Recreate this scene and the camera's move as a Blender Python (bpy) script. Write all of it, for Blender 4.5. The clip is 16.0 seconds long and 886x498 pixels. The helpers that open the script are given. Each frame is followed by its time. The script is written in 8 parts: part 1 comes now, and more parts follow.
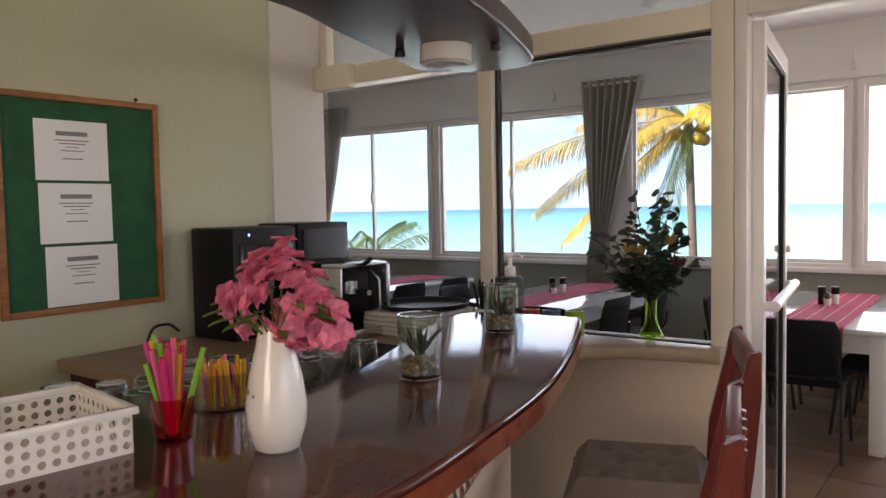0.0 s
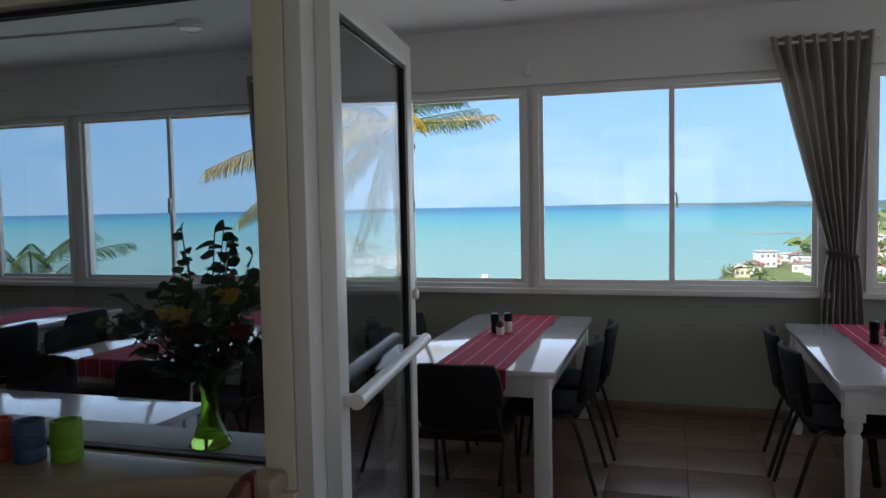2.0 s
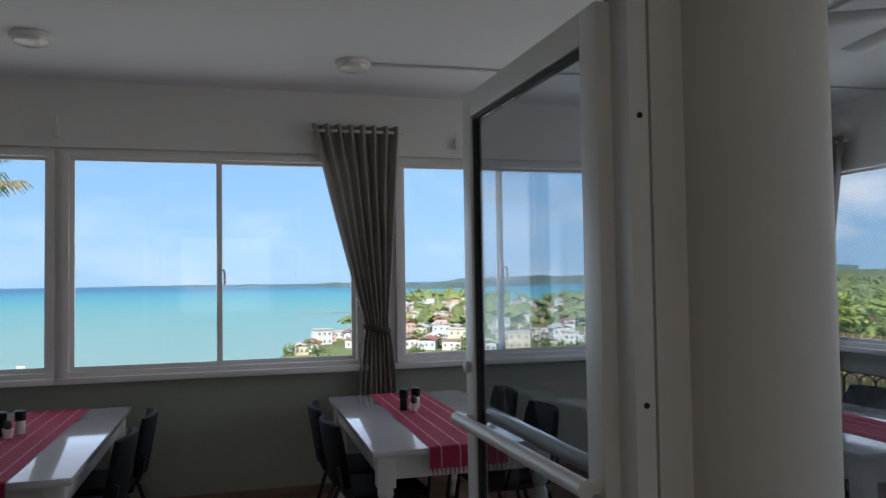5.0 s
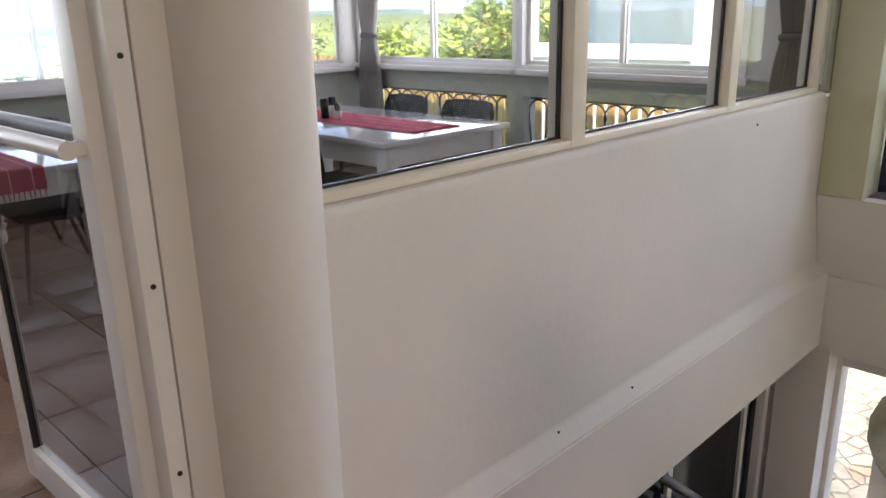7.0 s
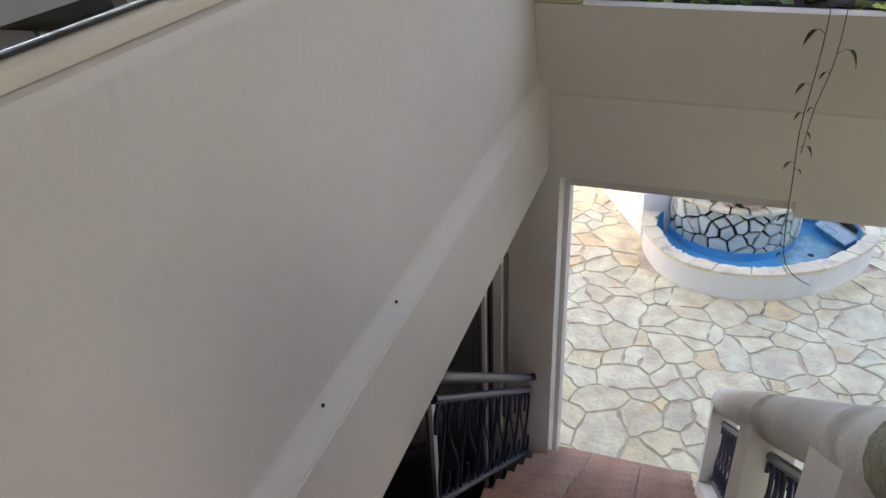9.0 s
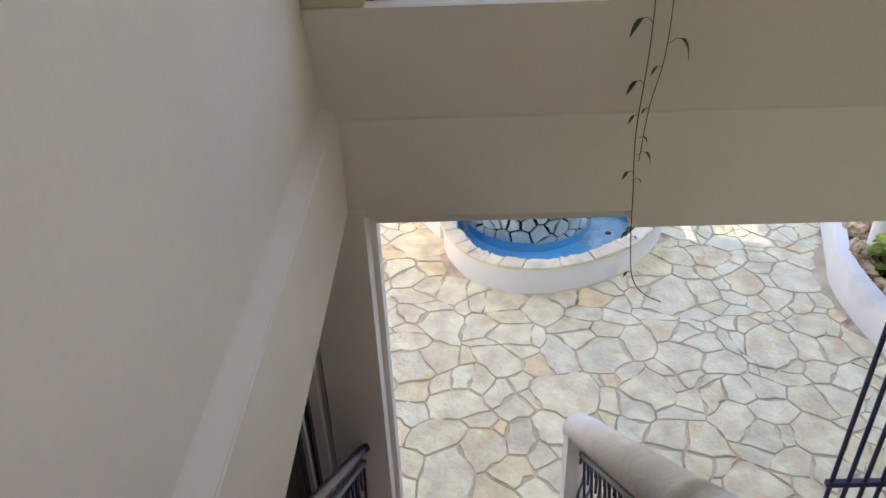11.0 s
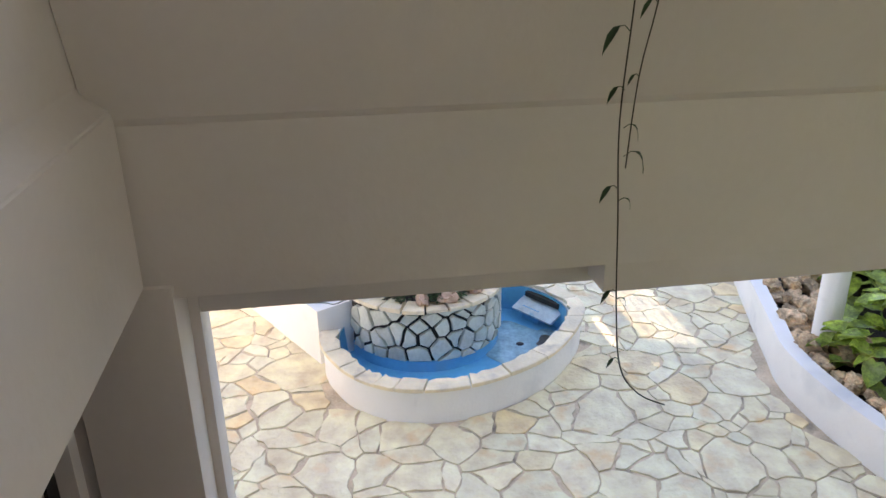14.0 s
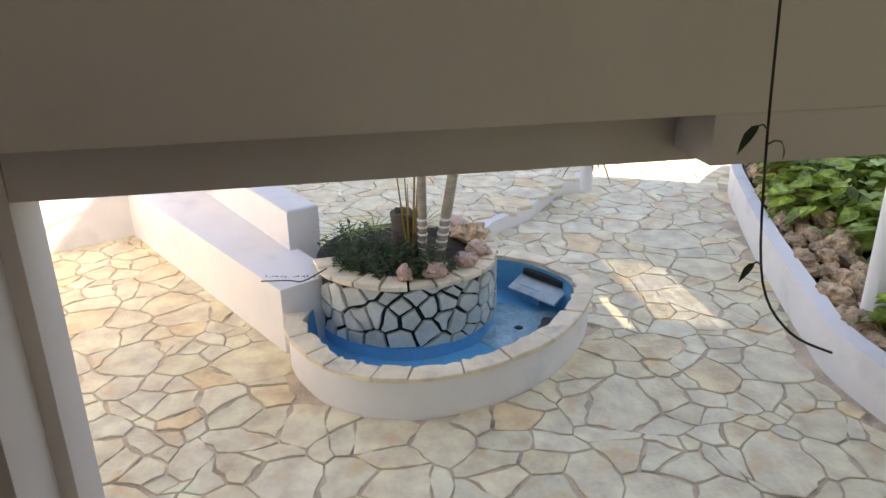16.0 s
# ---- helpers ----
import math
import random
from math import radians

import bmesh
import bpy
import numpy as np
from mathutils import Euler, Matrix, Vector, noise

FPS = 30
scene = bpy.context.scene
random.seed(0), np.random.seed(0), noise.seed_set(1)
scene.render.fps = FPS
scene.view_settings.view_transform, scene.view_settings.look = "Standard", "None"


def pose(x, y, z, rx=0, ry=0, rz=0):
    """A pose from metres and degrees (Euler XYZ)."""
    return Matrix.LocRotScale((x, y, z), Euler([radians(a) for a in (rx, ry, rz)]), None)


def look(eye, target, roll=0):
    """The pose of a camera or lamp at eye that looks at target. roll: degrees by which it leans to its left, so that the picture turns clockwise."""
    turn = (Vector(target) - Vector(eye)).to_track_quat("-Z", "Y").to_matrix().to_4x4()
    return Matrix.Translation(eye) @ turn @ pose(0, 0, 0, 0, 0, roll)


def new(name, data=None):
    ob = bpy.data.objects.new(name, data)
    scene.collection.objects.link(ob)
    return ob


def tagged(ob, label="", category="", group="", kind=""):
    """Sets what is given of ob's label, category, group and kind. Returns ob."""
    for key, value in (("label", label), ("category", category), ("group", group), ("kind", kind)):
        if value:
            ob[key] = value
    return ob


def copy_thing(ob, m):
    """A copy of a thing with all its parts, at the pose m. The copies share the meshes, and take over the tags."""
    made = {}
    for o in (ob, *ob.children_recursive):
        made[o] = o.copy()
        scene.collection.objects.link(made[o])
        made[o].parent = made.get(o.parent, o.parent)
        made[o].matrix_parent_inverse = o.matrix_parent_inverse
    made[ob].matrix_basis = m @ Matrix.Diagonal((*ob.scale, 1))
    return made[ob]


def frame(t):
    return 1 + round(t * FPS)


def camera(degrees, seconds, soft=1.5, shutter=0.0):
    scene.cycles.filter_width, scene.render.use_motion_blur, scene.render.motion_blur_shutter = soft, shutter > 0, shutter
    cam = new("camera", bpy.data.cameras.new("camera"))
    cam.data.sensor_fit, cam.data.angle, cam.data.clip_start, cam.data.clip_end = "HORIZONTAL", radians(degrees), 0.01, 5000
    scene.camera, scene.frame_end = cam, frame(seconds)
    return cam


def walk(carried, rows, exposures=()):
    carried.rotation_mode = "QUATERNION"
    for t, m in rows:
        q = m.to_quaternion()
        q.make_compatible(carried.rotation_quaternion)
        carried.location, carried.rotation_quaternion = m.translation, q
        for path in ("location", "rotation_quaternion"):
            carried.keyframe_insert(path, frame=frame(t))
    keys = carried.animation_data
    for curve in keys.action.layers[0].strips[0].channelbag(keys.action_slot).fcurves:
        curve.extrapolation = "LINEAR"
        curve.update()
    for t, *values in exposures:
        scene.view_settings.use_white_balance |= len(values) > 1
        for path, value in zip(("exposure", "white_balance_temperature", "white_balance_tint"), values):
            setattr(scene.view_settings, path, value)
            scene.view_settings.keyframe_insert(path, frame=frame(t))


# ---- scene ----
cam = camera(60.7, 16.0)
PATH = [
    (0, (0.865, 0.178, 1.521), (-0.322, 1.784, 1.409), -1.1),
    (0.5, (0.938, 0.48, 1.547), (-0.171, 2.141, 1.434), -1.1),
    (1, (0.948, 0.79, 1.559), (-0.031, 2.53, 1.44), -1.0),
    (1.5, (0.939, 1.091, 1.579), (0.166, 2.931, 1.459), -1.1),
    (2, (0.947, 1.388, 1.611), (0.364, 3.298, 1.493), -1.1),
    (2.5, (0.919, 1.56, 1.628), (0.515, 3.518, 1.562), -1.2),
    (3, (0.896, 1.64, 1.643), (0.662, 3.626, 1.641), -1.2),
    (5.5, (1.095, 1.556, 1.535), (1.858, 3.403, 1.611), -1.3),
    (6, (1.124, 1.478, 1.478), (2.142, 3.2, 1.442), -1.6),
    (6.5, (1.171, 1.451, 1.421), (2.391, 3.002, 1.094), -1.3),
    (7, (1.212, 1.461, 1.38), (2.563, 2.813, 0.79), -1.3),
    (7.5, (1.332, 1.545, 1.32), (2.77, 2.732, 0.597), -1.7),
    (8, (1.502, 1.713, 1.278), (2.974, 2.756, 0.415), -2.1),
    (8.5, (1.656, 1.879, 1.302), (3.154, 2.771, 0.323), -2.2),
    (9, (1.929, 2.064, 1.261), (3.538, 2.652, 0.229), -2.6),
    (9.5, (2.142, 2.107, 1.288), (3.8, 2.487, 0.235), -2.2),
    (10, (2.368, 2.206, 1.267), (4.051, 2.412, 0.206), -2.0),
    (12.5, (3.23, 2.35, 0.795), (4.959, 2.251, -0.206), -0.5),
    (13, (3.405, 2.294, 0.684), (5.209, 2.156, -0.169), -0.2),
    (13.5, (3.575, 2.303, 0.496), (5.41, 2.073, -0.265), -0.9),
    (14, (3.788, 2.299, 0.299), (5.617, 2.017, -0.459), -0.8),
    (14.5, (3.987, 2.292, 0.146), (5.816, 1.996, -0.607), -0.7),
    (15, (4.163, 2.292, 0.009), (5.99, 1.983, -0.744), -0.7),
    (15.5, (4.361, 2.242, -0.173), (6.19, 1.918, -0.914), -0.6),
    (16, (4.547, 2.203, -0.311), (6.374, 1.877, -1.057), -0.8),
]
EXPOSURES = [
    (0.0, 2.3, 8500, 31), (0.5, 2.15, 8500, 31), (1.0, 1.6, 7900, 27), (1.5, 1.0, 7000, 19), (2.5, 0.5, 6750, 18), (3.2, 0.4, 6650, 18), (5.5, 0.65, 6900, 19),
    (6.0, 1.0, 7200, 21), (6.5, 1.65, 7300, 22), (7.0, 2.35, 8000, 27), (7.5, 2.4, 7800, 25), (8.5, 2.15, 7500, 24), (10.0, 2.05, 7900, 25), (12.5, 2.05, 8000, 25), (14.0, 2.0, 8000, 25), (15.0, 1.8, 8200, 26), (16.0, 1.45, 8600, 26),
]
walk(cam, [(t, look(eye, target, roll)) for t, eye, target, roll in PATH], EXPOSURES)

# ---------------------------------------------------------------- light
SUN = Vector((-0.36, -0.75, 0.80)).normalized()
world = bpy.data.worlds.new("sky")
scene.world = world
world.use_nodes = True
wn, wl = world.node_tree.nodes, world.node_tree.links
sky = wn.new("ShaderNodeTexSky")
sky.sky_type, sky.sun_disc = "NISHITA", False
sky.sun_elevation, sky.sun_rotation = math.asin(SUN.z), math.atan2(SUN.x, SUN.y)
sky.air_density, sky.dust_density, sky.ozone_density = 1.0, 0.35, 2.5
coord, sep = wn.new("ShaderNodeTexCoord"), wn.new("ShaderNodeSeparateXYZ")
wl.new(coord.outputs["Generated"], sep.inputs[0])
squash = wn.new("ShaderNodeMapping")
squash.inputs["Scale"].default_value = (4.2, 4.2, 10.0)
wl.new(coord.outputs["Generated"], squash.inputs["Vector"])
puff = wn.new("ShaderNodeTexNoise")
puff.inputs["Scale"].default_value, puff.inputs["Detail"].default_value = 1.6, 7.0
wl.new(squash.outputs[0], puff.inputs["Vector"])
puff_ramp = wn.new("ShaderNodeValToRGB")
puff_ramp.color_ramp.elements[0].position, puff_ramp.color_ramp.elements[1].position = 0.50, 0.66
wl.new(puff.outputs["Fac"], puff_ramp.inputs["Fac"])
low = wn.new("ShaderNodeMapRange")
low.inputs["From Min"].default_value, low.inputs["From Max"].default_value = 0.30, 0.10
wl.new(sep.outputs["Z"], low.inputs["Value"])
amount = wn.new("ShaderNodeMath")
amount.operation = "MULTIPLY"
wl.new(puff_ramp.outputs["Color"], amount.inputs[0])
wl.new(low.outputs[0], amount.inputs[1])
cloud = wn.new("ShaderNodeMixRGB")
cloud.inputs["Color2"].default_value = (5.6, 6.2, 7.0, 1)
east = wn.new("ShaderNodeMapRange")
east.inputs["From Min"].default_value, east.inputs["From Max"].default_value = 0.30, 0.62
east.inputs["To Min"].default_value, east.inputs["To Max"].default_value = 0.16, 1.0
wl.new(sep.outputs["X"], east.inputs["Value"])
drift = wn.new("ShaderNodeMath")
drift.operation = "MULTIPLY"
wl.new(amount.outputs[0], drift.inputs[0])
wl.new(east.outputs[0], drift.inputs[1])
wl.new(drift.outputs[0], cloud.inputs["Fac"])
band = wn.new("ShaderNodeValToRGB")
band.color_ramp.elements[0].position, band.color_ramp.elements[0].color = 0.0, (0.34, 0.66, 1.0, 1)
band.color_ramp.elements[1].position, band.color_ramp.elements[1].color = 0.45, (0.15, 0.46, 1.0, 1)
wl.new(sep.outputs["Z"], band.inputs["Fac"])
lift = wn.new("ShaderNodeVectorMath")
lift.operation = "SCALE"
lift.inputs["Scale"].default_value = 5.4
wl.new(band.outputs["Color"], lift.inputs[0])
haze = wn.new("ShaderNodeMapRange")
haze.inputs["From Min"].default_value, haze.inputs["From Max"].default_value = 0.34, 0.20
haze.inputs["To Max"].default_value = 0.92
wl.new(sep.outputs["Z"], haze.inputs["Value"])
blue = wn.new("ShaderNodeMixRGB")
wl.new(haze.outputs[0], blue.inputs["Fac"])
wl.new(sky.outputs[0], blue.inputs["Color1"])
wl.new(lift.outputs[0], blue.inputs["Color2"])
wl.new(blue.outputs[0], cloud.inputs["Color1"])
wl.new(cloud.outputs[0], wn["Background"].inputs["Color"])
wn["Background"].inputs["Strength"].default_value = 0.15

sun = new("sun", bpy.data.lights.new("sun", "SUN"))
sun.data.energy, sun.data.angle, sun.data.color = 4.2, radians(0.53), (1.0, 0.95, 0.86)
sun.matrix_world = look(SUN * 30, (0, 0, 0))


def window_light(name, eye, target, sx, sy, watts, color=(0.86, 0.93, 1.0)):
    lamp = new(name, bpy.data.lights.new(name, "AREA"))
    lamp.data.shape, lamp.data.size, lamp.data.size_y = "RECTANGLE", sx, sy
    lamp.data.energy, lamp.data.color = watts, color
    lamp.matrix_world = look(eye, target)


# Area lamps strengthen the sky's light at the north, planter and east windows.
window_light("window_light", (-0.3, 7.6, 1.75), (-0.3, 3.0, 1.2), 11.5, 1.5, 35)
window_light("window_light", (6.0, 0.2, 1.72), (2.0, 0.6, 0.6), 4.6, 1.4, 6.0, (0.76, 0.88, 1.0))
# Unseen helper lamp at an added south opening, brightening bar and stair wall.
window_light("window_light", (0.85, -2.85, 1.70), (0.9, 3.0, 0.5), 1.7, 1.5, 8.5, (1.0, 0.95, 0.90))
window_light("window_light", (6.25, 5.3, 1.7), (2.0, 5.3, 1.2), 3.6, 1.4, 20)

# ---------------------------------------------------------------- materials


def material(name, color, rough=0.5, metal=0.0, vary=0.12, grain=6.0, fine=60.0, bump=0.15, stain=None, piece=0.0, stretch=(1, 1, 1), coat=0.0, translucent=0.0):
    """Paint, stone, wood and the like: two scales of variation and fine relief."""
    m = bpy.data.materials.new(name)
    m.use_nodes = True
    n, l = m.node_tree.nodes, m.node_tree.links
    b = n["Principled BSDF"]
    b.inputs["Roughness"].default_value, b.inputs["Metallic"].default_value = rough, metal
    b.inputs["Coat Weight"].default_value = coat
    b.inputs["Coat Roughness"].default_value = 0.08
    tc, mp = n.new("ShaderNodeTexCoord"), n.new("ShaderNodeMapping")
    mp.inputs["Scale"].default_value = stretch
    l.new(tc.outputs["Object"], mp.inputs["Vector"])
    big, small = n.new("ShaderNodeTexNoise"), n.new("ShaderNodeTexNoise")
    big.inputs["Scale"].default_value, big.inputs["Detail"].default_value = grain, 5.0
    small.inputs["Scale"].default_value, small.inputs["Detail"].default_value = fine, 3.0
    l.new(mp.outputs[0], big.inputs["Vector"])
    l.new(mp.outputs[0], small.inputs["Vector"])
    dark = [c * (1 - vary) for c in color]
    light = [min(1, c * (1 + vary)) for c in color]
    ramp = n.new("ShaderNodeValToRGB")
    ramp.color_ramp.elements[0].position, ramp.color_ramp.elements[1].position = 0.32, 0.68
    ramp.color_ramp.elements[0].color, ramp.color_ramp.elements[1].color = (*dark, 1), (*light, 1)
    l.new(big.outputs["Fac"], ramp.inputs["Fac"])
    out = ramp.outputs["Color"]
    tone = n.new("ShaderNodeMixRGB")
    tone.blend_type = "OVERLAY"
    tone.inputs["Fac"].default_value = min(1.0, vary * 1.6)
    l.new(out, tone.inputs["Color1"])
    l.new(small.outputs["Fac"], tone.inputs["Color2"])
    out = tone.outputs["Color"]
    if stain:
        blot, br = n.new("ShaderNodeTexNoise"), n.new("ShaderNodeValToRGB")
        blot.inputs["Scale"].default_value, blot.inputs["Detail"].default_value = grain * 0.6 + 0.7, 8.0
        br.color_ramp.elements[0].position, br.color_ramp.elements[1].position = 0.58, 0.72
        l.new(tc.outputs["Object"], blot.inputs["Vector"])
        l.new(blot.outputs["Fac"], br.inputs["Fac"])
        mix = n.new("ShaderNodeMixRGB")
        mix.inputs["Color2"].default_value = (*stain, 1)
        l.new(br.outputs["Color"], mix.inputs["Fac"])
        l.new(out, mix.inputs["Color1"])
        out = mix.outputs["Color"]
    if piece:
        info, hsv, mr = n.new("ShaderNodeObjectInfo"), n.new("ShaderNodeHueSaturation"), n.new("ShaderNodeMapRange")
        mr.inputs["To Min"].default_value, mr.inputs["To Max"].default_value = 1 - piece, 1 + piece
        l.new(info.outputs["Random"], mr.inputs["Value"])
        l.new(mr.outputs[0], hsv.inputs["Value"])
        l.new(out, hsv.inputs["Color"])
        out = hsv.outputs["Color"]
    l.new(out, b.inputs["Base Color"])
    if bump:
        bp = n.new("ShaderNodeBump")
        bp.inputs["Strength"].default_value, bp.inputs["Distance"].default_value = bump, 0.01
        l.new(small.outputs["Fac"], bp.inputs["Height"])
        l.new(bp.outputs[0], b.inputs["Normal"])
    if translucent:
        t, mx = n.new("ShaderNodeBsdfTranslucent"), n.new("ShaderNodeMixShader")
        l.new(out, t.inputs["Color"])
        mx.inputs["Fac"].default_value = translucent
        l.new(b.outputs[0], mx.inputs[1])
        l.new(t.outputs[0], mx.inputs[2])
        l.new(mx.outputs[0], n["Material Output"].inputs["Surface"])
    return m


def island_tint(m, spread):
    """Each joined piece takes a tone of its own."""
    n, l = m.node_tree.nodes, m.node_tree.links
    b = n["Principled BSDF"]
    src = b.inputs["Base Color"].links[0].from_socket
    geo, mr, hsv = n.new("ShaderNodeNewGeometry"), n.new("ShaderNodeMapRange"), n.new("ShaderNodeHueSaturation")
    mr.inputs["To Min"].default_value, mr.inputs["To Max"].default_value = 1 - spread, 1 + spread
    l.new(geo.outputs["Random Per Island"], mr.inputs["Value"])
    l.new(mr.outputs[0], hsv.inputs["Value"])
    l.new(src, hsv.inputs["Color"])
    l.new(hsv.outputs["Color"], b.inputs["Base Color"])
    return m


def pane_glass(name, tint, gloss_rough=0.0, base=0.025, power=5.0):
    m = bpy.data.materials.new(name)
    m.use_nodes = True
    n, l = m.node_tree.nodes, m.node_tree.links
    n.remove(n["Principled BSDF"])
    tr, gl, fr, mx = n.new("ShaderNodeBsdfTransparent"), n.new("ShaderNodeBsdfGlossy"), n.new("ShaderNodeLayerWeight"), n.new("ShaderNodeMixShader")
    pw, ma = n.new("ShaderNodeMath"), n.new("ShaderNodeMath")
    pw.operation, ma.operation = "POWER", "MULTIPLY_ADD"
    pw.inputs[1].default_value, ma.inputs[1].default_value, ma.inputs[2].default_value = power, 0.9, base
    l.new(fr.outputs["Facing"], pw.inputs[0])
    l.new(pw.outputs[0], ma.inputs[0])
    tr.inputs["Color"].default_value = (*tint, 1)
    gl.inputs["Roughness"].default_value = gloss_rough
    l.new(ma.outputs[0], mx.inputs["Fac"])
    l.new(tr.outputs[0], mx.inputs[1])
    l.new(gl.outputs[0], mx.inputs[2])
    l.new(mx.outputs[0], n["Material Output"].inputs["Surface"])
    return m


def solid_glass(name, color, rough=0.0):
    m = bpy.data.materials.new(name)
    m.use_nodes = True
    b = m.node_tree.nodes["Principled BSDF"]
    b.inputs["Base Color"].default_value = (*color, 1)
    b.inputs["Roughness"].default_value, b.inputs["Transmission Weight"].default_value, b.inputs["IOR"].default_value = rough, 1.0, 1.45
    return m


WHITE = material("white_paint", (0.78, 0.77, 0.74), 0.6, vary=0.03, grain=1.2, fine=35, bump=0.08)
CREAM = material("cream_plaster", (0.69, 0.65, 0.61), 0.62, vary=0.035, grain=1.6, fine=30, bump=0.12)
LIME = material("limewashed_wall", (0.88, 0.87, 0.85), 0.75, vary=0.03, grain=2.5, fine=40, bump=0.3, stain=(0.74, 0.74, 0.74))
# Peach-beige instead of cream for the partition wall and bar front.
BEIGE = material("peach_beige_wall", (0.76, 0.62, 0.49), 0.55, vary=0.03, grain=1.6, fine=30, bump=0.08)
SAGE = material("sage_green_paint", (0.50, 0.50, 0.36), 0.6, vary=0.03, grain=1.5, fine=40, bump=0.08)
SAGE_DARK = material("grey_green_paint", (0.34, 0.36, 0.30), 0.6, vary=0.04, grain=1.5, fine=40, bump=0.08)
CEIL = material("ceiling_paint", (0.80, 0.80, 0.80), 0.8, vary=0.02, grain=1.0, fine=30, bump=0.05)
FRAME = material("cream_aluminium", (0.75, 0.69, 0.58), 0.35, vary=0.03, grain=3, fine=80, bump=0.03)
FRAME_W = material("white_aluminium", (0.77, 0.75, 0.72), 0.35, vary=0.03, grain=3, fine=80, bump=0.03)
RUBBER = material("black_seal", (0.015, 0.015, 0.015), 0.6, vary=0.1, bump=0)
GLASS = pane_glass("clear_pane", (0.93, 0.95, 0.95))
GLASS_IN = pane_glass("tinted_pane", (0.74, 0.78, 0.81))
GLASS_STAIR = pane_glass("stair_pane", (0.74, 0.77, 0.79), base=0.03)
DARKGLASS = material("dark_glass", (0.012, 0.012, 0.013), 0.06, vary=0.1, bump=0)
FLOORTILE = material("brown_floor_tile", (0.20, 0.125, 0.088), 0.36, vary=0.16, grain=5, fine=50, bump=0.08, piece=0.10)
GROUT = material("grout", (0.20, 0.16, 0.13), 0.9, vary=0.15, grain=8, fine=70, bump=0.2)
TERRA = material("terracotta_tile", (0.50, 0.27, 0.18), 0.6, vary=0.18, grain=6, fine=50, bump=0.2, stain=(0.52, 0.38, 0.29), piece=0.08)
BLOCK = material("tan_block", (0.60, 0.41, 0.28), 0.85, vary=0.14, grain=5, fine=45, bump=0.4, piece=0.10)


def palette(m, colors, island=False):
    """Each stone takes one of a few related colours over its own grain."""
    n, l = m.node_tree.nodes, m.node_tree.links
    b = n["Principled BSDF"]
    src = b.inputs["Base Color"].links[0].from_socket
    pick = n.new("ShaderNodeNewGeometry").outputs["Random Per Island"] if island else n.new("ShaderNodeObjectInfo").outputs["Random"]
    ramp, mix = n.new("ShaderNodeValToRGB"), n.new("ShaderNodeMixRGB")
    els = ramp.color_ramp.elements
    els[0].color, els[1].color = (*colors[0], 1), (*colors[-1], 1)
    for k, c in enumerate(colors[1:-1]):
        els.new((k + 1) / (len(colors) - 1)).color = (*c, 1)
    mix.blend_type = "MULTIPLY"
    mix.inputs["Fac"].default_value = 1.0
    l.new(pick, ramp.inputs["Fac"])
    l.new(src, mix.inputs["Color1"])
    l.new(ramp.outputs["Color"], mix.inputs["Color2"])
    l.new(mix.outputs["Color"], b.inputs["Base Color"])
    return m


STONE_TONES = [(0.90, 0.83, 0.72), (1.0, 0.96, 0.90), (0.97, 0.88, 0.72), (0.86, 0.84, 0.78), (1.0, 0.95, 0.86), (0.98, 0.91, 0.80), (0.92, 0.90, 0.84), (1.0, 0.82, 0.60)]
STONE = palette(material("cream_flagstone", (0.93, 0.84, 0.66), 0.7, vary=0.20, grain=5.5, fine=26, bump=1.0, stain=(0.84, 0.66, 0.42)), STONE_TONES)
STONE_FAR = palette(material("cream_flagstone_joined", (0.93, 0.84, 0.66), 0.7, vary=0.20, grain=5.5, fine=26, bump=1.0, stain=(0.84, 0.66, 0.42)), STONE_TONES, True)
MORTAR = material("mortar", (0.66, 0.53, 0.38), 0.95, vary=0.2, grain=5, fine=60, bump=0.5, stain=(0.26, 0.21, 0.16))
DRUMSTONE = material("grey_green_stone", (0.62, 0.64, 0.56), 0.6, vary=0.14, grain=5, fine=40, bump=0.3, piece=0.12)
BLACKJOINT_SHADE = material("black_mortar_and_slot_shade", (0.03, 0.03, 0.028), 0.9, vary=0.3, grain=8, fine=50, bump=0.5)
BLUE = material("blue_pool_paint", (0.07, 0.46, 0.74), 0.45, vary=0.10, grain=3, fine=25, bump=0.2, stain=(0.16, 0.46, 0.68))
COPING = material("coping_stone", (0.88, 0.76, 0.55), 0.7, vary=0.12, grain=6, fine=40, bump=0.4, stain=(0.58, 0.50, 0.40), piece=0.08)
MAHOG = material("polished_mahogany", (0.085, 0.018, 0.011), 0.07, vary=0.35, grain=3, fine=22, bump=0.02, stretch=(3.0, 0.5, 3.0), coat=0.1)
MAHOG.node_tree.nodes["Principled BSDF"].inputs["Specular IOR Level"].default_value = 0.3
MAHOG_EDGE = material("red_mahogany_edge", (0.22, 0.045, 0.020), 0.25, vary=0.25, grain=4, fine=40, bump=0.03, coat=0.4)
MAHOG_DULL = material("dark_mahogany", (0.050, 0.012, 0.010), 0.30, vary=0.3, grain=3, fine=25, bump=0.03, stretch=(3.0, 0.5, 3.0))
MAHOG_DULL.node_tree.nodes["Principled BSDF"].inputs["Specular IOR Level"].default_value = 0.3
LACQUER = material("white_lacquer", (0.62, 0.62, 0.64), 0.06, vary=0.02, grain=2, fine=50, bump=0.02, coat=0.5)
TABLEWOOD = material("white_painted_wood", (0.76, 0.75, 0.73), 0.35, vary=0.03, grain=4, fine=60, bump=0.05)
BLACKCLOTH = material("black_fabric", (0.006, 0.007, 0.010), 0.8, vary=0.2, grain=8, fine=160, bump=0.3)
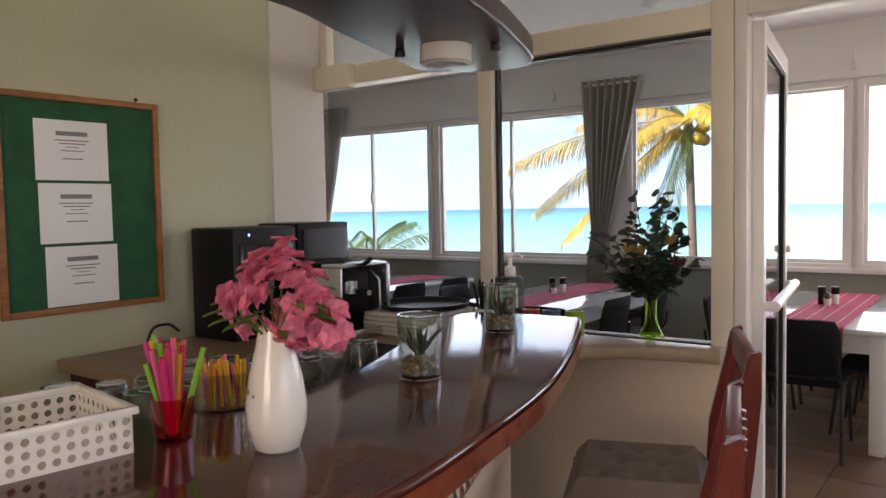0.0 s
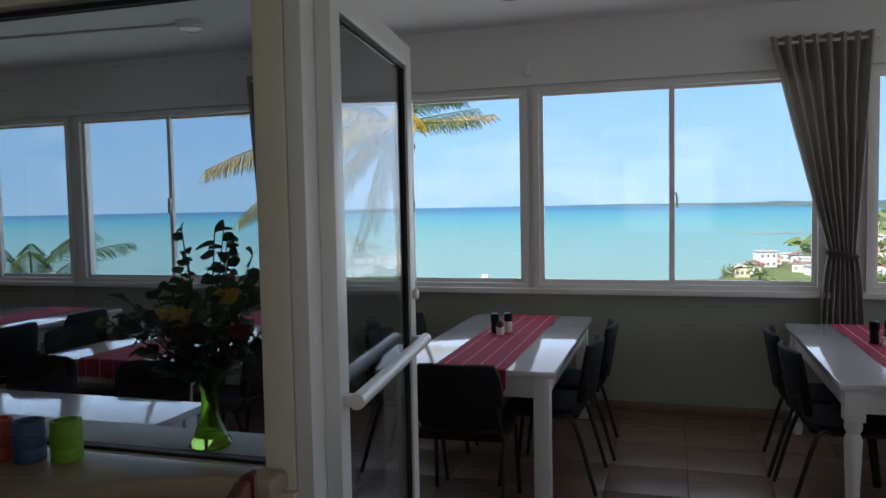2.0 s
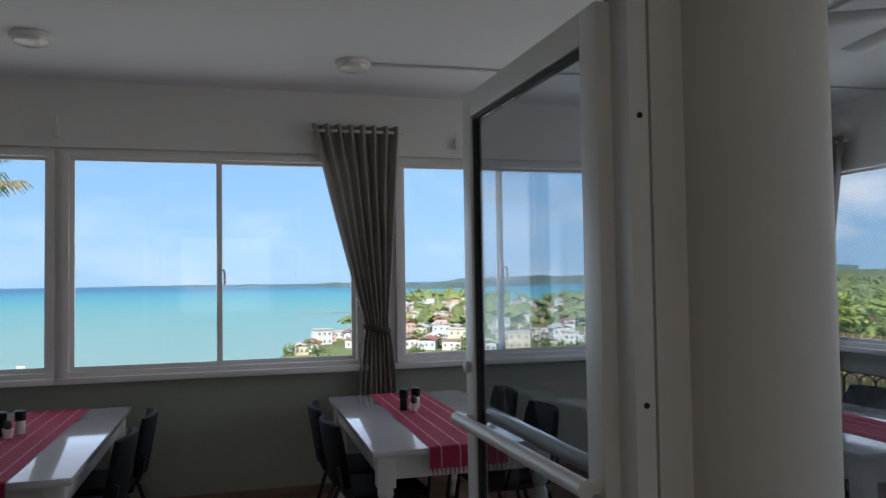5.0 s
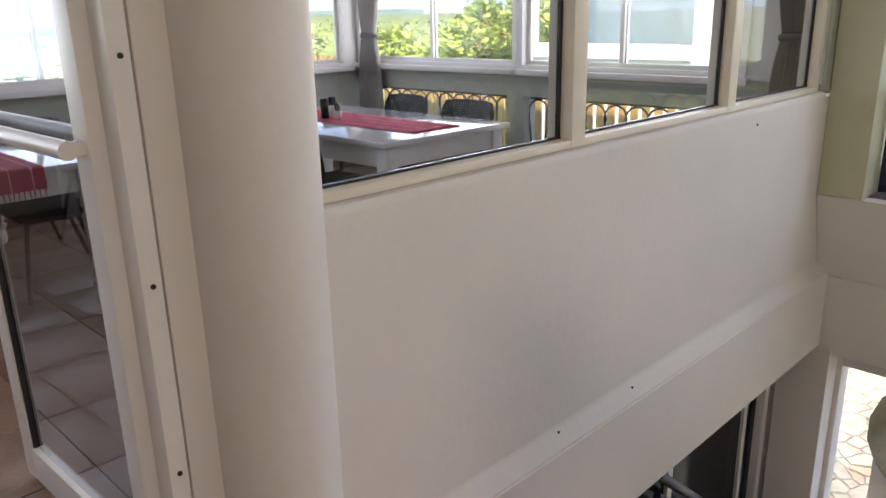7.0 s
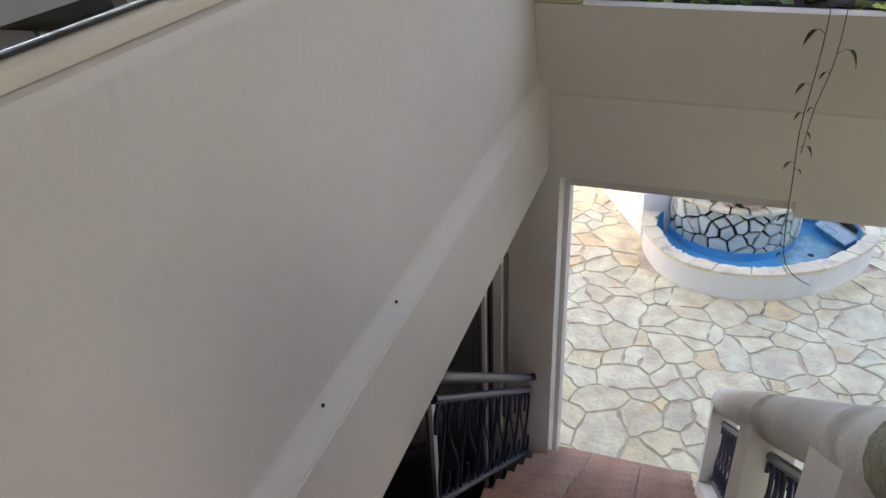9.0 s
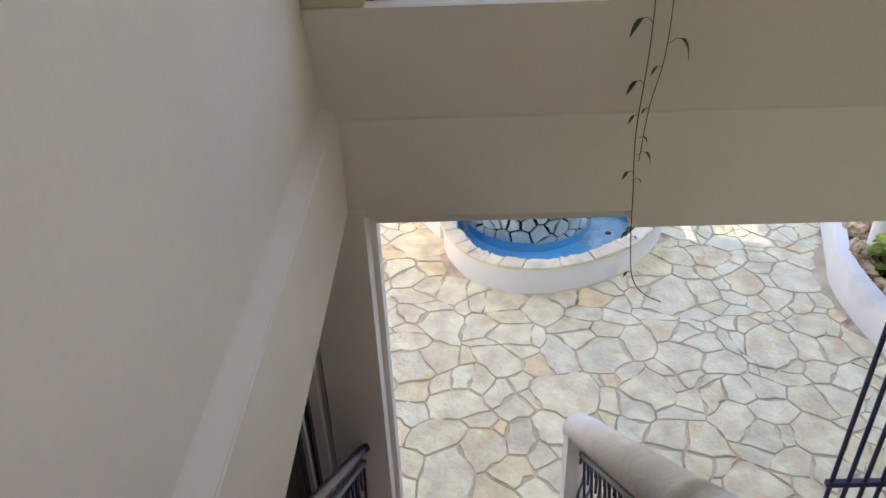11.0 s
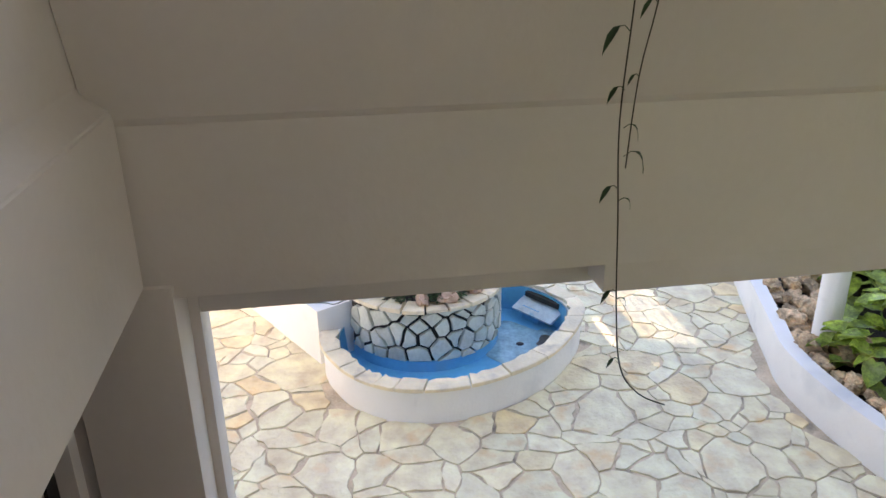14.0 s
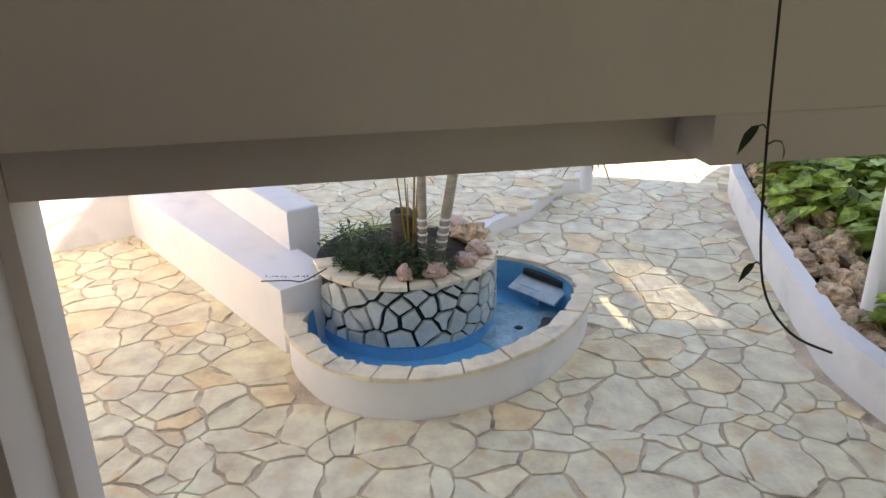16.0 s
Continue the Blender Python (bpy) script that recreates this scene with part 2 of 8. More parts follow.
BLACKCLOTH.node_tree.nodes["Principled BSDF"].inputs["Specular IOR Level"].default_value = 0.25
BLACKMETAL = material("black_tube", (0.012, 0.012, 0.013), 0.35, vary=0.1, grain=8, bump=0)
NAVY = material("navy_iron", (0.014, 0.018, 0.055), 0.35, vary=0.2, grain=9, fine=80, bump=0.15)
IRONGREY = material("grey_iron", (0.06, 0.065, 0.075), 0.5, vary=0.2, grain=9, fine=80, bump=0.15)
CHROME = material("brushed_steel", (0.62, 0.62, 0.62), 0.22, metal=1.0, vary=0.05, grain=5, fine=90, bump=0.03)
BLACKPLASTIC = material("black_plastic", (0.006, 0.006, 0.007), 0.42, vary=0.1, grain=5, bump=0)
BLACKPLASTIC.node_tree.nodes["Principled BSDF"].inputs["Specular IOR Level"].default_value = 0.3
CURTAIN = material("taupe_curtain", (0.34, 0.31, 0.28), 0.85, vary=0.08, grain=5, fine=240, bump=0.2, translucent=0.12)
SOIL = material("dark_soil", (0.045, 0.032, 0.022), 0.95, vary=0.4, grain=14, fine=90, bump=1.0)
STRAP = material("curtain_tie", (0.05, 0.045, 0.04), 0.8, vary=0.1)
CERAMIC = material("white_ceramic", (0.82, 0.79, 0.74), 0.12, vary=0.02, grain=3, bump=0, coat=0.4)
PAPER = material("paper", (0.82, 0.82, 0.82), 0.8, vary=0.015, grain=3, fine=90, bump=0.02)
INK = material("grey_ink", (0.22, 0.22, 0.24), 0.8, vary=0.05, bump=0)
FELT = material("green_felt", (0.012, 0.10, 0.045), 0.95, vary=0.15, grain=12, fine=220, bump=0.2)
BOARDWOOD = material("orange_brown_wood", (0.32, 0.12, 0.035), 0.45, vary=0.25, grain=6, fine=60, bump=0.1, stretch=(1, 0.4, 3))
RED = material("red_woven_cloth", (0.42, 0.025, 0.07), 0.85, vary=0.15, grain=20, fine=180, bump=0.3)
PINKLINE = material("pink_thread", (0.75, 0.42, 0.48), 0.85, vary=0.1, bump=0)
TUFT = material("brown_leatherette", (0.20, 0.15, 0.125), 0.4, vary=0.1, grain=5, fine=120, bump=0.12)
STOOLWOOD = material("red_stained_wood", (0.15, 0.016, 0.011), 0.32, vary=0.3, grain=4, fine=30, bump=0.03, stretch=(3, 3, 0.5), coat=0.08)
PETAL = island_tint(material("pink_petal", (0.86, 0.22, 0.34), 0.6, vary=0.25, grain=30, fine=90, bump=0.1, translucent=0.25), 0.22)
LEAF = island_tint(material("dark_leaf", (0.022, 0.060, 0.024), 0.4, vary=0.3, grain=14, fine=60, bump=0.1, translucent=0.1), 0.35)
LEAF_MID = island_tint(material("green_leaf", (0.12, 0.22, 0.045), 0.45, vary=0.3, grain=10, fine=60, bump=0.1, translucent=0.2), 0.4)
LEAF_YEL = island_tint(material("variegated_leaf", (0.33, 0.44, 0.07), 0.4, vary=0.45, grain=14, fine=60, bump=0.1, stain=(0.50, 0.55, 0.18), translucent=0.2), 0.4)
FROND = island_tint(material("yellow_palm_frond", (0.55, 0.37, 0.04), 0.5, vary=0.3, grain=3, fine=50, bump=0.1, translucent=0.3), 0.35)
FROND_G = island_tint(material("green_palm_frond", (0.09, 0.15, 0.03), 0.5, vary=0.3, grain=3, fine=50, bump=0.1, translucent=0.3), 0.35)
BARK = material("palm_bark", (0.14, 0.115, 0.09), 0.9, vary=0.25, grain=5, fine=40, bump=0.6, stretch=(1, 1, 5))
ROCK = material("coral_rock", (0.60, 0.42, 0.26), 0.9, vary=0.4, grain=14, fine=60, bump=1.0, stain=(0.13, 0.10, 0.07), piece=0.30)
SHELL = material("pink_shell", (0.62, 0.42, 0.32), 0.6, vary=0.25, grain=12, fine=60, bump=0.4, piece=0.15)
GREENGLASS = solid_glass("green_glass", (0.45, 0.75, 0.12))
CLEARGLASS = pane_glass("clear_glass", (0.86, 0.90, 0.90), 0.0, 0.07, 2.2)
PICKET = material("varnished_pickets", (0.42, 0.27, 0.11), 0.6, vary=0.2, grain=5, fine=40, bump=0.2, stretch=(3, 3, 0.5), piece=0.15)

# ---------------------------------------------------------------- mesh helpers


def put(bm, other):
    """Append one bmesh to another."""
    me = bpy.data.meshes.new("tmp")
    other.to_mesh(me)
    other.free()
    bm.from_mesh(me)
    bpy.data.meshes.remove(me)
    return bm


def box(bm, x0, x1, y0, y1, z0, z1, bevel=0.0, seg=2):
    b = bmesh.new()
    bmesh.ops.create_cube(b, size=1.0)
    bmesh.ops.transform(b, matrix=Matrix.Translation(((x0 + x1) / 2, (y0 + y1) / 2, (z0 + z1) / 2)) @ Matrix.Diagonal((x1 - x0, y1 - y0, z1 - z0, 1)), verts=b.verts)
    if bevel:
        bmesh.ops.bevel(b, geom=b.edges[:], offset=bevel, segments=seg, affect="EDGES", profile=0.6)
    return put(bm, b)


def turn(bm, m, start=0):
    bm.verts.ensure_lookup_table()
    bmesh.ops.transform(bm, matrix=m, verts=bm.verts[start:])


def tube(bm, pts, r, seg=8, taper=None, closed=False):
    """A round bar along a line of points."""
    pts = [Vector(p) for p in pts]
    rings, up = [], Vector((0.0, 0.0, 1.0))
    n = len(pts)
    for i, p in enumerate(pts):
        a = pts[(i - 1) % n] if closed else pts[max(i - 1, 0)]
        b = pts[(i + 1) % n] if closed else pts[min(i + 1, n - 1)]
        d = (b - a).normalized()
        side = d.cross(up)
        if side.length < 1e-3:
            side = d.cross(Vector((1, 0, 0)))
        side.normalize()
        other = side.cross(d).normalized()
        up = other
        rr = r if taper is None else r + (taper - r) * i / max(1, n - 1)
        rings.append([bm.verts.new(p + rr * (math.cos(k * math.tau / seg) * side + math.sin(k * math.tau / seg) * other)) for k in range(seg)])
    for i in range(n if closed else n - 1):
        a, b = rings[i], rings[(i + 1) % n]
        for k in range(seg):
            bm.faces.new((a[k], a[(k + 1) % seg], b[(k + 1) % seg], b[k]))
    if not closed:
        bm.faces.new(rings[0][::-1])
        bm.faces.new(rings[-1])
    return bm


def lathe(bm, profile, at=(0, 0, 0), seg=24):
    """A turned body from (radius, height) pairs."""
    rings = []
    for r, z in profile:
        rings.append([bm.verts.new((at[0] + max(r, 1e-4) * math.cos(k * math.tau / seg), at[1] + max(r, 1e-4) * math.sin(k * math.tau / seg), at[2] + z)) for k in range(seg)])
    for a, b in zip(rings, rings[1:]):
        for k in range(seg):
            bm.faces.new((a[k], a[(k + 1) % seg], b[(k + 1) % seg], b[k]))
    bm.faces.new(rings[0][::-1])
    bm.faces.new(rings[-1])
    return bm


def prism(bm, poly, z0, z1, bevel=0.0):
    """A flat outline raised from z0 to z1."""
    b = bmesh.new()
    low = [b.verts.new((x, y, z0)) for x, y in poly]
    top = [b.verts.new((x, y, z1)) for x, y in poly]
    b.faces.new(low[::-1])
    b.faces.new(top)
    n = len(poly)
    for i in range(n):
        b.faces.new((low[i], low[(i + 1) % n], top[(i + 1) % n], top[i]))
    bmesh.ops.recalc_face_normals(b, faces=b.faces[:])
    if bevel:
        b.edges.ensure_lookup_table()
        es = [e for e in b.edges if abs(e.verts[0].co.z - e.verts[1].co.z) < 1e-6]
        bmesh.ops.bevel(b, geom=es, offset=bevel, segments=3, affect="EDGES", profile=0.6)
    return put(bm, b)


def smooth_loop(pts, per=8, closed=True):
    """A smooth line through a few corners."""
    pts = [Vector((*p, 0.0)[:3]) for p in pts]
    out, n = [], len(pts)
    for i in range(n if closed else n - 1):
        p0 = pts[(i - 1) % n] if closed or i > 0 else pts[0]
        p1, p2 = pts[i], pts[(i + 1) % n]
        p3 = pts[(i + 2) % n] if closed or i + 2 < n else pts[-1]
        for k in range(per):
            t = k / per
            out.append(0.5 * ((2 * p1) + (p2 - p0) * t + (2 * p0 - 5 * p1 + 4 * p2 - p3) * t * t + (3 * p1 - p0 - 3 * p2 + p3) * t ** 3))
    if not closed:
        out.append(pts[-1])
    return out


def finish(name, bm, mat, smooth=True):
    me = bpy.data.meshes.new(name)
    bm.to_mesh(me)
    bm.free()
    me.materials.append(mat)
    if smooth:
        me.shade_smooth()
        me.set_sharp_from_angle(angle=radians(40))
    return new(name, me)


def part(name, bm, mat, parent, label="", smooth=True):
    ob = finish(name, bm, mat, smooth)
    ob.parent = parent
    return tagged(ob, label)


def thing(name, label, category, at=(0, 0, 0), rz=0.0, group=""):
    ob = new(name)
    ob.empty_display_size = 0.05
    ob.matrix_basis = pose(*at, 0, 0, rz)
    return tagged(ob, label, category, group)


def single(name, bm, mat, label, category, group="", at=None, rz=0.0, kind=""):
    ob = finish(name, bm, mat)
    if at is not None:
        ob.matrix_basis = pose(*at, 0, 0, rz)
    return tagged(ob, label, category, group, kind)


def setting(name, bm, mat, label="", category="", smooth=True):
    return tagged(finish(name, bm, mat, smooth), label, category, kind="structure")


def boxes(*rows, bevel=0.0):
    bm = bmesh.new()
    for r in rows:
        box(bm, *r, bevel=bevel)
    return bm


rnd = random.Random(7)

# ---------------------------------------------------------------- upper storey: the setting
Y_WIN, X_EAST, X_WEST, CEIL_Z = 7.28, 5.95, -6.55, 2.99
X_BAR, Y_PART = -1.95, 3.0

setting("floor", boxes((X_WEST, X_EAST, 2.90, Y_WIN, -0.30, -0.014), (X_BAR, 1.25, -2.6, 2.90, -0.30, -0.014), (1.25, 2.10, 2.86, 2.90, -0.30, -0.014)), GROUT, "tiled upper floor under the dining room and bar", "floor")
setting("ceiling", boxes((X_WEST - 0.2, 6.3, -2.6, Y_WIN + 0.45, CEIL_Z, CEIL_Z + 0.2)), CEIL, "plain white ceiling slab", "ceiling")

# north wall with its row of sliding windows
UNITS_N = [(-6.42, -4.53), (-4.45, -2.45), (-2.10, -0.14), (-0.10, 1.97), (2.23, 3.95), (4.05, 5.80)]
SILL, HEAD = 0.93, 2.50
wall = boxes((X_WEST, X_EAST, Y_WIN + 0.01, Y_WIN + 0.17, -0.30, SILL))
setting("wall_north", wall, SAGE_DARK, "grey-green painted wall below the long row of windows", "wall")
up = boxes((X_WEST, X_EAST, Y_WIN + 0.01, Y_WIN + 0.17, HEAD, CEIL_Z))
box(up, X_WEST, X_EAST, Y_WIN - 0.015, Y_WIN + 0.01, HEAD + 0.02, HEAD + 0.17)
edges = [X_WEST] + [v for u in UNITS_N for v in u] + [X_EAST]
for a, b in zip(edges[::2], edges[1::2]):
    if b - a > 0.02:
        box(up, a, b, Y_WIN + 0.01, Y_WIN + 0.17, SILL, HEAD)
setting("wall_north_lintel", up, WHITE, "white lintel and piers between the windows", "wall")


def sliding_window(name, u0, u1, z0, z1, plane, along="x", outward=1.0, label="white aluminium sliding window with two clear panes"):
    """Two panes in a frame, with the meeting stiles and a latch. plane: the wall's inner face."""
    w = thing(name, label, "window")
    w["kind"] = "structure"

    def place(bm):
        if along == "y":
            turn(bm, Matrix(((0, 1, 0, 0), (1, 0, 0, 0), (0, 0, 1, 0), (0, 0, 0, 1))))
            bmesh.ops.reverse_faces(bm, faces=bm.faces[:])
        return bm

    d = plane
    o = outward
    lo, hi = sorted((d - 0.02 * o, d + 0.09 * o))
    t = 0.045
    fr = boxes((u0, u1, lo, hi, z0, z0 + t), (u0, u1, lo, hi, z1 - t, z1), (u0, u0 + t, lo, hi, z0 + t, z1 - t), (u1 - t, u1, lo, hi, z0 + t, z1 - t))
    part("window_frame", place(fr), FRAME_W, w)
    sl, sh = sorted((d - 0.075 * o, d - 0.021 * o))
    part("window_sill", place(boxes((u0 - 0.03, u1 + 0.03, sl, sh, z0 - 0.03, z0 + 0.012), bevel=0.006)), FRAME_W, w)
    mid = (u0 + u1) / 2
    for k, (a, b) in enumerate(((u0 + t, mid + 0.02), (mid - 0.02, u1 - t))):
        c = d + (0.045 if k else 0.015) * o
        lo, hi = sorted((c, c + 0.024 * o))
        s = 0.032
        sash = boxes((a, b, lo, hi, z0 + t, z0 + t + s), (a, b, lo, hi, z1 - t - s * 0.7, z1 - t), (a, a + s, lo, hi, z0 + t + s, z1 - t - s * 0.7), (b - s, b, lo, hi, z0 + t + s, z1 - t - s * 0.7))
        part("sash", place(sash), FRAME_W, w)
        g0, g1 = sorted((c + 0.010 * o, c + 0.014 * o))
        g = part("pane", place(boxes((a + s, b - s, g0, g1, z0 + t + s, z1 - t - s * 0.7))), GLASS, w)
        g.visible_shadow = False
    zc = z0 + 0.52 * (z1 - z0) - 0.10
    lb = bmesh.new()
    y = d - 0.012 * o
    tube(lb, [(mid + 0.005, d + 0.01 * o, zc), (mid + 0.005, y, zc + 0.01), (mid + 0.03, y - 0.01 * o, zc + 0.015), (mid + 0.038, y - 0.01 * o, zc - 0.02), (mid + 0.036, y - 0.01 * o, zc - 0.09)], 0.008, 6)
    box(lb, mid - 0.012, mid + 0.014, min(y, d + 0.02 * o), max(y, d + 0.02 * o), zc - 0.07, zc + 0.07)
    part("latch", place(lb), FRAME_W, w)
    return w


for i, (a, b) in enumerate(UNITS_N):
    sliding_window("window_%d" % (i + 1), a, b, SILL, HEAD, Y_WIN)

setting("baseboard", boxes((X_WEST, X_EAST, Y_WIN - 0.004, Y_WIN + 0.009, 0.001, 0.075), bevel=0.003), FLOORTILE, "brown tile baseboard along the window wall", "baseboard")

# east wall: windows above a beam, scrolled iron below it
UNITS_E = [(5.32, 7.27), (3.50, 5.315)]
ew = boxes((X_EAST, X_EAST + 0.16, 2.90, Y_WIN + 0.17, 2.46, CEIL_Z))
for a, b in ((7.275, Y_WIN + 0.17), (2.90, 3.50)):
    box(ew, X_EAST, X_EAST + 0.16, a, b, 0.95, 2.46)
setting("wall_east", ew, WHITE, "white lintel and posts of the east windows", "wall")
eb = boxes((X_EAST - 0.02, X_EAST + 0.16, 2.90, Y_WIN + 0.009, 0.76, 0.95), (X_EAST, X_EAST + 0.16, 2.90, Y_WIN + 0.009, -0.30, 0.30), (X_EAST, X_EAST + 0.14, 5.26, 5.44, 0.30, 0.76), (X_EAST, X_EAST + 0.14, 2.90, 3.50, 0.30, 0.76))
setting("wall_east_lower", eb, SAGE_DARK, "grey-green sill beam over the scrolled iron openings", "wall")
for i, (a, b) in enumerate(UNITS_E):
    sliding_window("window_%d" % (i + 7), a, b, 0.955, 2.46, X_EAST, "y")


def scroll_panel(name, y0, y1, z0, z1, x, label):
    """Arched iron scrolls between two rails."""
    g = thing(name, label, "grille")
    fr = bmesh.new()
    tube(fr, [(x, y0, z0 + 0.02), (x, y1, z0 + 0.02)], 0.012, 6)
    tube(fr, [(x, y0, z1 - 0.015), (x, y1, z1 - 0.015)], 0.012, 6)
    part("rail", fr, IRONGREY, g)
    n = max(2, round((y1 - y0) / 0.17))
    w = (y1 - y0) / n
    for i in range(n):
        c, r = y0 + (i + 0.5) * w, w * 0.53
        bm = bmesh.new()
        pts = [(x, c - r * math.cos(a), z1 - 0.03 - r + r * math.sin(a)) for a in [k * math.pi / 10 for k in range(11)]]
        pts = [(x, c - r * 0.62, z0 + 0.03)] + [(x, c - r * 0.95, z1 - 0.10 - r)] + pts + [(x, c + r * 0.95, z1 - 0.10 - r), (x, c + r * 0.62, z0 + 0.03)]
        tube(bm, pts, 0.008, 6)
        part("scroll", bm, IRONGREY, g)
    return g


scroll_panel("scroll_grille", 5.44, 7.27, 0.30, 0.76, X_EAST + 0.07, "grey iron scroll grille under the sill beam")
scroll_panel("scroll_grille", 3.50, 5.26, 0.30, 0.76, X_EAST + 0.07, "grey iron scroll grille under the sill beam")

# west end: rough tan blocks
setting("wall_west", boxes((X_WEST - 0.2, X_WEST - 0.012, 2.6, Y_WIN + 0.17, -0.3, CEIL_Z)), GROUT, "block wall at the west end of the dining room", "wall")

# bar room walls
setting("wall_bar", boxes((X_BAR - 0.16, X_BAR, -2.6, 2.62, -0.30, CEIL_Z)), SAGE, "smooth sage green wall behind the bar", "wall")
setting("wall_bar_pier", boxes((X_BAR - 0.16, X_BAR + 0.012, 2.62, 2.97, -0.30, CEIL_Z), bevel=0.012), CREAM, "white pier at the end of the green wall", "wall")
setting("wall_bar_west", boxes((X_WEST, X_BAR - 0.16, 2.82, 2.97, -0.3, CEIL_Z)), WHITE, "white wall west of the bar", "wall")
# Unseen and added to keep south light off the end wall; sage cuts bounce.
setting("blocker_stair_south", boxes((1.78, 5.70, -2.76, -2.6, -3.2, CEIL_Z)), SAGE, "unseen added wall that blocks south light from the stairwell", "wall")
# Added out of view; the opening is only there for the south helper lamp.
setting("blocker_bar_south", boxes((X_BAR - 0.16, -0.08, -2.76, -2.6, -0.30, CEIL_Z), (-0.08, 1.778, -2.76, -2.6, -0.30, 0.92), (-0.08, 1.778, -2.76, -2.6, 2.48, CEIL_Z)), SAGE, "unseen added wall closing the bar, with an opening for the helper lamp", "wall")

# glazed partition between bar and dining room
setting("wall_partition", boxes((X_BAR + 0.012, 0.10, 2.93, 3.09, -0.30, 0.945)), BEIGE, "low peach-beige wall under the glass partition", "wall")
pt = thing("window_9", "cream aluminium partition with fixed clear glass", "window")
pt["kind"] = "structure"
fz0, fz1, ftr = 0.946, 2.12, 2.225
fr = boxes((X_BAR + 0.012, 0.0215, 2.965, 3.035, fz0, fz0 + 0.04), (X_BAR + 0.012, 0.0215, 2.95, 3.05, fz1 + 0.016, ftr), (0.022, 0.100, 2.945, 3.055, fz0, CEIL_Z), (X_BAR + 0.012, X_BAR + 0.06, 2.95, 3.05, ftr, CEIL_Z), (-0.985, -0.915, 2.955, 3.045, fz0 + 0.04, fz1 + 0.016), (-0.985, -0.915, 2.955, 3.045, ftr, CEIL_Z), bevel=0.004)
box(fr, X_BAR + 0.012, -1.70, 2.90, 2.95, 2.11, 2.23, bevel=0.006)
part("window_frame", fr, FRAME, pt)
part("seal", boxes((-0.912, -0.898, 2.985, 3.015, fz0 + 0.05, fz1 + 0.01), (-0.90, 0.020, 2.985, 3.015, fz1, fz1 + 0.014), (-0.90, 0.020, 2.985, 3.015, fz0 + 0.041, fz0 + 0.05)), RUBBER, pt)
for a, b, c, d in ((X_BAR + 0.013, -0.987, fz0 + 0.052, fz1), (-0.897, 0.020, fz0 + 0.052, fz1), (X_BAR + 0.062, -0.987, ftr + 0.002, CEIL_Z - 0.002), (-0.913, 0.020, ftr + 0.002, CEIL_Z - 0.002)):
    g = part("pane", boxes((a, b, 2.998, 3.003, c, d)), GLASS_IN, pt)
    g.visible_shadow = False
# stone ledge under the partition, curving into the bar
led = [(0.08, 2.945), (0.08, 2.86), (-0.05, 2.845), (-0.22, 2.80), (-0.36, 2.70), (-0.42, 2.52), (-0.36, 2.36), (-0.245, 2.27), (-0.30, 2.215), (-0.45, 2.25), (-0.62, 2.40), (-0.70, 2.60), (-0.74, 2.945)]
setting("ledge", prism(bmesh.new(), led, 0.945, 1.0, bevel=0.02), material("beige_ledge", (0.37, 0.28, 0.20), 0.3, vary=0.08, grain=4, fine=50, bump=0.03), "beige stone ledge with a rounded edge under the partition", "ledge")
setting("ledge_inner", boxes((X_BAR + 0.02, 0.0, 3.09, 3.34, 0.90, 0.945), bevel=0.01), WHITE, "narrow inner ledge behind the partition glass", "ledge")


# double glass door, both leaves swung into the dining room
def door_leaf(name, hinge, angle, mirror):
    w = 0.885
    d = thing(name, "white aluminium glass door leaf standing open with a push bar", "door", (*hinge, 0), angle)
    d["kind"] = "structure"
    s = -1.0 if mirror else 1.0

    def bx(a, b, *rest):
        lo, hi = sorted((s * a, s * b))
        return (lo, hi, *rest)

    st = 0.075
    part("door_frame", boxes(bx(0, st, -0.02, 0.02, 0.02, 2.155), bx(w - st, w, -0.02, 0.02, 0.02, 2.155), bx(st, w - st, -0.02, 0.02, 0.02, 0.13), bx(st, w - st, -0.02, 0.02, 2.08, 2.155), bevel=0.004), FRAME_W, d)
    part("seal", boxes(bx(st, st + 0.012, -0.012, 0.012, 0.13, 2.08), bx(w - st - 0.012, w - st, -0.012, 0.012, 0.13, 2.08), bx(st + 0.012, w - st - 0.012, -0.012, 0.012, 2.068, 2.08)), RUBBER, d)
    g = part("pane", boxes(bx(st + 0.013, w - st - 0.013, -0.003, 0.003, 0.132, 2.066)), GLASS_IN, d)
    g.visible_shadow = False
    for side in (-1, 1):
        hb = bmesh.new()
        y = side * 0.055
        tube(hb, [(s * 0.015, y, 1.14), (s * (w - 0.005), y, 1.14)], 0.020, 16)
        box(hb, *bx(0.02, 0.05, min(0, side * 0.06), max(0, side * 0.06), 1.125, 1.155), bevel=0.008)
        box(hb, *bx(w - 0.05, w - 0.02, min(0, side * 0.06), max(0, side * 0.06), 1.125, 1.155), bevel=0.008)
        part("push_bar", hb, FRAME_W, d, "white tubular push bar")
    lk = bmesh.new()
    lathe(lk, [(0.018, 0), (0.018, 0.012), (0.012, 0.016)], seg=14)
    turn(lk, pose(s * (w - 0.035), -0.022, 1.30, 90, 0, 0))
    part("lock", lk, FRAME_W, d)
    return d


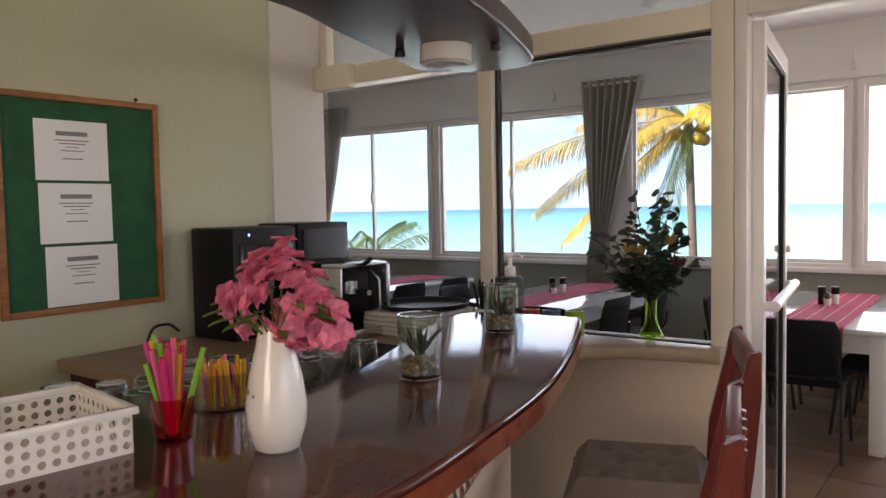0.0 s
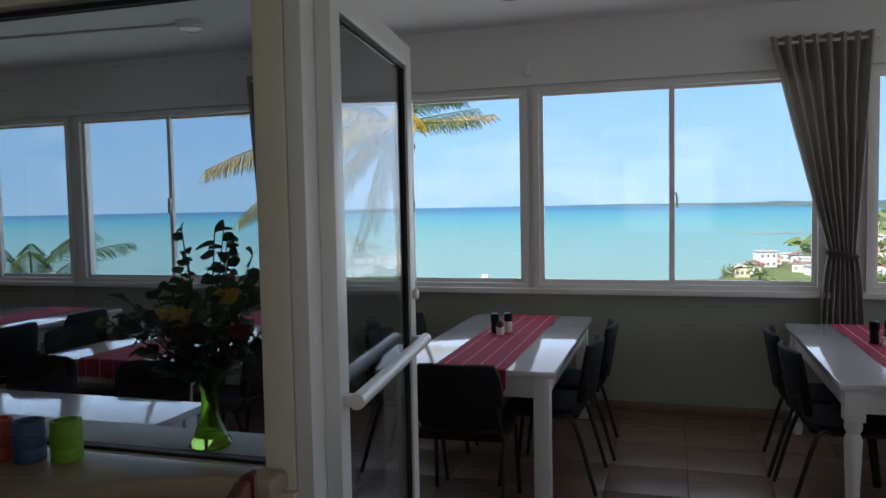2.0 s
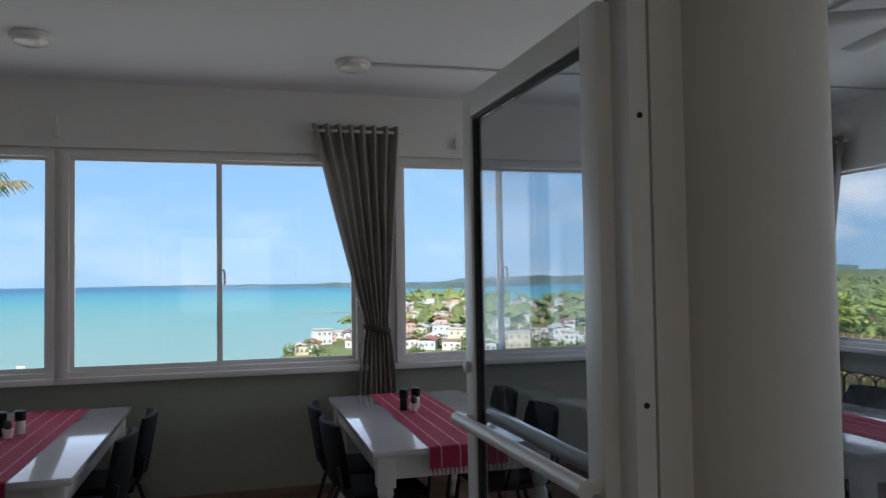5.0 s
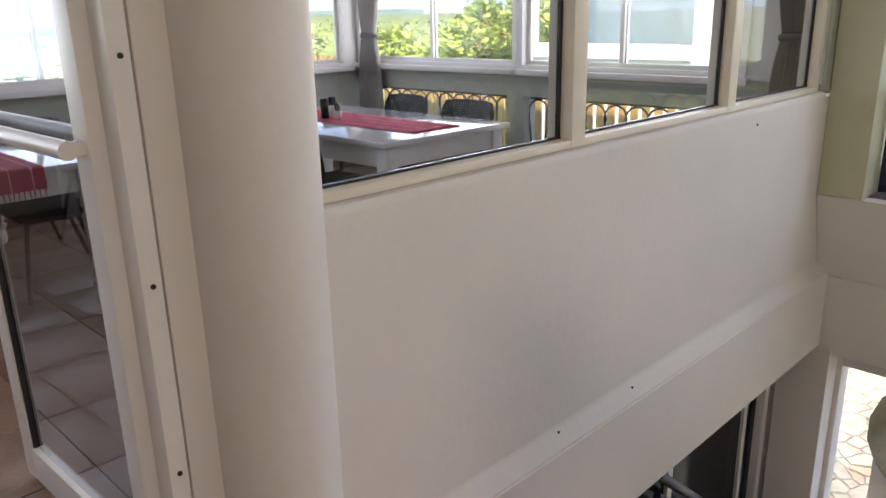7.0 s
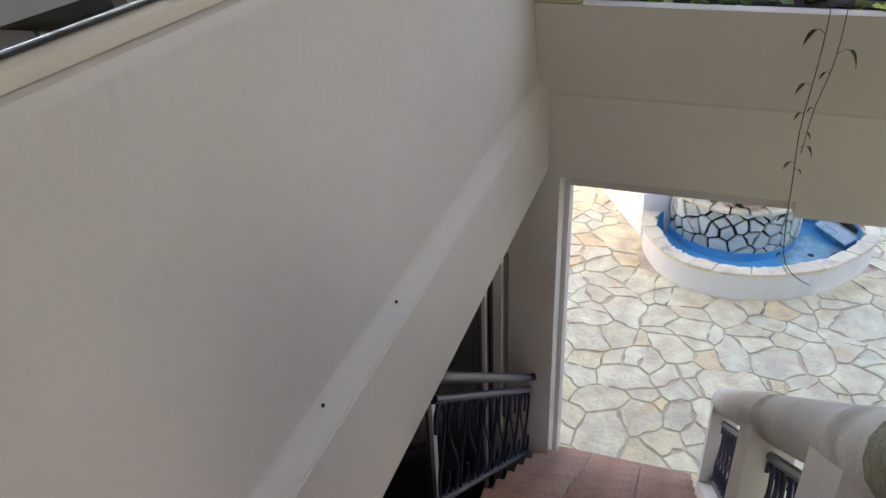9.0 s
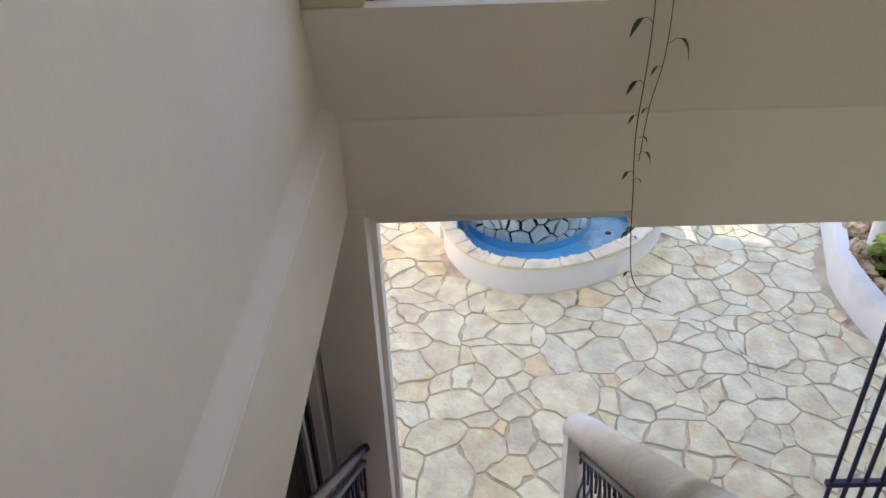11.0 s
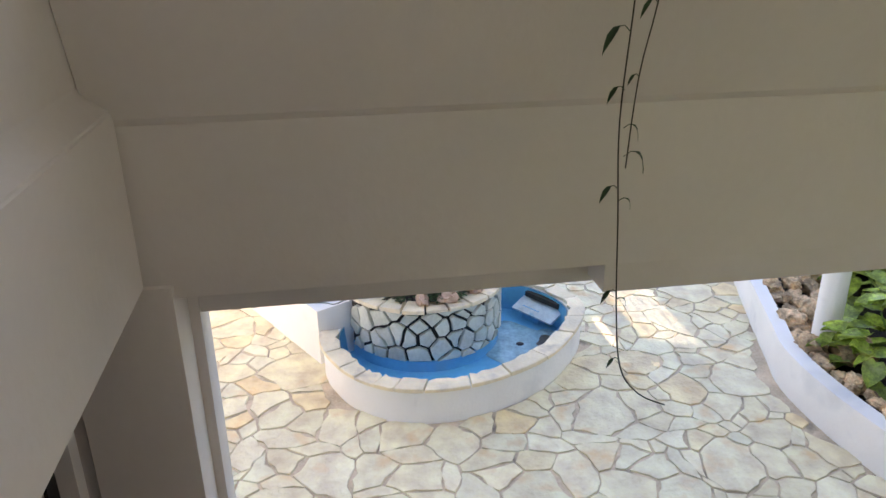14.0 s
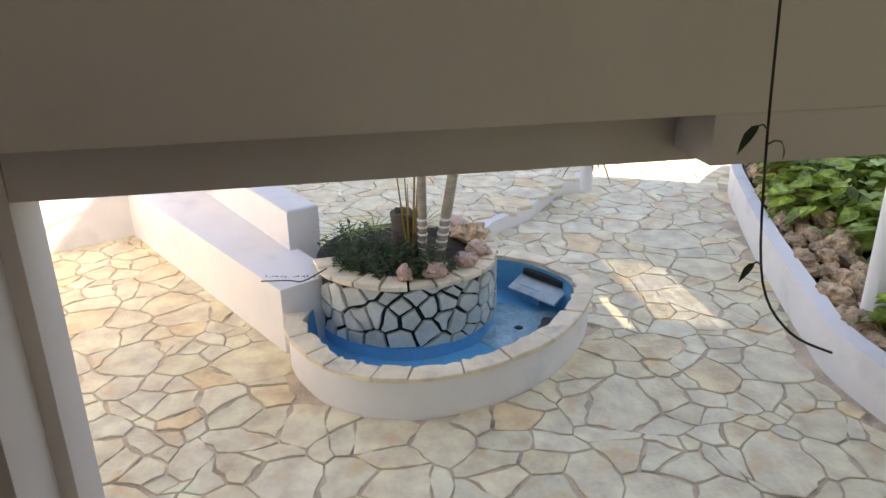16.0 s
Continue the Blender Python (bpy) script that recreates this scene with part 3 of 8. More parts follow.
door_leaf("door_1", (0.165, 3.02), 97.1, False)
door_leaf("door_2", (1.80, 3.02), -88.4, True)
dj = boxes((0.102, 0.145, 2.95, 3.05, 0.0, CEIL_Z), (1.815, 1.860, 2.95, 3.05, 0.0, CEIL_Z), (0.145, 1.815, 2.95, 3.05, 2.165, 2.245), bevel=0.004)
setting("door_frame", dj, FRAME_W, "white aluminium frame round the double door", "door frame")
for z in (0.40, 0.85, 1.32, 1.90):
    sc = bmesh.new()
    lathe(sc, [(0.006, 0), (0.006, 0.003)], seg=10)
    turn(sc, pose(1.838, 2.949, z, 90, 0, 0))
    single("screw", sc, RUBBER, "small dark screw in the white door frame", "screw", "door frame screws")
tp = setting("transom_pane", boxes((0.147, 1.813, 2.998, 3.003, 2.247, CEIL_Z - 0.002)), GLASS_IN, "fixed glass above the double door", "pane")
tp.visible_shadow = False
setting("door_jamb", boxes((1.862, 2.02, 2.945, 3.06, -0.30, CEIL_Z), bevel=0.006), CREAM, "cream plastered jamb beside the round column", "wall")
col = bmesh.new()
lathe(col, [(0.163, -3.2), (0.163, CEIL_Z)], (2.098, 2.966, 0), 64)
setting("column", col, CREAM, "round cream plastered column", "column")

# low wall over the stairs with its glazing, slab edge and beam
X_END = 5.68
kw = boxes((2.10, 5.66, 2.86, 3.02, -0.10, 0.93))
setting("wall_stair", kw, CREAM, "cream plastered low wall beside the stairs", "wall")
kc = bmesh.new()
prof = [(2.86, 0.930), (2.861, 0.946), (2.867, 0.954), (2.88, 0.957), (3.04, 0.957), (3.04, 0.930)]
pv = [[kc.verts.new((x, y, z)) for y, z in prof] for x in (2.16, 5.46)]
for i in range(len(prof)):
    j = (i + 1) % len(prof)
    kc.faces.new((pv[0][i], pv[0][j], pv[1][j], pv[1][i]))
kc.faces.new(pv[0][::-1])
kc.faces.new(pv[1])
bmesh.ops.recalc_face_normals(kc, faces=kc.faces[:])
setting("wall_cap", kc, CREAM, "rounded plaster cap of the low wall", "wall")
# slab edge: a sloped shoulder and the beam face below
sb = bmesh.new()
prof = [(2.8605, -0.005), (2.858, -0.016), (2.852, -0.026), (2.843, -0.035), (2.80, -0.070), (2.80, -0.54), (3.05, -0.54), (3.05, -0.005)]
pv = [[sb.verts.new((x, y, z)) for y, z in prof] for x in (1.0, X_END)]
for i in range(len(prof)):
    j = (i + 1) % len(prof)
    sb.faces.new((pv[0][i], pv[0][j], pv[1][j], pv[1][i]))
sb.faces.new(pv[0][::-1])
sb.faces.new(pv[1])
bmesh.ops.recalc_face_normals(sb, faces=sb.faces[:])
bv = [e for e in sb.edges if abs(e.verts[0].co.x - e.verts[1].co.x) > 1 and e.verts[0].co.y < 2.81]
bmesh.ops.bevel(sb, geom=bv, offset=0.006, segments=2, affect="EDGES")
setting("beam", sb, CREAM, "cream plastered slab edge and beam over the lower storey", "beam")
kg = thing("window_10", "cream aluminium glazing over the low wall by the stairs", "window")
kg["kind"] = "structure"
kz = 0.958
fr = boxes((2.20, 5.40, 2.887, 2.975, kz, kz + 0.028), bevel=0.006)
for x in (3.235, 4.36, 5.37):
    box(fr, x - 0.001, x + 0.075 if x < 5 else x + 0.04, 2.885, 2.985, kz, CEIL_Z, bevel=0.004)
part("window_frame", fr, FRAME, kg)
sl = bmesh.new()
for a, b in ((2.21, 3.232), (3.312, 4.357), (4.437, 5.367)):
    box(sl, a, b, 2.927, 2.947, kz + 0.029, kz + 0.035)
    box(sl, b - 0.009, b, 2.930, 2.945, kz + 0.035, CEIL_Z - 0.01)
    g = part("pane", boxes((a, b - 0.010, 2.934, 2.940, kz + 0.036, CEIL_Z - 0.01)), GLASS_STAIR, kg)
    g.visible_shadow = False
part("seal", sl, RUBBER, kg)
for x, y, z in ((3.625, 2.840, -0.036), (3.150, 2.846, -0.029), (4.62, 2.86, 0.88)):
    nb = bmesh.new()
    lathe(nb, [(0.006, 0), (0.004, 0.004)], seg=8)
    turn(nb, pose(x, y, z, 60, 0, 0))
    single("nail_hole", nb, RUBBER, "tiny dark hole in the cream plaster", "mark", "plaster holes")

# end wall over the passage: sloped planter front above a beam
ep = bmesh.new()
prof = [(5.50, 0.40), (5.515, 0.405), (5.58, 0.405), (5.58, 0.30), (6.05, 0.30), (6.05, 0.44), (6.13, 0.44), (6.13, -0.10), (5.84, -0.10), (5.84, -0.58), (5.70, -0.58), (5.69, -0.11), (5.675, -0.09)]
pv = [[ep.verts.new((x, y, z)) for x, z in prof] for y in (-3.4, 2.858)]
for i in range(len(prof)):
    j = (i + 1) % len(prof)
    ep.faces.new((pv[0][i], pv[0][j], pv[1][j], pv[1][i]))
ep.faces.new(pv[0][::-1])
ep.faces.new(pv[1])
bmesh.ops.recalc_face_normals(ep, faces=ep.faces[:])
setting("wall_planter", ep, CREAM, "cream plastered planter wall and beam over the passage", "wall", False)
setting("beam_end", boxes((5.702, 5.838, -3.4, 1.53, -0.67, -0.58), (5.85, 5.99, -3.4, 2.70, -0.70, -0.102), bevel=0.004), CREAM, "lower edge of the beam over the passage", "beam")
# The last box is added to shut out the sunlit gap behind the pier.
setting("wall_jamb", boxes((X_END, 5.85, 2.73, 3.02, -3.2, -0.54), (5.85, 5.99, 2.70, 3.02, -3.2, -0.102), (5.71, 5.98, 3.03, 4.75, -3.2, -0.56), bevel=0.006), CREAM, "cream pier at the foot of the stairs and an added closing block", "wall")
setting("pilaster", boxes((5.50, 5.80, 2.63, 2.858, 0.405, CEIL_Z), bevel=0.006), SAGE, "sage green pier above the planter", "wall")
setting("pilaster_side", boxes((5.44, X_EAST, 2.862, 2.885, 0.96, CEIL_Z)), SAGE_DARK, "pier closing the dining room corner", "wall")
soil = bmesh.new()
for i in range(60):
    for j in range(5):
        x, y = 5.585 + j * 0.115, -3.3 + i * 0.101
        v = [soil.verts.new((x + a, y + b, 0.345 + 0.05 * noise.noise((3 * (x + a), 3 * (y + b), 1)) + (0.03 if 0 < j < 4 else 0))) for a, b in ((0, 0), (0.115, 0), (0.115, 0.101), (0, 0.101))]
        soil.faces.new(v)
bmesh.ops.remove_doubles(soil, verts=soil.verts[:], dist=0.002)
setting("planter_soil", soil, SOIL, "dark soil in the planter", "soil")
# white window over the grille
uw = thing("window_11", "white aluminium window above the planter grille", "window")
uw["kind"] = "structure"
fr = boxes((5.73, 5.79, -3.4, 2.64, 0.93, 1.0), (5.73, 5.79, -3.4, 2.64, 2.42, 2.50), bevel=0.004)
for y in (2.58, 1.30, 0.02, -1.26, -2.54):
    box(fr, 5.73, 5.79, y, y + 0.06, 1.0, 2.42, bevel=0.004)
part("window_frame", fr, FRAME_W, uw)
for y in (1.36, 0.08, -1.20, -2.48):
    g = part("pane", boxes((5.757, 5.762, y, y + 1.22, 1.001, 2.419)), GLASS, uw)
    g.visible_shadow = False
setting("wall_planter_lintel", boxes((5.70, 5.85, -3.4, 2.64, 2.50, CEIL_Z)), CREAM, "cream lintel above the planter window", "wall")

# lower storey
COURT = -3.05
DARKPANE = material("dark_door_glass", (0.010, 0.010, 0.011), 0.10, vary=0.1, bump=0)
DARKPANE.node_tree.nodes["Principled BSDF"].inputs["Specular IOR Level"].default_value = 0.12
setting("wall_lower", boxes((-2.0, X_END, 4.60, 4.75, -3.2, -0.30), (1.0, 1.15, 1.3, 4.6, -3.2, -0.30)), CREAM, "shaded wall of the lower storey", "wall")
dr = thing("door_3", "dark glass sliding door on the lower storey", "door")
dr["kind"] = "structure"
part("door_frame", boxes((X_END - 0.06, X_END - 0.001, 3.05, 3.10, -3.0, -0.545), (5.50, 5.55, 3.12, 3.17, -3.0, -0.545), (4.55, 4.60, 3.12, 3.17, -3.0, -0.545), (4.60, 5.50, 3.12, 3.17, -0.60, -0.545)), FRAME_W, dr)
part("pane", boxes((4.60, 5.50, 3.14, 3.15, -3.0, -0.61)), DARKPANE, dr)
part("pane", boxes((5.551, X_END - 0.062, 3.10, 3.11, -3.0, -0.55)), DARKPANE, dr)
part("pane", boxes((2.6, 4.545, 3.14, 3.15, -3.0, -0.545)), DARKPANE, dr)
setting("floor_lower", boxes((1.15, X_END, 2.87, 4.6, -3.2, COURT)), GROUT, "dark floor of the lower storey", "floor")

# ---------------------------------------------------------------- stairs
RISE, GOING, X_FOOT, Z_FOOT = 0.18, 0.228, 5.95, -2.87
st = bmesh.new()
for k in range(14):
    x1 = X_FOOT - GOING * k
    box(st, x1 - GOING - 0.02, x1 - 0.008, 1.76, 2.795, -3.2, Z_FOOT + RISE * k - 0.022)
box(st, 1.52, 2.912, 1.76, 2.795, -0.60, -0.372)
box(st, 1.25, 1.52, 1.45, 2.86, -0.60, -0.202)
box(st, 1.52, 2.0, 0.6, 1.76, -0.60, -0.372)
staircase = tagged(finish("staircase", st, material("riser_plaster", (0.60, 0.50, 0.42), 0.7, vary=0.08, bump=0.2)), "staircase with terracotta treads down to the courtyard", "stairs", kind="structure")
tile_me = None
for k in range(14):
    for j in range(3):
        bm = boxes((-GOING / 2 - 0.014, GOING / 2 - 0.002, -0.170, 0.170, -0.022, 0.0), bevel=0.005) if tile_me is None else None
        if tile_me is None:
            t = part("tread_tile", bm, TERRA, staircase)
            tile_me = t.data
        else:
            t = new("tread_tile", tile_me)
            t.parent = staircase
        t.location = (X_FOOT - GOING * k - GOING / 2, 1.935 + j * 0.345, Z_FOOT + RISE * k)

for i in range(4):
    for j in range(3):
        t = part("landing_tile", boxes((-0.17, 0.17, -0.170, 0.170, -0.02, 0.0), bevel=0.005), TERRA, staircase)
        t.location = (1.695 + 0.345 * i, 1.935 + j * 0.345, -0.35)
for j in range(4):
    t = part("landing_tile", boxes((-0.135, 0.135, -0.170, 0.170, -0.02, 0.0), bevel=0.005), TERRA, staircase)
    t.location = (1.385, 1.63 + j * 0.345, -0.18)

# iron rail under the beam


def s_rail(name, x0, x1, y, zb, h, slope, label, hand=True, step=0.125, mat=NAVY, lead=0.0):
    """A sloping rail of S-shaped bars. zb: the lower rail's height at x0."""
    g = thing(name, label, "railing")

    def z(x):
        return zb + slope * (x - x0)

    bm = bmesh.new()
    tube(bm, [(x0 - lead, y, z(x0 - lead)), (x1, y, z(x1))], 0.017, 8)
    part("bottom_rail", bm, mat, g)
    bm = bmesh.new()
    tube(bm, [(x0, y, z(x0) + h), (x1, y, z(x1) + h)], 0.019, 8)
    part("top_rail", bm, mat, g)
    if hand:
        bm = bmesh.new()
        tube(bm, [(x0, y, z(x0) + h + 0.11), (x1 - 0.03, y, z(x1) + h + 0.125), (x1, y - 0.03, z(x1) + h + 0.12)], 0.025, 10)
        part("handrail", bm, mat, g, "round navy handrail")
    n = int(abs(x1 - x0) / step)
    for i in range(n):
        x = x0 + (i + 0.5) * (x1 - x0) / n
        bm = bmesh.new()
        s = 1 if i % 2 else -1
        w = 0.062 * s
        pts = [(x - w, y, z(x) + 0.10), (x - w * 0.9, y, z(x) + 0.04), (x, y, z(x) + 0.02), (x + w * 0.8, y, z(x) + 0.07), (x + w * 0.7, y, z(x) + h * 0.3), (x, y, z(x) + h * 0.5), (x - w * 0.7, y, z(x) + h * 0.7), (x - w * 0.8, y, z(x) + h - 0.07), (x, y, z(x) + h - 0.02), (x + w * 0.9, y, z(x) + h - 0.05), (x + w, y, z(x) + h - 0.13)]
        tube(bm, smooth_loop(pts, 3, False), 0.0085, 6)
        part("scroll_bar", bm, mat, g)
    return g


s_rail("stair_railing", 3.95, 5.675, 2.87, -1.286, 0.57, -0.825, "navy iron stair railing with S-shaped bars and a round handrail", lead=0.8)

# sloping parapet on the open side, with barred openings and a rounded cap
SL = -0.832


def cap_z(x):
    return 0.835 + SL * (x - 2.44)


pp = bmesh.new()
for a, b in ((2.46, 2.62), (3.05, 3.32), (4.12, 4.42), (5.72, 5.86)):
    lo = [(a, -3.2), (b, -3.2), (b, cap_z(b) - 0.11)] + [(a, cap_z(a) - 0.11)]
    f0, f1 = [pp.verts.new((x, 1.57, z)) for x, z in lo], [pp.verts.new((x, 1.73, z)) for x, z in lo]
    pp.faces.new(f0)
    pp.faces.new(f1[::-1])
    for i in range(len(lo)):
        j = (i + 1) % len(lo)
        pp.faces.new((f0[i], f1[i], f1[j], f0[j]))
for a, b in ((2.62, 3.05), (3.32, 4.12), (4.42, 5.72)):
    lo = [(a, -3.2), (b, -3.2), (b, cap_z(b) - 0.80), (a, cap_z(a) - 0.80)]
    f0, f1 = [pp.verts.new((x, 1.57, z)) for x, z in lo], [pp.verts.new((x, 1.73, z)) for x, z in lo]
    pp.faces.new(f0)
    pp.faces.new(f1[::-1])
    for i in range(4):
        j = (i + 1) % 4
        pp.faces.new((f0[i], f1[i], f1[j], f0[j]))
bmesh.ops.recalc_face_normals(pp, faces=pp.faces[:])
parapet = setting("parapet", pp, LIME, "whitewashed stair parapet with barred openings", "wall")
CAP_OLD = material("lichened_cap", (0.27, 0.28, 0.21), 0.9, vary=0.22, grain=5, fine=45, bump=0.7, stain=(0.46, 0.46, 0.41))
CAP_NEW = material("weathered_cap", (0.72, 0.72, 0.69), 0.85, vary=0.10, grain=3, fine=40, bump=0.5, stain=(0.40, 0.40, 0.33))
for xs, m, words in (((2.42, 2.48, 2.56, 2.66, 2.76, 2.86, 2.95), CAP_OLD, "rounded cap dark with grey-green lichen"), ((2.95, 3.4, 3.9, 4.4, 5.0, 5.5, 5.84, 5.89), CAP_NEW, "rounded weathered cap with grey-green stains")):
    cp = bmesh.new()
    tube(cp, [(x, 1.65, cap_z(x) - 0.085 - (0.025 if x > 5.85 else 0)) for x in xs], 0.088, 16)
    for v in cp.verts:
        v.co.y += 0.012 * noise.noise(v.co * 5)
        v.co.z += 0.010 * noise.noise(v.co * 6 + Vector((3, 1, 2)))
    part("cap", cp, m, parapet, words)
for a, b in ((2.64, 3.03), (3.34, 4.10), (4.44, 5.70)):
    s_rail("parapet_railing", a, b, 1.65, cap_z(a) - 0.76, 0.50, SL, "navy iron railing set in the parapet opening", False, 0.085)

# navy gate of upright bars beyond the stairs
gate = thing("iron_gate", "navy iron gate of upright bars by the courtyard", "gate")
for z in (-2.95, -2.48, -1.0):
    part("rail", boxes((5.73, 5.77, -1.05, 0.20, z - 0.018, z + 0.018), bevel=0.004), NAVY, gate)
for i in range(13):
    bm = bmesh.new()
    tube(bm, [(5.75, 0.17 - i * 0.098, -3.04), (5.75, 0.17 - i * 0.098, -0.85)], 0.014, 8)
    part("bar", bm, NAVY, gate)

# planter grille of hearts
gr = thing("planter_grille", "navy iron grille with heart scrolls above the planter", "grille")
part("grille_frame", boxes((5.71, 5.74, -3.3, 2.62, 0.415, 0.46), (5.71, 5.74, -3.3, 2.62, 0.875, 0.92), (5.71, 5.74, 2.575, 2.62, 0.46, 0.875), (5.71, 5.74, 0.9, 0.945, 0.46, 0.875), (5.71, 5.74, -0.8, -0.755, 0.46, 0.875), bevel=0.003), NAVY, gr)
for i in range(17):
    c = 2.40 - i * 0.33
    bm = bmesh.new()
    half = [(0.0, 0.80), (0.02, 0.845), (0.07, 0.868), (0.125, 0.84), (0.145, 0.78), (0.12, 0.70), (0.05, 0.60), (0.0, 0.52), (-0.03, 0.48), (-0.06, 0.465)]
    for s in (-1, 1):
        tube(bm, smooth_loop([(5.725, c + s * y, z) for y, z in half], 3, False), 0.0085, 6)
    part("heart_scroll", bm, NAVY, gr)


# ---------------------------------------------------------------- courtyard
def inside(p, poly):
    c, j = False, len(poly) - 1
    for i in range(len(poly)):
        a, b = poly[i], poly[j]
        if (a[1] > p[1]) != (b[1] > p[1]) and p[0] < (b[0] - a[0]) * (p[1] - a[1]) / (b[1] - a[1]) + a[0]:
            c = not c
        j = i
    return c


POOL = [(9.52, 2.47), (8.95, 2.36), (8.58, 2.05), (8.46, 1.62), (8.55, 1.12), (8.88, 0.58), (9.55, 0.14), (10.10, 0.30), (10.46, 0.77), (10.60, 1.40), (10.35, 2.05)]
POOL_O = [(v.x, v.y) for v in smooth_loop(POOL, 8)]
pc = Vector((9.55, 1.32))
POOL_I = [tuple(pc + (Vector(p) - pc) * (1 - 0.155 / (Vector(p) - pc).length)) for p in POOL_O]
POOL_W = [tuple(pc + (Vector(p) - pc) * (1 - 0.035 / (Vector(p) - pc).length)) for p in POOL_O]
BED = [(6.4, -1.32), (7.2, -1.20), (7.9, -1.12), (8.5, -1.14), (8.95, -1.28), (9.6, -1.50), (10.3, -1.75), (11.3, -2.15), (12.5, -2.70), (13.2, -3.4), (13.2, -4.6), (6.4, -4.6)]
BED_O = [(v.x, v.y) for v in smooth_loop(BED[:10], 6, False)] + BED[10:]
STEP = [(10.75, 1.75), (10.55, 1.25), (10.75, 0.95), (11.5, 0.45), (11.95, -0.10), (12.6, -0.58), (12.75, -1.0), (17.5, -1.4), (17.5, 6.0), (12.6, 4.2)]


def ring_wall(outer, inner, z0, z1):
    bm = bmesh.new()
    n = len(outer)
    vs = [[bm.verts.new((*p, z)) for p in loop] for loop, z in ((outer, z0), (outer, z1), (inner, z1), (inner, z0))]
    for a, b in ((0, 1), (1, 2), (2, 3)):
        for i in range(n):
            j = (i + 1) % n
            bm.faces.new((vs[a][i], vs[a][j], vs[b][j], vs[b][i]))
    bmesh.ops.recalc_face_normals(bm, faces=bm.faces[:])
    return bm


pool = thing("fountain_pool", "drained ornamental pool, blue inside, with a white rim wall", "pool")
part("rim_wall", ring_wall(POOL_W, POOL_I, COURT - 0.05, -2.775), LIME, pool, "whitewashed curved rim wall")
inn = [tuple(pc + (Vector(p) - pc) * 1.0) for p in POOL_I]
bm = bmesh.new()
lo = [bm.verts.new((*tuple(pc + (Vector(p) - pc) * 0.965), -3.035)) for p in inn]
hi = [bm.verts.new((*tuple(pc + (Vector(p) - pc) * 0.985), -2.774)) for p in inn]
for i in range(len(lo)):
    j = (i + 1) % len(lo)
    bm.faces.new((lo[i], hi[i], hi[j], lo[j]))
bm.faces.new(lo[::-1])
bmesh.ops.recalc_face_normals(bm, faces=bm.faces[:])
part("basin", bm, BLUE, pool, "worn blue painted basin")
n, i = len(POOL_O), 0
while i < n:
    k = rnd.choice((3, 4, 5, 6))
    j = min(i + k, n)
    a, b = [POOL_O[q % n] for q in range(i, j + 1)], [POOL_I[q % n] for q in range(i, j + 1)]
    poly = a + [tuple(pc + (Vector(p) - pc) * (1 + rnd.uniform(-0.02, 0.02))) for p in b[::-1]]
    cx, cy = sum(p[0] for p in poly) / len(poly), sum(p[1] for p in poly) / len(poly)
    poly = [(cx + (x - cx) * 0.965, cy + (y - cy) * 0.965) for x, y in poly]
    mid = Vector(((a[0][0] + a[-1][0]) / 2, (a[0][1] + a[-1][1]) / 2))
    if not (mid.x > 9.45 and mid.y > 1.9):
        part("coping_stone", prism(bmesh.new(), poly, -2.773, -2.738 + rnd.uniform(-0.006, 0.006), bevel=0.008), COPING, pool)
    i = j
spout = Matrix.Translation((9.93, 0.40, 0)) @ pose(0, 0, 0, 0, 0, 33)
sb = boxes((-0.24, 0.24, -0.02, 0.20, -0.012, 0.012), bevel=0.008)
turn(sb, spout @ Matrix.Translation((0, 0.0, -2.865)) @ pose(0, 0, 0, -22, 0, 0))
part("spout_shelf", sb, material("worn_blue_white", (0.55, 0.70, 0.76), 0.6, vary=0.15, grain=9, fine=40, bump=0.4, stain=(0.13, 0.46, 0.68)), pool, "worn pale blue spout shelf")
# No recess here: the slot's shade is a solid block coloured black.
sb = boxes((-0.20, 0.20, -0.02, 0.045, -2.848, -2.800))
turn(sb, spout)
part("slot_shade", sb, BLACKJOINT_SHADE, pool, "black block put in for the shaded slot above the spout shelf")
sb = boxes((-0.05, 0.16, -0.01, 0.13, -3.034, -2.90), bevel=0.01)
turn(sb, spout)
part("spout_block", sb, BLUE, pool, "blue painted block under the shelf")
for cx, cy, ra, rb, m in ((9.42, 0.72, 0.46, 0.34, material("chalky_stain", (0.24, 0.46, 0.54), 0.25, vary=0.25, grain=6, fine=30, bump=0.15, stain=(0.17, 0.40, 0.50))), (9.44, 0.47, 0.17, 0.12, material("dark_sludge", (0.06, 0.06, 0.045), 0.4, vary=0.4, grain=12, fine=40, bump=0.3))):
    sb = bmesh.new()
    zz = -3.031 if ra > 0.3 else -3.027
    sb.faces.new([sb.verts.new((cx + (ra * math.cos(q)) * (1 + 0.35 * noise.noise((math.cos(q) * 2, math.sin(q) * 2, ra))), cy + rb * math.sin(q) * (1 + 0.35 * noise.noise((math.cos(q) * 2, math.sin(q) * 2, ra + 3))), zz)) for q in [k * math.tau / 40 for k in range(40)]])
    part("floor_stain", sb, m, pool, "dried stain on the basin floor")
bm = bmesh.new()
lathe(bm, [(0.035, 0), (0.03, 0.004)], (9.50, 0.74, -3.029), 14)
part("drain", bm, RUBBER, pool, "dark round drain")

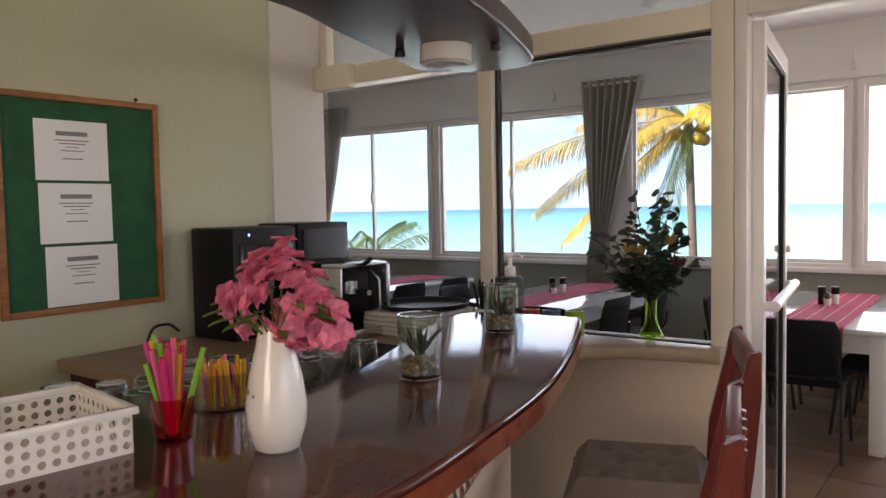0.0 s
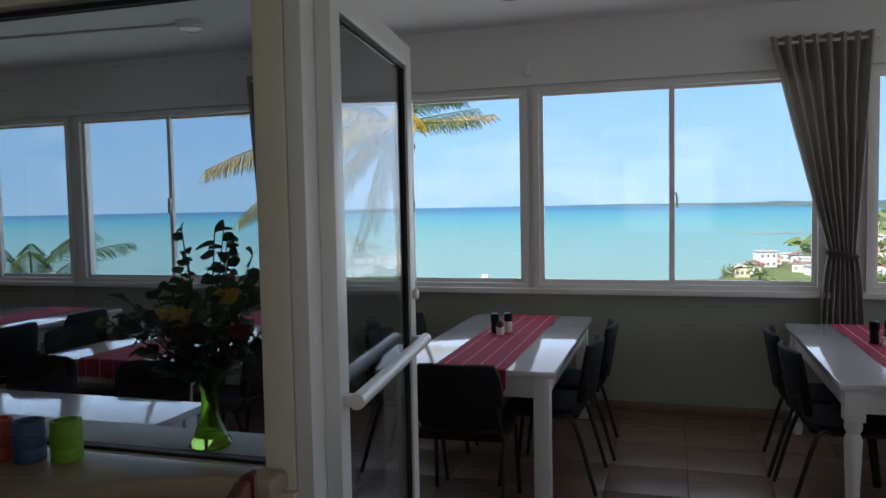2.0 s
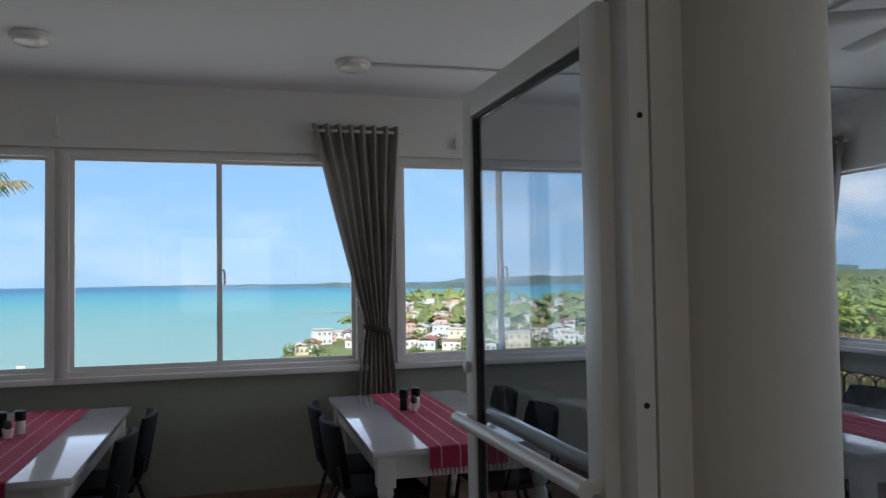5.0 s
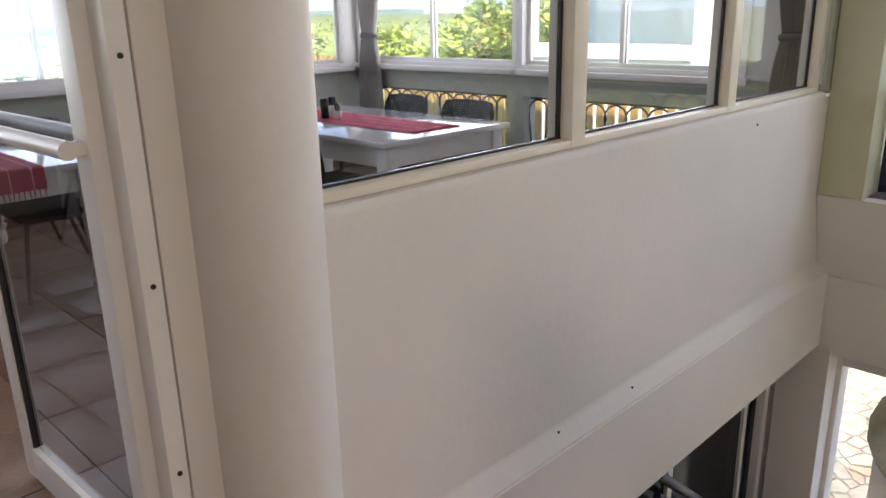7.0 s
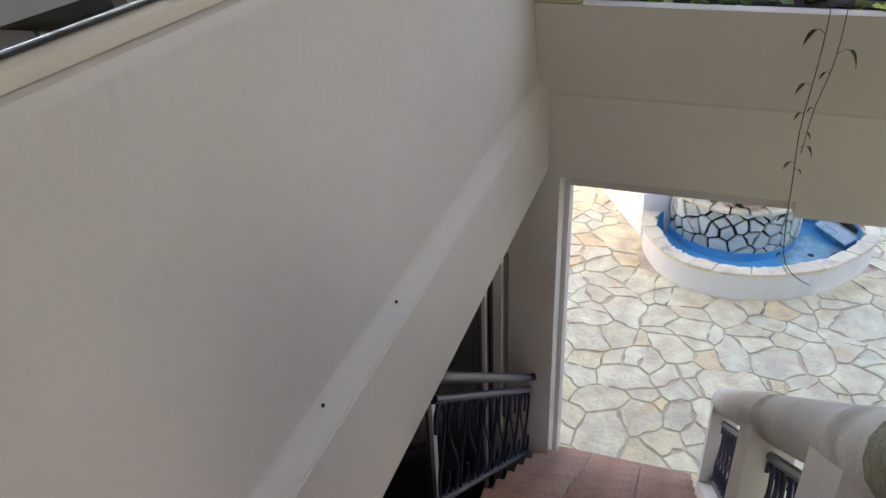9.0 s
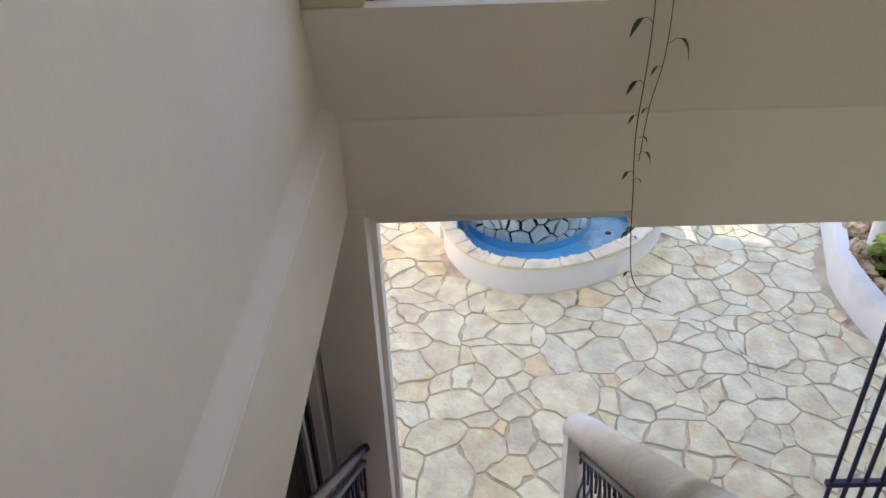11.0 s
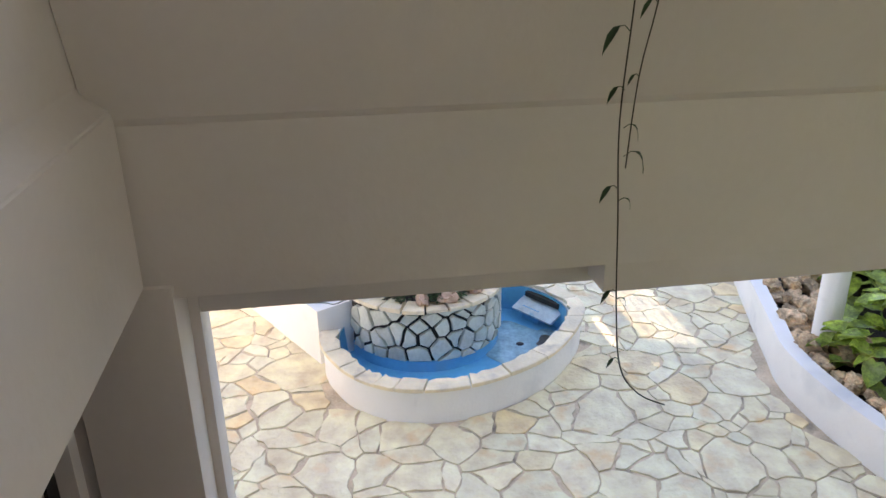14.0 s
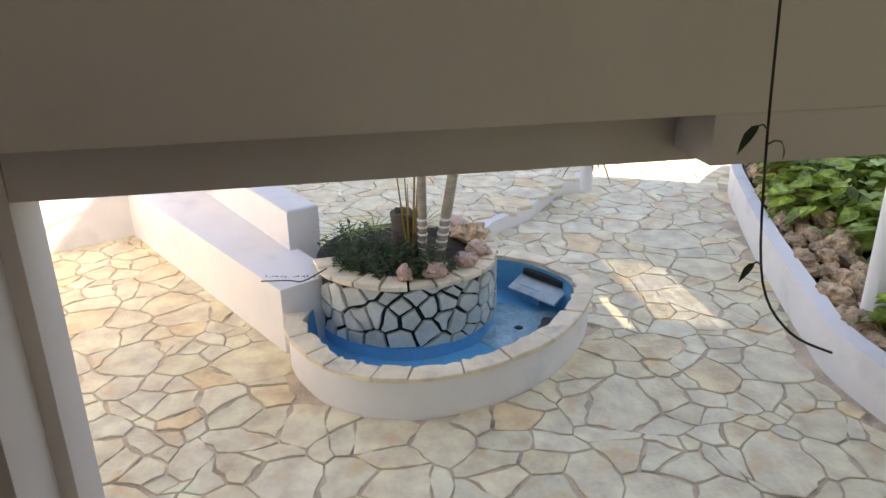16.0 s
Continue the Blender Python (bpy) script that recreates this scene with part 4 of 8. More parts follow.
# stone-faced round planter rising from the pool
DC, DR, DZ0, DZ1 = Vector((9.86, 1.55)), 0.68, -3.03, -2.46
drum = thing("round_planter", "round planter faced with grey-green stones in black mortar", "planter")
bm = bmesh.new()
lathe(bm, [(DR - 0.012, DZ0), (DR - 0.012, DZ1 - 0.02), (DR - 0.15, DZ1 - 0.02), (DR - 0.15, DZ1 - 0.03)], (DC.x, DC.y, 0), 64)
part("core", bm, BLACKJOINT_SHADE, drum)
bm = bmesh.new()
lathe(bm, [(DR - 0.004, DZ0 - 0.01), (DR - 0.004, DZ0 + 0.095), (DR - 0.014, DZ0 + 0.10)], (DC.x, DC.y, 0), 64)
part("base_band", bm, BLUE, drum, "blue painted foot")
bm = bmesh.new()
vs = {}
for ring in range(7):
    for k in range(28):
        r, a = (DR - 0.14) * ring / 6, k * math.tau / 28
        x, y = DC.x + r * math.cos(a), DC.y + r * math.sin(a)
        vs[ring, k] = bm.verts.new((x, y, DZ1 - 0.01 + 0.06 * (1 - ring / 6) + 0.03 * noise.noise((4 * x, 4 * y, 0))))
for ring in range(6):
    for k in range(28):
        bm.faces.new((vs[ring, k], vs[ring + 1, k], vs[ring + 1, (k + 1) % 28], vs[ring, (k + 1) % 28]))
bmesh.ops.remove_doubles(bm, verts=bm.verts[:], dist=0.0005)
part("soil", bm, SOIL, drum)


def voronoi(seeds, reach, joint=0.0, sizes=None):
    """Cells of a crazy paving round the given seeds; a larger size takes more room."""
    out, pts = [], np.array(seeds)
    for i, s in enumerate(seeds):
        cell = [Vector((s[0] + dx, s[1] + dy)) for dx, dy in ((-reach, -reach), (reach, -reach), (reach, reach), (-reach, reach))]
        d2 = ((pts - pts[i]) ** 2).sum(1)
        for j in np.argsort(d2)[1:34]:
            q = Vector(seeds[j])
            nrm = q - Vector(s)
            k = 0.5 if sizes is None else 0.5 + (sizes[i] ** 2 - sizes[j] ** 2) / (2 * nrm.length_squared)
            m = Vector(s) + nrm * k
            if (nrm.length / 2 if sizes is None else nrm.length / 4) > max((c - Vector(s)).length for c in cell):
                break
            res = []
            for a, b in zip(cell, cell[1:] + cell[:1]):
                da, db = (a - m).dot(nrm) + joint * nrm.length, (b - m).dot(nrm) + joint * nrm.length
                if da <= 0:
                    res.append(a)
                if da * db < 0:
                    res.append(a + (b - a) * (da / (da - db)))
            cell = res
            if len(cell) < 3:
                break
        out.append(cell)
    return out


def rough_outline(cell, gap, r, wob=0.012, step=0.14):
    """Shrink a cell by its joint and roughen its edges."""
    c = sum(cell, Vector((0, 0))) / len(cell)
    pts = []
    for a, b in zip(cell, cell[1:] + cell[:1]):
        e = b - a
        if e.length < 0.02:
            continue
        k = max(1, int(e.length / step))
        nrm = Vector((e.y, -e.x)).normalized()
        for t in range(k):
            p = a + e * (t / k)
            if t:
                p = p + nrm * r.uniform(-wob, wob)
            d = p - c
            if d.length > gap * 1.5:
                p = c + d * (1 - gap / d.length)
            pts.append(p)
    return pts


def stone_mesh(outline, z, h, bev):
    n = len(outline)
    c = sum(outline, Vector((0, 0))) / n
    v, f = [], []
    for zz, k in ((z - 0.03, 0.0), (z + h - bev, 0.0), (z + h, bev * 1.6)):
        for p in outline:
            d = p - c
            q = c + d * (1 - k / max(d.length, 0.03)) if k else p
            v.append((q.x, q.y, zz))
    for a in (0, n):
        for i in range(n):
            j = (i + 1) % n
            f.append((a + i, a + j, a + n + j, a + n + i))
    f.append(tuple(range(2 * n, 3 * n)))
    return v, f


# round planter's facing stones
r2 = random.Random(11)
seeds, W = [], math.tau * DR
for _ in range(900):
    p = (r2.uniform(0, W), r2.uniform(-0.05, DZ1 - DZ0 + 0.05))
    gap = r2.choice((0.09, 0.13, 0.17))
    if all((p[0] - q[0]) ** 2 + (p[1] - q[1]) ** 2 > gap ** 2 for q in seeds):
        seeds.append(p)
for cell in voronoi(seeds, 0.25, 0.006):
    cell = [Vector((c.x, min(max(c.y, 0.10), DZ1 - DZ0 - 0.02))) for c in cell]
    if len(cell) < 3 or max(c.y for c in cell) - min(c.y for c in cell) < 0.05:
        continue
    o = rough_outline(cell, r2.uniform(0.0, 0.014), r2, 0.014, 0.06)
    ang = sum(p.x for p in o) / len(o) / DR
    if len(o) < 3 or not (math.radians(110) < ang % math.tau < math.radians(320)):
        continue
    v, f = stone_mesh(o, 0.02, 0.008 + r2.uniform(0, 0.008), 0.004)
    v = [(DC.x + (DR - 0.012 + z) * math.cos(x / DR), DC.y + (DR - 0.012 + z) * math.sin(x / DR), DZ0 + y) for x, y, z in v]
    me = bpy.data.meshes.new("facing_stone")
    me.from_pydata(v, [], f)
    me.materials.append(DRUMSTONE)
    new("facing_stone", me).parent = drum
for k in range(15):
    a0 = math.radians(95 + k * 16)
    arc = [(DC.x + q * math.cos(a0 + t * math.radians(14.6)), DC.y + q * math.sin(a0 + t * math.radians(14.6))) for q, ts in ((DR + 0.025 + r2.uniform(-0.01, 0.015), (0, 0.5, 1)), (DR - 0.15 + r2.uniform(-0.03, 0.02), (1, 0.5, 0))) for t in ts]
    part("rim_stone", prism(bmesh.new(), arc, DZ1 - 0.022, DZ1 + 0.012 + r2.uniform(-0.008, 0.008), bevel=0.006), COPING, drum)

# built-in bench with its back, and the wall at its far end
bd, bs = Vector((0.874, 0.486)), Vector((0.486, -0.874))
b0 = Vector((9.50, 2.485))


def bench_pt(a, b):
    p = b0 + bd * a + bs * b
    return (p.x, p.y)


bn = prism(bmesh.new(), [bench_pt(0, 0), bench_pt(0, 0.46), bench_pt(3.22, 0.62), bench_pt(3.22, 0.0)], COURT - 0.05, -2.602)
bench = thing("garden_bench", "whitewashed masonry bench beside the pool", "bench")
part("base", bn, LIME, bench)
part("seat", prism(bmesh.new(), [bench_pt(0, 0), bench_pt(0, 0.46), bench_pt(3.22, 0.62), bench_pt(3.22, 0.0)], -2.602, -2.548), LIME, bench)
bk = prism(bmesh.new(), [bench_pt(0.62, 0.42), bench_pt(0.62, 0.70), bench_pt(3.22, 0.86), bench_pt(3.22, 0.60)], COURT - 0.05, -2.22, bevel=0.03)
setting("wall_bench_back", bk, LIME, "low whitewashed wall behind the bench", "wall")
setting("wall_court", prism(bmesh.new(), [bench_pt(3.22, -2.6), bench_pt(3.40, -2.6), bench_pt(3.40, 1.1), bench_pt(3.22, 1.1)], COURT - 0.05, -1.2), LIME, "whitewashed courtyard wall at the end of the bench", "wall")
# Out of view; height set so its sunlit top reflects fill onto the paving.
setting("bounce_wall_north", boxes((5.85, 11.5, 5.2, 5.4, COURT - 0.1, -1.2)), LIME, "unseen added wall that bounces sun into the courtyard", "wall")

# raised paved step
st = prism(bmesh.new(), STEP, COURT - 0.05, -2.90)
setting("step", st, LIME, "whitewashed riser of the raised paving", "step")

# planting bed
bw = bmesh.new()
outer = BED_O
inner = []
for i, p in enumerate(BED_O):
    a, b = Vector(BED_O[i - 1]), Vector(BED_O[(i + 1) % len(BED_O)])
    d = (b - a).normalized()
    inner.append((p[0] + d.y * 0.11, p[1] - d.x * 0.11))
BED_I = inner
nb = 55
for i in range(nb):
    j = i + 1
    for (pa, za), (pb, zb) in (((outer, COURT - 0.05), (outer, -2.72)), ((outer, -2.72), (inner, -2.70)), ((inner, -2.70), (inner, -2.95))):
        bw.faces.new([bw.verts.new((*pa[i], za)), bw.verts.new((*pa[j], za)), bw.verts.new((*pb[j], zb)), bw.verts.new((*pb[i], zb))])
bmesh.ops.remove_doubles(bw, verts=bw.verts[:], dist=0.001)
bmesh.ops.recalc_face_normals(bw, faces=bw.faces[:])
setting("wall_bed", bw, LIME, "curved whitewashed kerb wall of the planting bed", "wall")
bs_ = bmesh.new()
for i in range(34):
    for j in range(17):
        x, y = 6.4 + i * 0.2, -4.6 + j * 0.21
        q = [(x, y), (x + 0.2, y), (x + 0.2, y + 0.21), (x, y + 0.21)]
        if all(inside(p, BED_O) for p in q):
            bs_.faces.new([bs_.verts.new((a, b, -2.80 + 0.07 * noise.noise((2 * a, 2 * b, 5)))) for a, b in q])
bmesh.ops.remove_doubles(bs_, verts=bs_.verts[:], dist=0.002)
setting("bed_soil", bs_, SOIL, "dark soil of the planting bed", "soil")
pb = bmesh.new()
lathe(pb, [(0.105, -2.9), (0.10, -2.6), (0.10, 3.0)], (8.56, -1.50, 0), 24)
single("garden_post", pb, LIME, "round whitewashed post standing in the planting bed", "post")


def rock(bm, at, r, rr):
    b = bmesh.new()
    bmesh.ops.create_icosphere(b, subdivisions=3, radius=1.0)
    o = Vector((rr.uniform(0, 50), rr.uniform(0, 50), 0))
    s = Vector((r * rr.uniform(0.8, 1.3), r * rr.uniform(0.7, 1.1), r * rr.uniform(0.55, 0.9)))
    for v in b.verts:
        k = 1 + 0.45 * noise.noise(v.co * 1.5 + o) + 0.28 * noise.noise(v.co * 4 + o) + 0.14 * noise.noise(v.co * 9 + o)
        v.co = Vector(at) + Vector((v.co.x * s.x, v.co.y * s.y, v.co.z * s.z)) * k
    return put(bm, b)


r3 = random.Random(5)
for i in range(4, 54):
    p = Vector(BED_I[i])
    q = Vector(BED_I[i + 1])
    d = (q - p).normalized()
    for k in range(3 if 16 < i < 50 else 1):
        off = 0.09 + 0.18 * k + r3.uniform(-0.03, 0.04)
        c = p + Vector((d.y, -d.x)) * off + d * r3.uniform(-0.05, 0.05)
        single("bed_rock", rock(bmesh.new(), (c.x, c.y, -2.73 + r3.uniform(-0.04, 0.05)), r3.uniform(0.05, 0.12) + 0.03 * (k > 1), r3), ROCK, "pitted brown coral rock edging the planting bed", "rock", "bed rocks")
for a, d, r, m in ((195, 0.55, 0.085, SHELL), (222, 0.57, 0.075, SHELL), (247, 0.56, 0.085, SHELL), (282, 0.54, 0.13, ROCK), (172, 0.56, 0.07, SHELL), (300, 0.5, 0.11, SHELL)):
    single("shell_rock", rock(bmesh.new(), (DC.x + d * math.cos(radians(a)), DC.y + d * math.sin(radians(a)), DZ1 + 0.05), r, r3), m, "pale pink conch-like rock on the planter's rim", "rock", "planter rocks")


def leaf_blade(bm, at, direction, normal, length, width, curl=0.25, heart=False):
    """One leaf: a folded, drooping blade of eight faces."""
    d = Vector(direction).normalized()
    s = d.cross(Vector(normal))
    if s.length < 1e-3:
        s = d.cross(Vector((1, 0, 0.3)))
    s.normalize()
    u = s.cross(d).normalized()
    prof = ((0.0, 0.42 if heart else 0.05), (0.25, 1.0 if heart else 0.75), (0.55, 0.9), (0.82, 0.5), (1.0, 0.03))
    mid, lft, rgt = [], [], []
    for t, w in prof:
        p = Vector(at) + d * (t * length) - u * (curl * length * t * t)
        mid.append(bm.verts.new(p - u * 0.06 * width))
        lft.append(bm.verts.new(p + s * (w * width / 2) + u * 0.10 * width))
        rgt.append(bm.verts.new(p - s * (w * width / 2) + u * 0.10 * width))
    for i in range(4):
        bm.faces.new((mid[i], mid[i + 1], lft[i + 1], lft[i]))
        bm.faces.new((rgt[i], rgt[i + 1], mid[i + 1], mid[i]))


def leaf_clump(bm, at, spread, count, length, width, rr, up=0.5, heart=True):
    for _ in range(count):
        a = rr.uniform(0, math.tau)
        q = math.sqrt(rr.random()) * spread
        p = (at[0] + q * math.cos(a), at[1] + q * math.sin(a), at[2] + rr.uniform(0, 1) * up * (1.2 - q / max(spread, 0.01) * 0.7))
        b = a + rr.uniform(-0.9, 0.9)
        leaf_blade(bm, p, (math.cos(b), math.sin(b), rr.uniform(-0.3, 0.5)), (rr.uniform(-0.3, 0.3), rr.uniform(-0.3, 0.3), 1), length * rr.uniform(0.6, 1.2), width * rr.uniform(0.7, 1.2), rr.uniform(0.1, 0.5), heart)


r4 = random.Random(21)
for c, m, k in (((10.35, -2.62), LEAF_YEL, 150), ((11.05, -2.85), LEAF_YEL, 150), ((11.8, -3.15), LEAF_YEL, 140), ((9.3, -2.65), LEAF_YEL, 120), ((10.0, -2.95), LEAF_YEL, 130), ((10.9, -3.3), LEAF_YEL, 130), ((11.9, -3.6), LEAF_YEL, 110), ((8.1, -1.95), LEAF_YEL, 150), ((8.7, -3.1), LEAF_MID, 120), ((10.3, -3.4), LEAF_MID, 120), ((11.4, -3.9), LEAF_MID, 110), ((7.3, -2.1), LEAF_MID, 110)):
    bm = bmesh.new()
    leaf_clump(bm, (c[0], c[1], -2.72), 0.55, k, 0.21, 0.18, r4, 0.58)
    stem = thing("pothos_plant", "leafy variegated green and yellow plant in the bed" if m is LEAF_YEL else "leafy green plant in the planting bed", "plant")
    part("leaves", bm, m, stem)
    bm = bmesh.new()
    for _ in range(9):
        a = r4.uniform(0, math.tau)
        tube(bm, [(c[0] + 0.1 * math.cos(a), c[1] + 0.1 * math.sin(a), -2.8), (c[0] + 0.3 * math.cos(a), c[1] + 0.3 * math.sin(a), -2.35)], 0.008, 5)
    part("stems", bm, LEAF_MID, stem)

# planter growth: low shrub, stump and slim palm stems
SHRUB = island_tint(material("shrub_leaf", (0.055, 0.115, 0.035), 0.5, vary=0.3, grain=14, fine=60, bump=0.1, translucent=0.2), 0.5)
bm, tw = bmesh.new(), bmesh.new()
for k in range(170):
    a, q = r4.uniform(radians(70), radians(215)), 0.10 + 0.50 * math.sqrt(r4.random())
    root = Vector((DC.x + q * math.cos(a), DC.y + q * math.sin(a), DZ1))
    top = root + Vector((r4.uniform(-0.07, 0.07), r4.uniform(-0.07, 0.07), r4.uniform(0.07, 0.24) * (1 if q < 0.5 else 0.6)))
    tube(tw, [tuple(root), tuple(top)], 0.002, 4)
    for t in range(7):
        b = r4.uniform(0, math.tau)
        leaf_blade(bm, root.lerp(top, 0.3 + 0.7 * t / 6), (math.cos(b), math.sin(b), r4.uniform(0.0, 0.9)), (0, 0, 1), r4.uniform(0.03, 0.055), r4.uniform(0.018, 0.03))
shrub = thing("ground_shrub", "low green shrub growing in the round planter", "shrub")
part("leaves", bm, SHRUB, shrub)
part("stem", tw, BARK, shrub)
bm = bmesh.new()
lathe(bm, [(0.115, 0), (0.10, 0.10), (0.095, 0.25), (0.105, 0.33), (0.085, 0.34), (0.06, 0.31)], (0, 0, 0), 20)
for v in bm.verts:
    v.co.x *= 1 + 0.18 * noise.noise(v.co * 14)
    v.co.z += 0.04 * noise.noise(v.co * 20) if v.co.z > 0.3 else 0
single("tree_stump", bm, BARK, "short weathered grey tree stump in the round planter", "stump", at=(9.76, 1.56, DZ1 + 0.0))
PALE_STEM = material("pale_palm_stem", (0.40, 0.35, 0.27), 0.8, vary=0.22, grain=6, fine=40, bump=0.4, stretch=(1, 1, 4), stain=(0.20, 0.17, 0.13))
for x, y, lean, r, h, gl in ((9.60, 1.45, 0.02, 0.034, 3.2, "slim palm stem with pale rings in the round planter"), (9.58, 1.34, 1.1, 0.040, 3.2, "leaning slim palm stem with pale rings in the round planter")):
    palm = thing("slim_palm", gl, "palm tree")
    bm = bmesh.new()
    pts = [(x, y - lean * t * 0.5, DZ1 + h * t) for t in [k / 24 for k in range(25)]]
    tube(bm, pts, r, 10, r * 0.7)
    part("trunk", bm, PALE_STEM, palm)
    for k in range(5):
        bm = bmesh.new()
        z = 0.10 + 0.055 * k
        lathe(bm, [(r + 0.003, 0), (r + 0.004, 0.008), (r + 0.003, 0.016)], (x, y - lean * z / h * 0.5, DZ1 + z), 12)
        part("ring", bm, LIME, palm)
    bm = bmesh.new()
    for k in range(7):
        a = k * math.tau / 7 + lean * 9
        for s in range(26):
            t = s / 26
            q = (x + 1.1 * t * math.cos(a), y - lean * 0.5 + 1.1 * t * math.sin(a), DZ1 + h + 0.5 * t - 0.9 * t * t)
            for sd in (-1, 1):
                leaf_blade(bm, q, (math.cos(a) - sd * 0.9 * math.sin(a), math.sin(a) + sd * 0.9 * math.cos(a), -0.2), (0, 0, 1), 0.30 * (1 - 0.6 * abs(t - 0.45)), 0.025, 0.3)
    part("crown", bm, FROND_G, palm)
shoots = thing("yellow_shoots", "thin yellow-brown shoots growing by the stump", "plant")
SHOOT = material("yellow_shoot", (0.35, 0.22, 0.05), 0.6, vary=0.2)
for k in range(7):
    a = k * 0.9
    bm = bmesh.new()
    tube(bm, [(9.66 + 0.02 * math.cos(a), 1.53 + 0.02 * math.sin(a), DZ1), (9.68 + 0.08 * math.cos(a), 1.53 + 0.10 * math.sin(a), DZ1 + 0.55 + 0.10 * k)], 0.009, 6, 0.003)
    part("shoot", bm, SHOOT, shoots)
bm = bmesh.new()
for c in ((10.15, 1.75), (10.2, 1.35), (10.05, 1.95)):
    for k in range(16):
        a = k * math.tau / 16
        leaf_blade(bm, (c[0], c[1], DZ1 + 0.05), (math.cos(a), math.sin(a), 0.9), (0, 0, 1), 0.26, 0.014, 0.5)
single("spider_plant", bm, LEAF_YEL, "spiky pale green plants at the back of the planter", "plant")
bm = bmesh.new()
tube(bm, smooth_loop([(9.55, 2.15, DZ1 + 0.03), (9.52, 2.32, -2.50), (9.62, 2.42, -2.53), (9.66, 2.62, -2.535)], 4, False), 0.005, 5)
for k in range(22):
    t = k / 22
    leaf_blade(bm, (9.55 + 0.1 * t, 2.15 + 0.45 * t, -2.50), (r4.uniform(-1, 1), r4.uniform(-1, 1), 0.4), (0, 0, 1), 0.022, 0.012)
single("creeper", bm, LEAF, "thin creeper trailing over the bench edge", "plant")
wp = bmesh.new()
lathe(wp, [(0.07, -2.9), (0.07, -2.55), (0.0, -2.54)], (12.34, -0.84, 0), 16)
single("white_stub", wp, LIME, "short whitewashed post at the step", "post")
bm = bmesh.new()
for k in range(30):
    a = k * 0.7
    leaf_blade(bm, (12.5, -0.95, -2.45), (math.cos(a), math.sin(a), 0.5 - 0.5 * (k % 3)), (0, 0, 1), 0.45, 0.02, 0.4)
single("small_palm", bm, FROND_G, "small spiky palm by the step", "plant")

# hanging vine and planter plants on the end wall
vine = thing("hanging_vine", "thin vine hanging from the planter in front of the beam", "plant")
bm = bmesh.new()
tube(bm, smooth_loop([(5.60, 1.60, 0.42), (5.49, 1.595, 0.42), (5.465, 1.60, 0.2), (5.465, 1.615, -0.1), (5.465, 1.60, -0.35), (5.465, 1.585, -0.6), (5.465, 1.56, -0.78), (5.465, 1.50, -0.87), (5.465, 1.42, -0.915)], 5, False), 0.0021, 6)
tube(bm, smooth_loop([(5.60, 1.53, 0.42), (5.49, 1.53, 0.42), (5.468, 1.54, 0.2), (5.468, 1.575, 0.0), (5.468, 1.59, -0.22)], 5, False), 0.0018, 6)
part("stem", bm, material("vine_stem", (0.035, 0.03, 0.018), 0.7, vary=0.2), vine)
for y, z, d, s in ((1.60, 0.33, 1, 0.085), (1.533, 0.25, -1, 0.095), (1.545, 0.16, 1, 0.045), (1.605, 0.10, 1, 0.070), (1.578, 0.0, 1, 0.030), (1.61, -0.03, 1, 0.045), (1.605, -0.12, -1, 0.045), (1.60, -0.19, -1, 0.065), (1.607, -0.27, 1, 0.050), (1.602, -0.30, -1, 0.035), (1.59, -0.55, 1, 0.045), (1.588, -0.57, -1, 0.03), (1.57, -0.75, 1, 0.035)):
    bm = bmesh.new()
    tube(bm, [(5.463, y, z), (5.458, y + d * s * 0.25, z + s * 0.22), (5.455, y + d * s * 0.45, z + s * 0.20)], 0.0012, 5)
    leaf_blade(bm, (5.455, y + d * s * 0.42, z + s * 0.20), (-0.15, d * 0.9, -0.35), (-0.5, d * 0.3, 1), s * 0.72, s * 0.36, 1.1)
    part("leaf", bm, LEAF, vine)
r5 = random.Random(33)
for i in range(26):
    y = 2.45 - i * 0.22
    bm = bmesh.new()
    kind = i % 4
    if kind == 0:
        for k in range(11):
            a = k * 0.58
            leaf_blade(bm, (5.86, y, 0.36), (0.6 * math.cos(a), 0.6 * math.sin(a), 1.1), (math.sin(a), math.cos(a), 0.2), r5.uniform(0.25, 0.42), 0.035, 0.15)
        single("aloe_plant", bm, LEAF_MID, "spiky aloe growing behind the planter grille", "plant", "planter plants")
    else:
        leaf_clump(bm, (5.72 if kind == 1 else 5.82, y, 0.36), 0.12, 16, 0.11, 0.08, r5, 0.12)
        single("planter_plant", bm, LEAF_YEL if kind == 1 else LEAF_MID, "small leafy plant along the planter's edge", "plant", "planter plants")

# ---------------------------------------------------------------- dining room


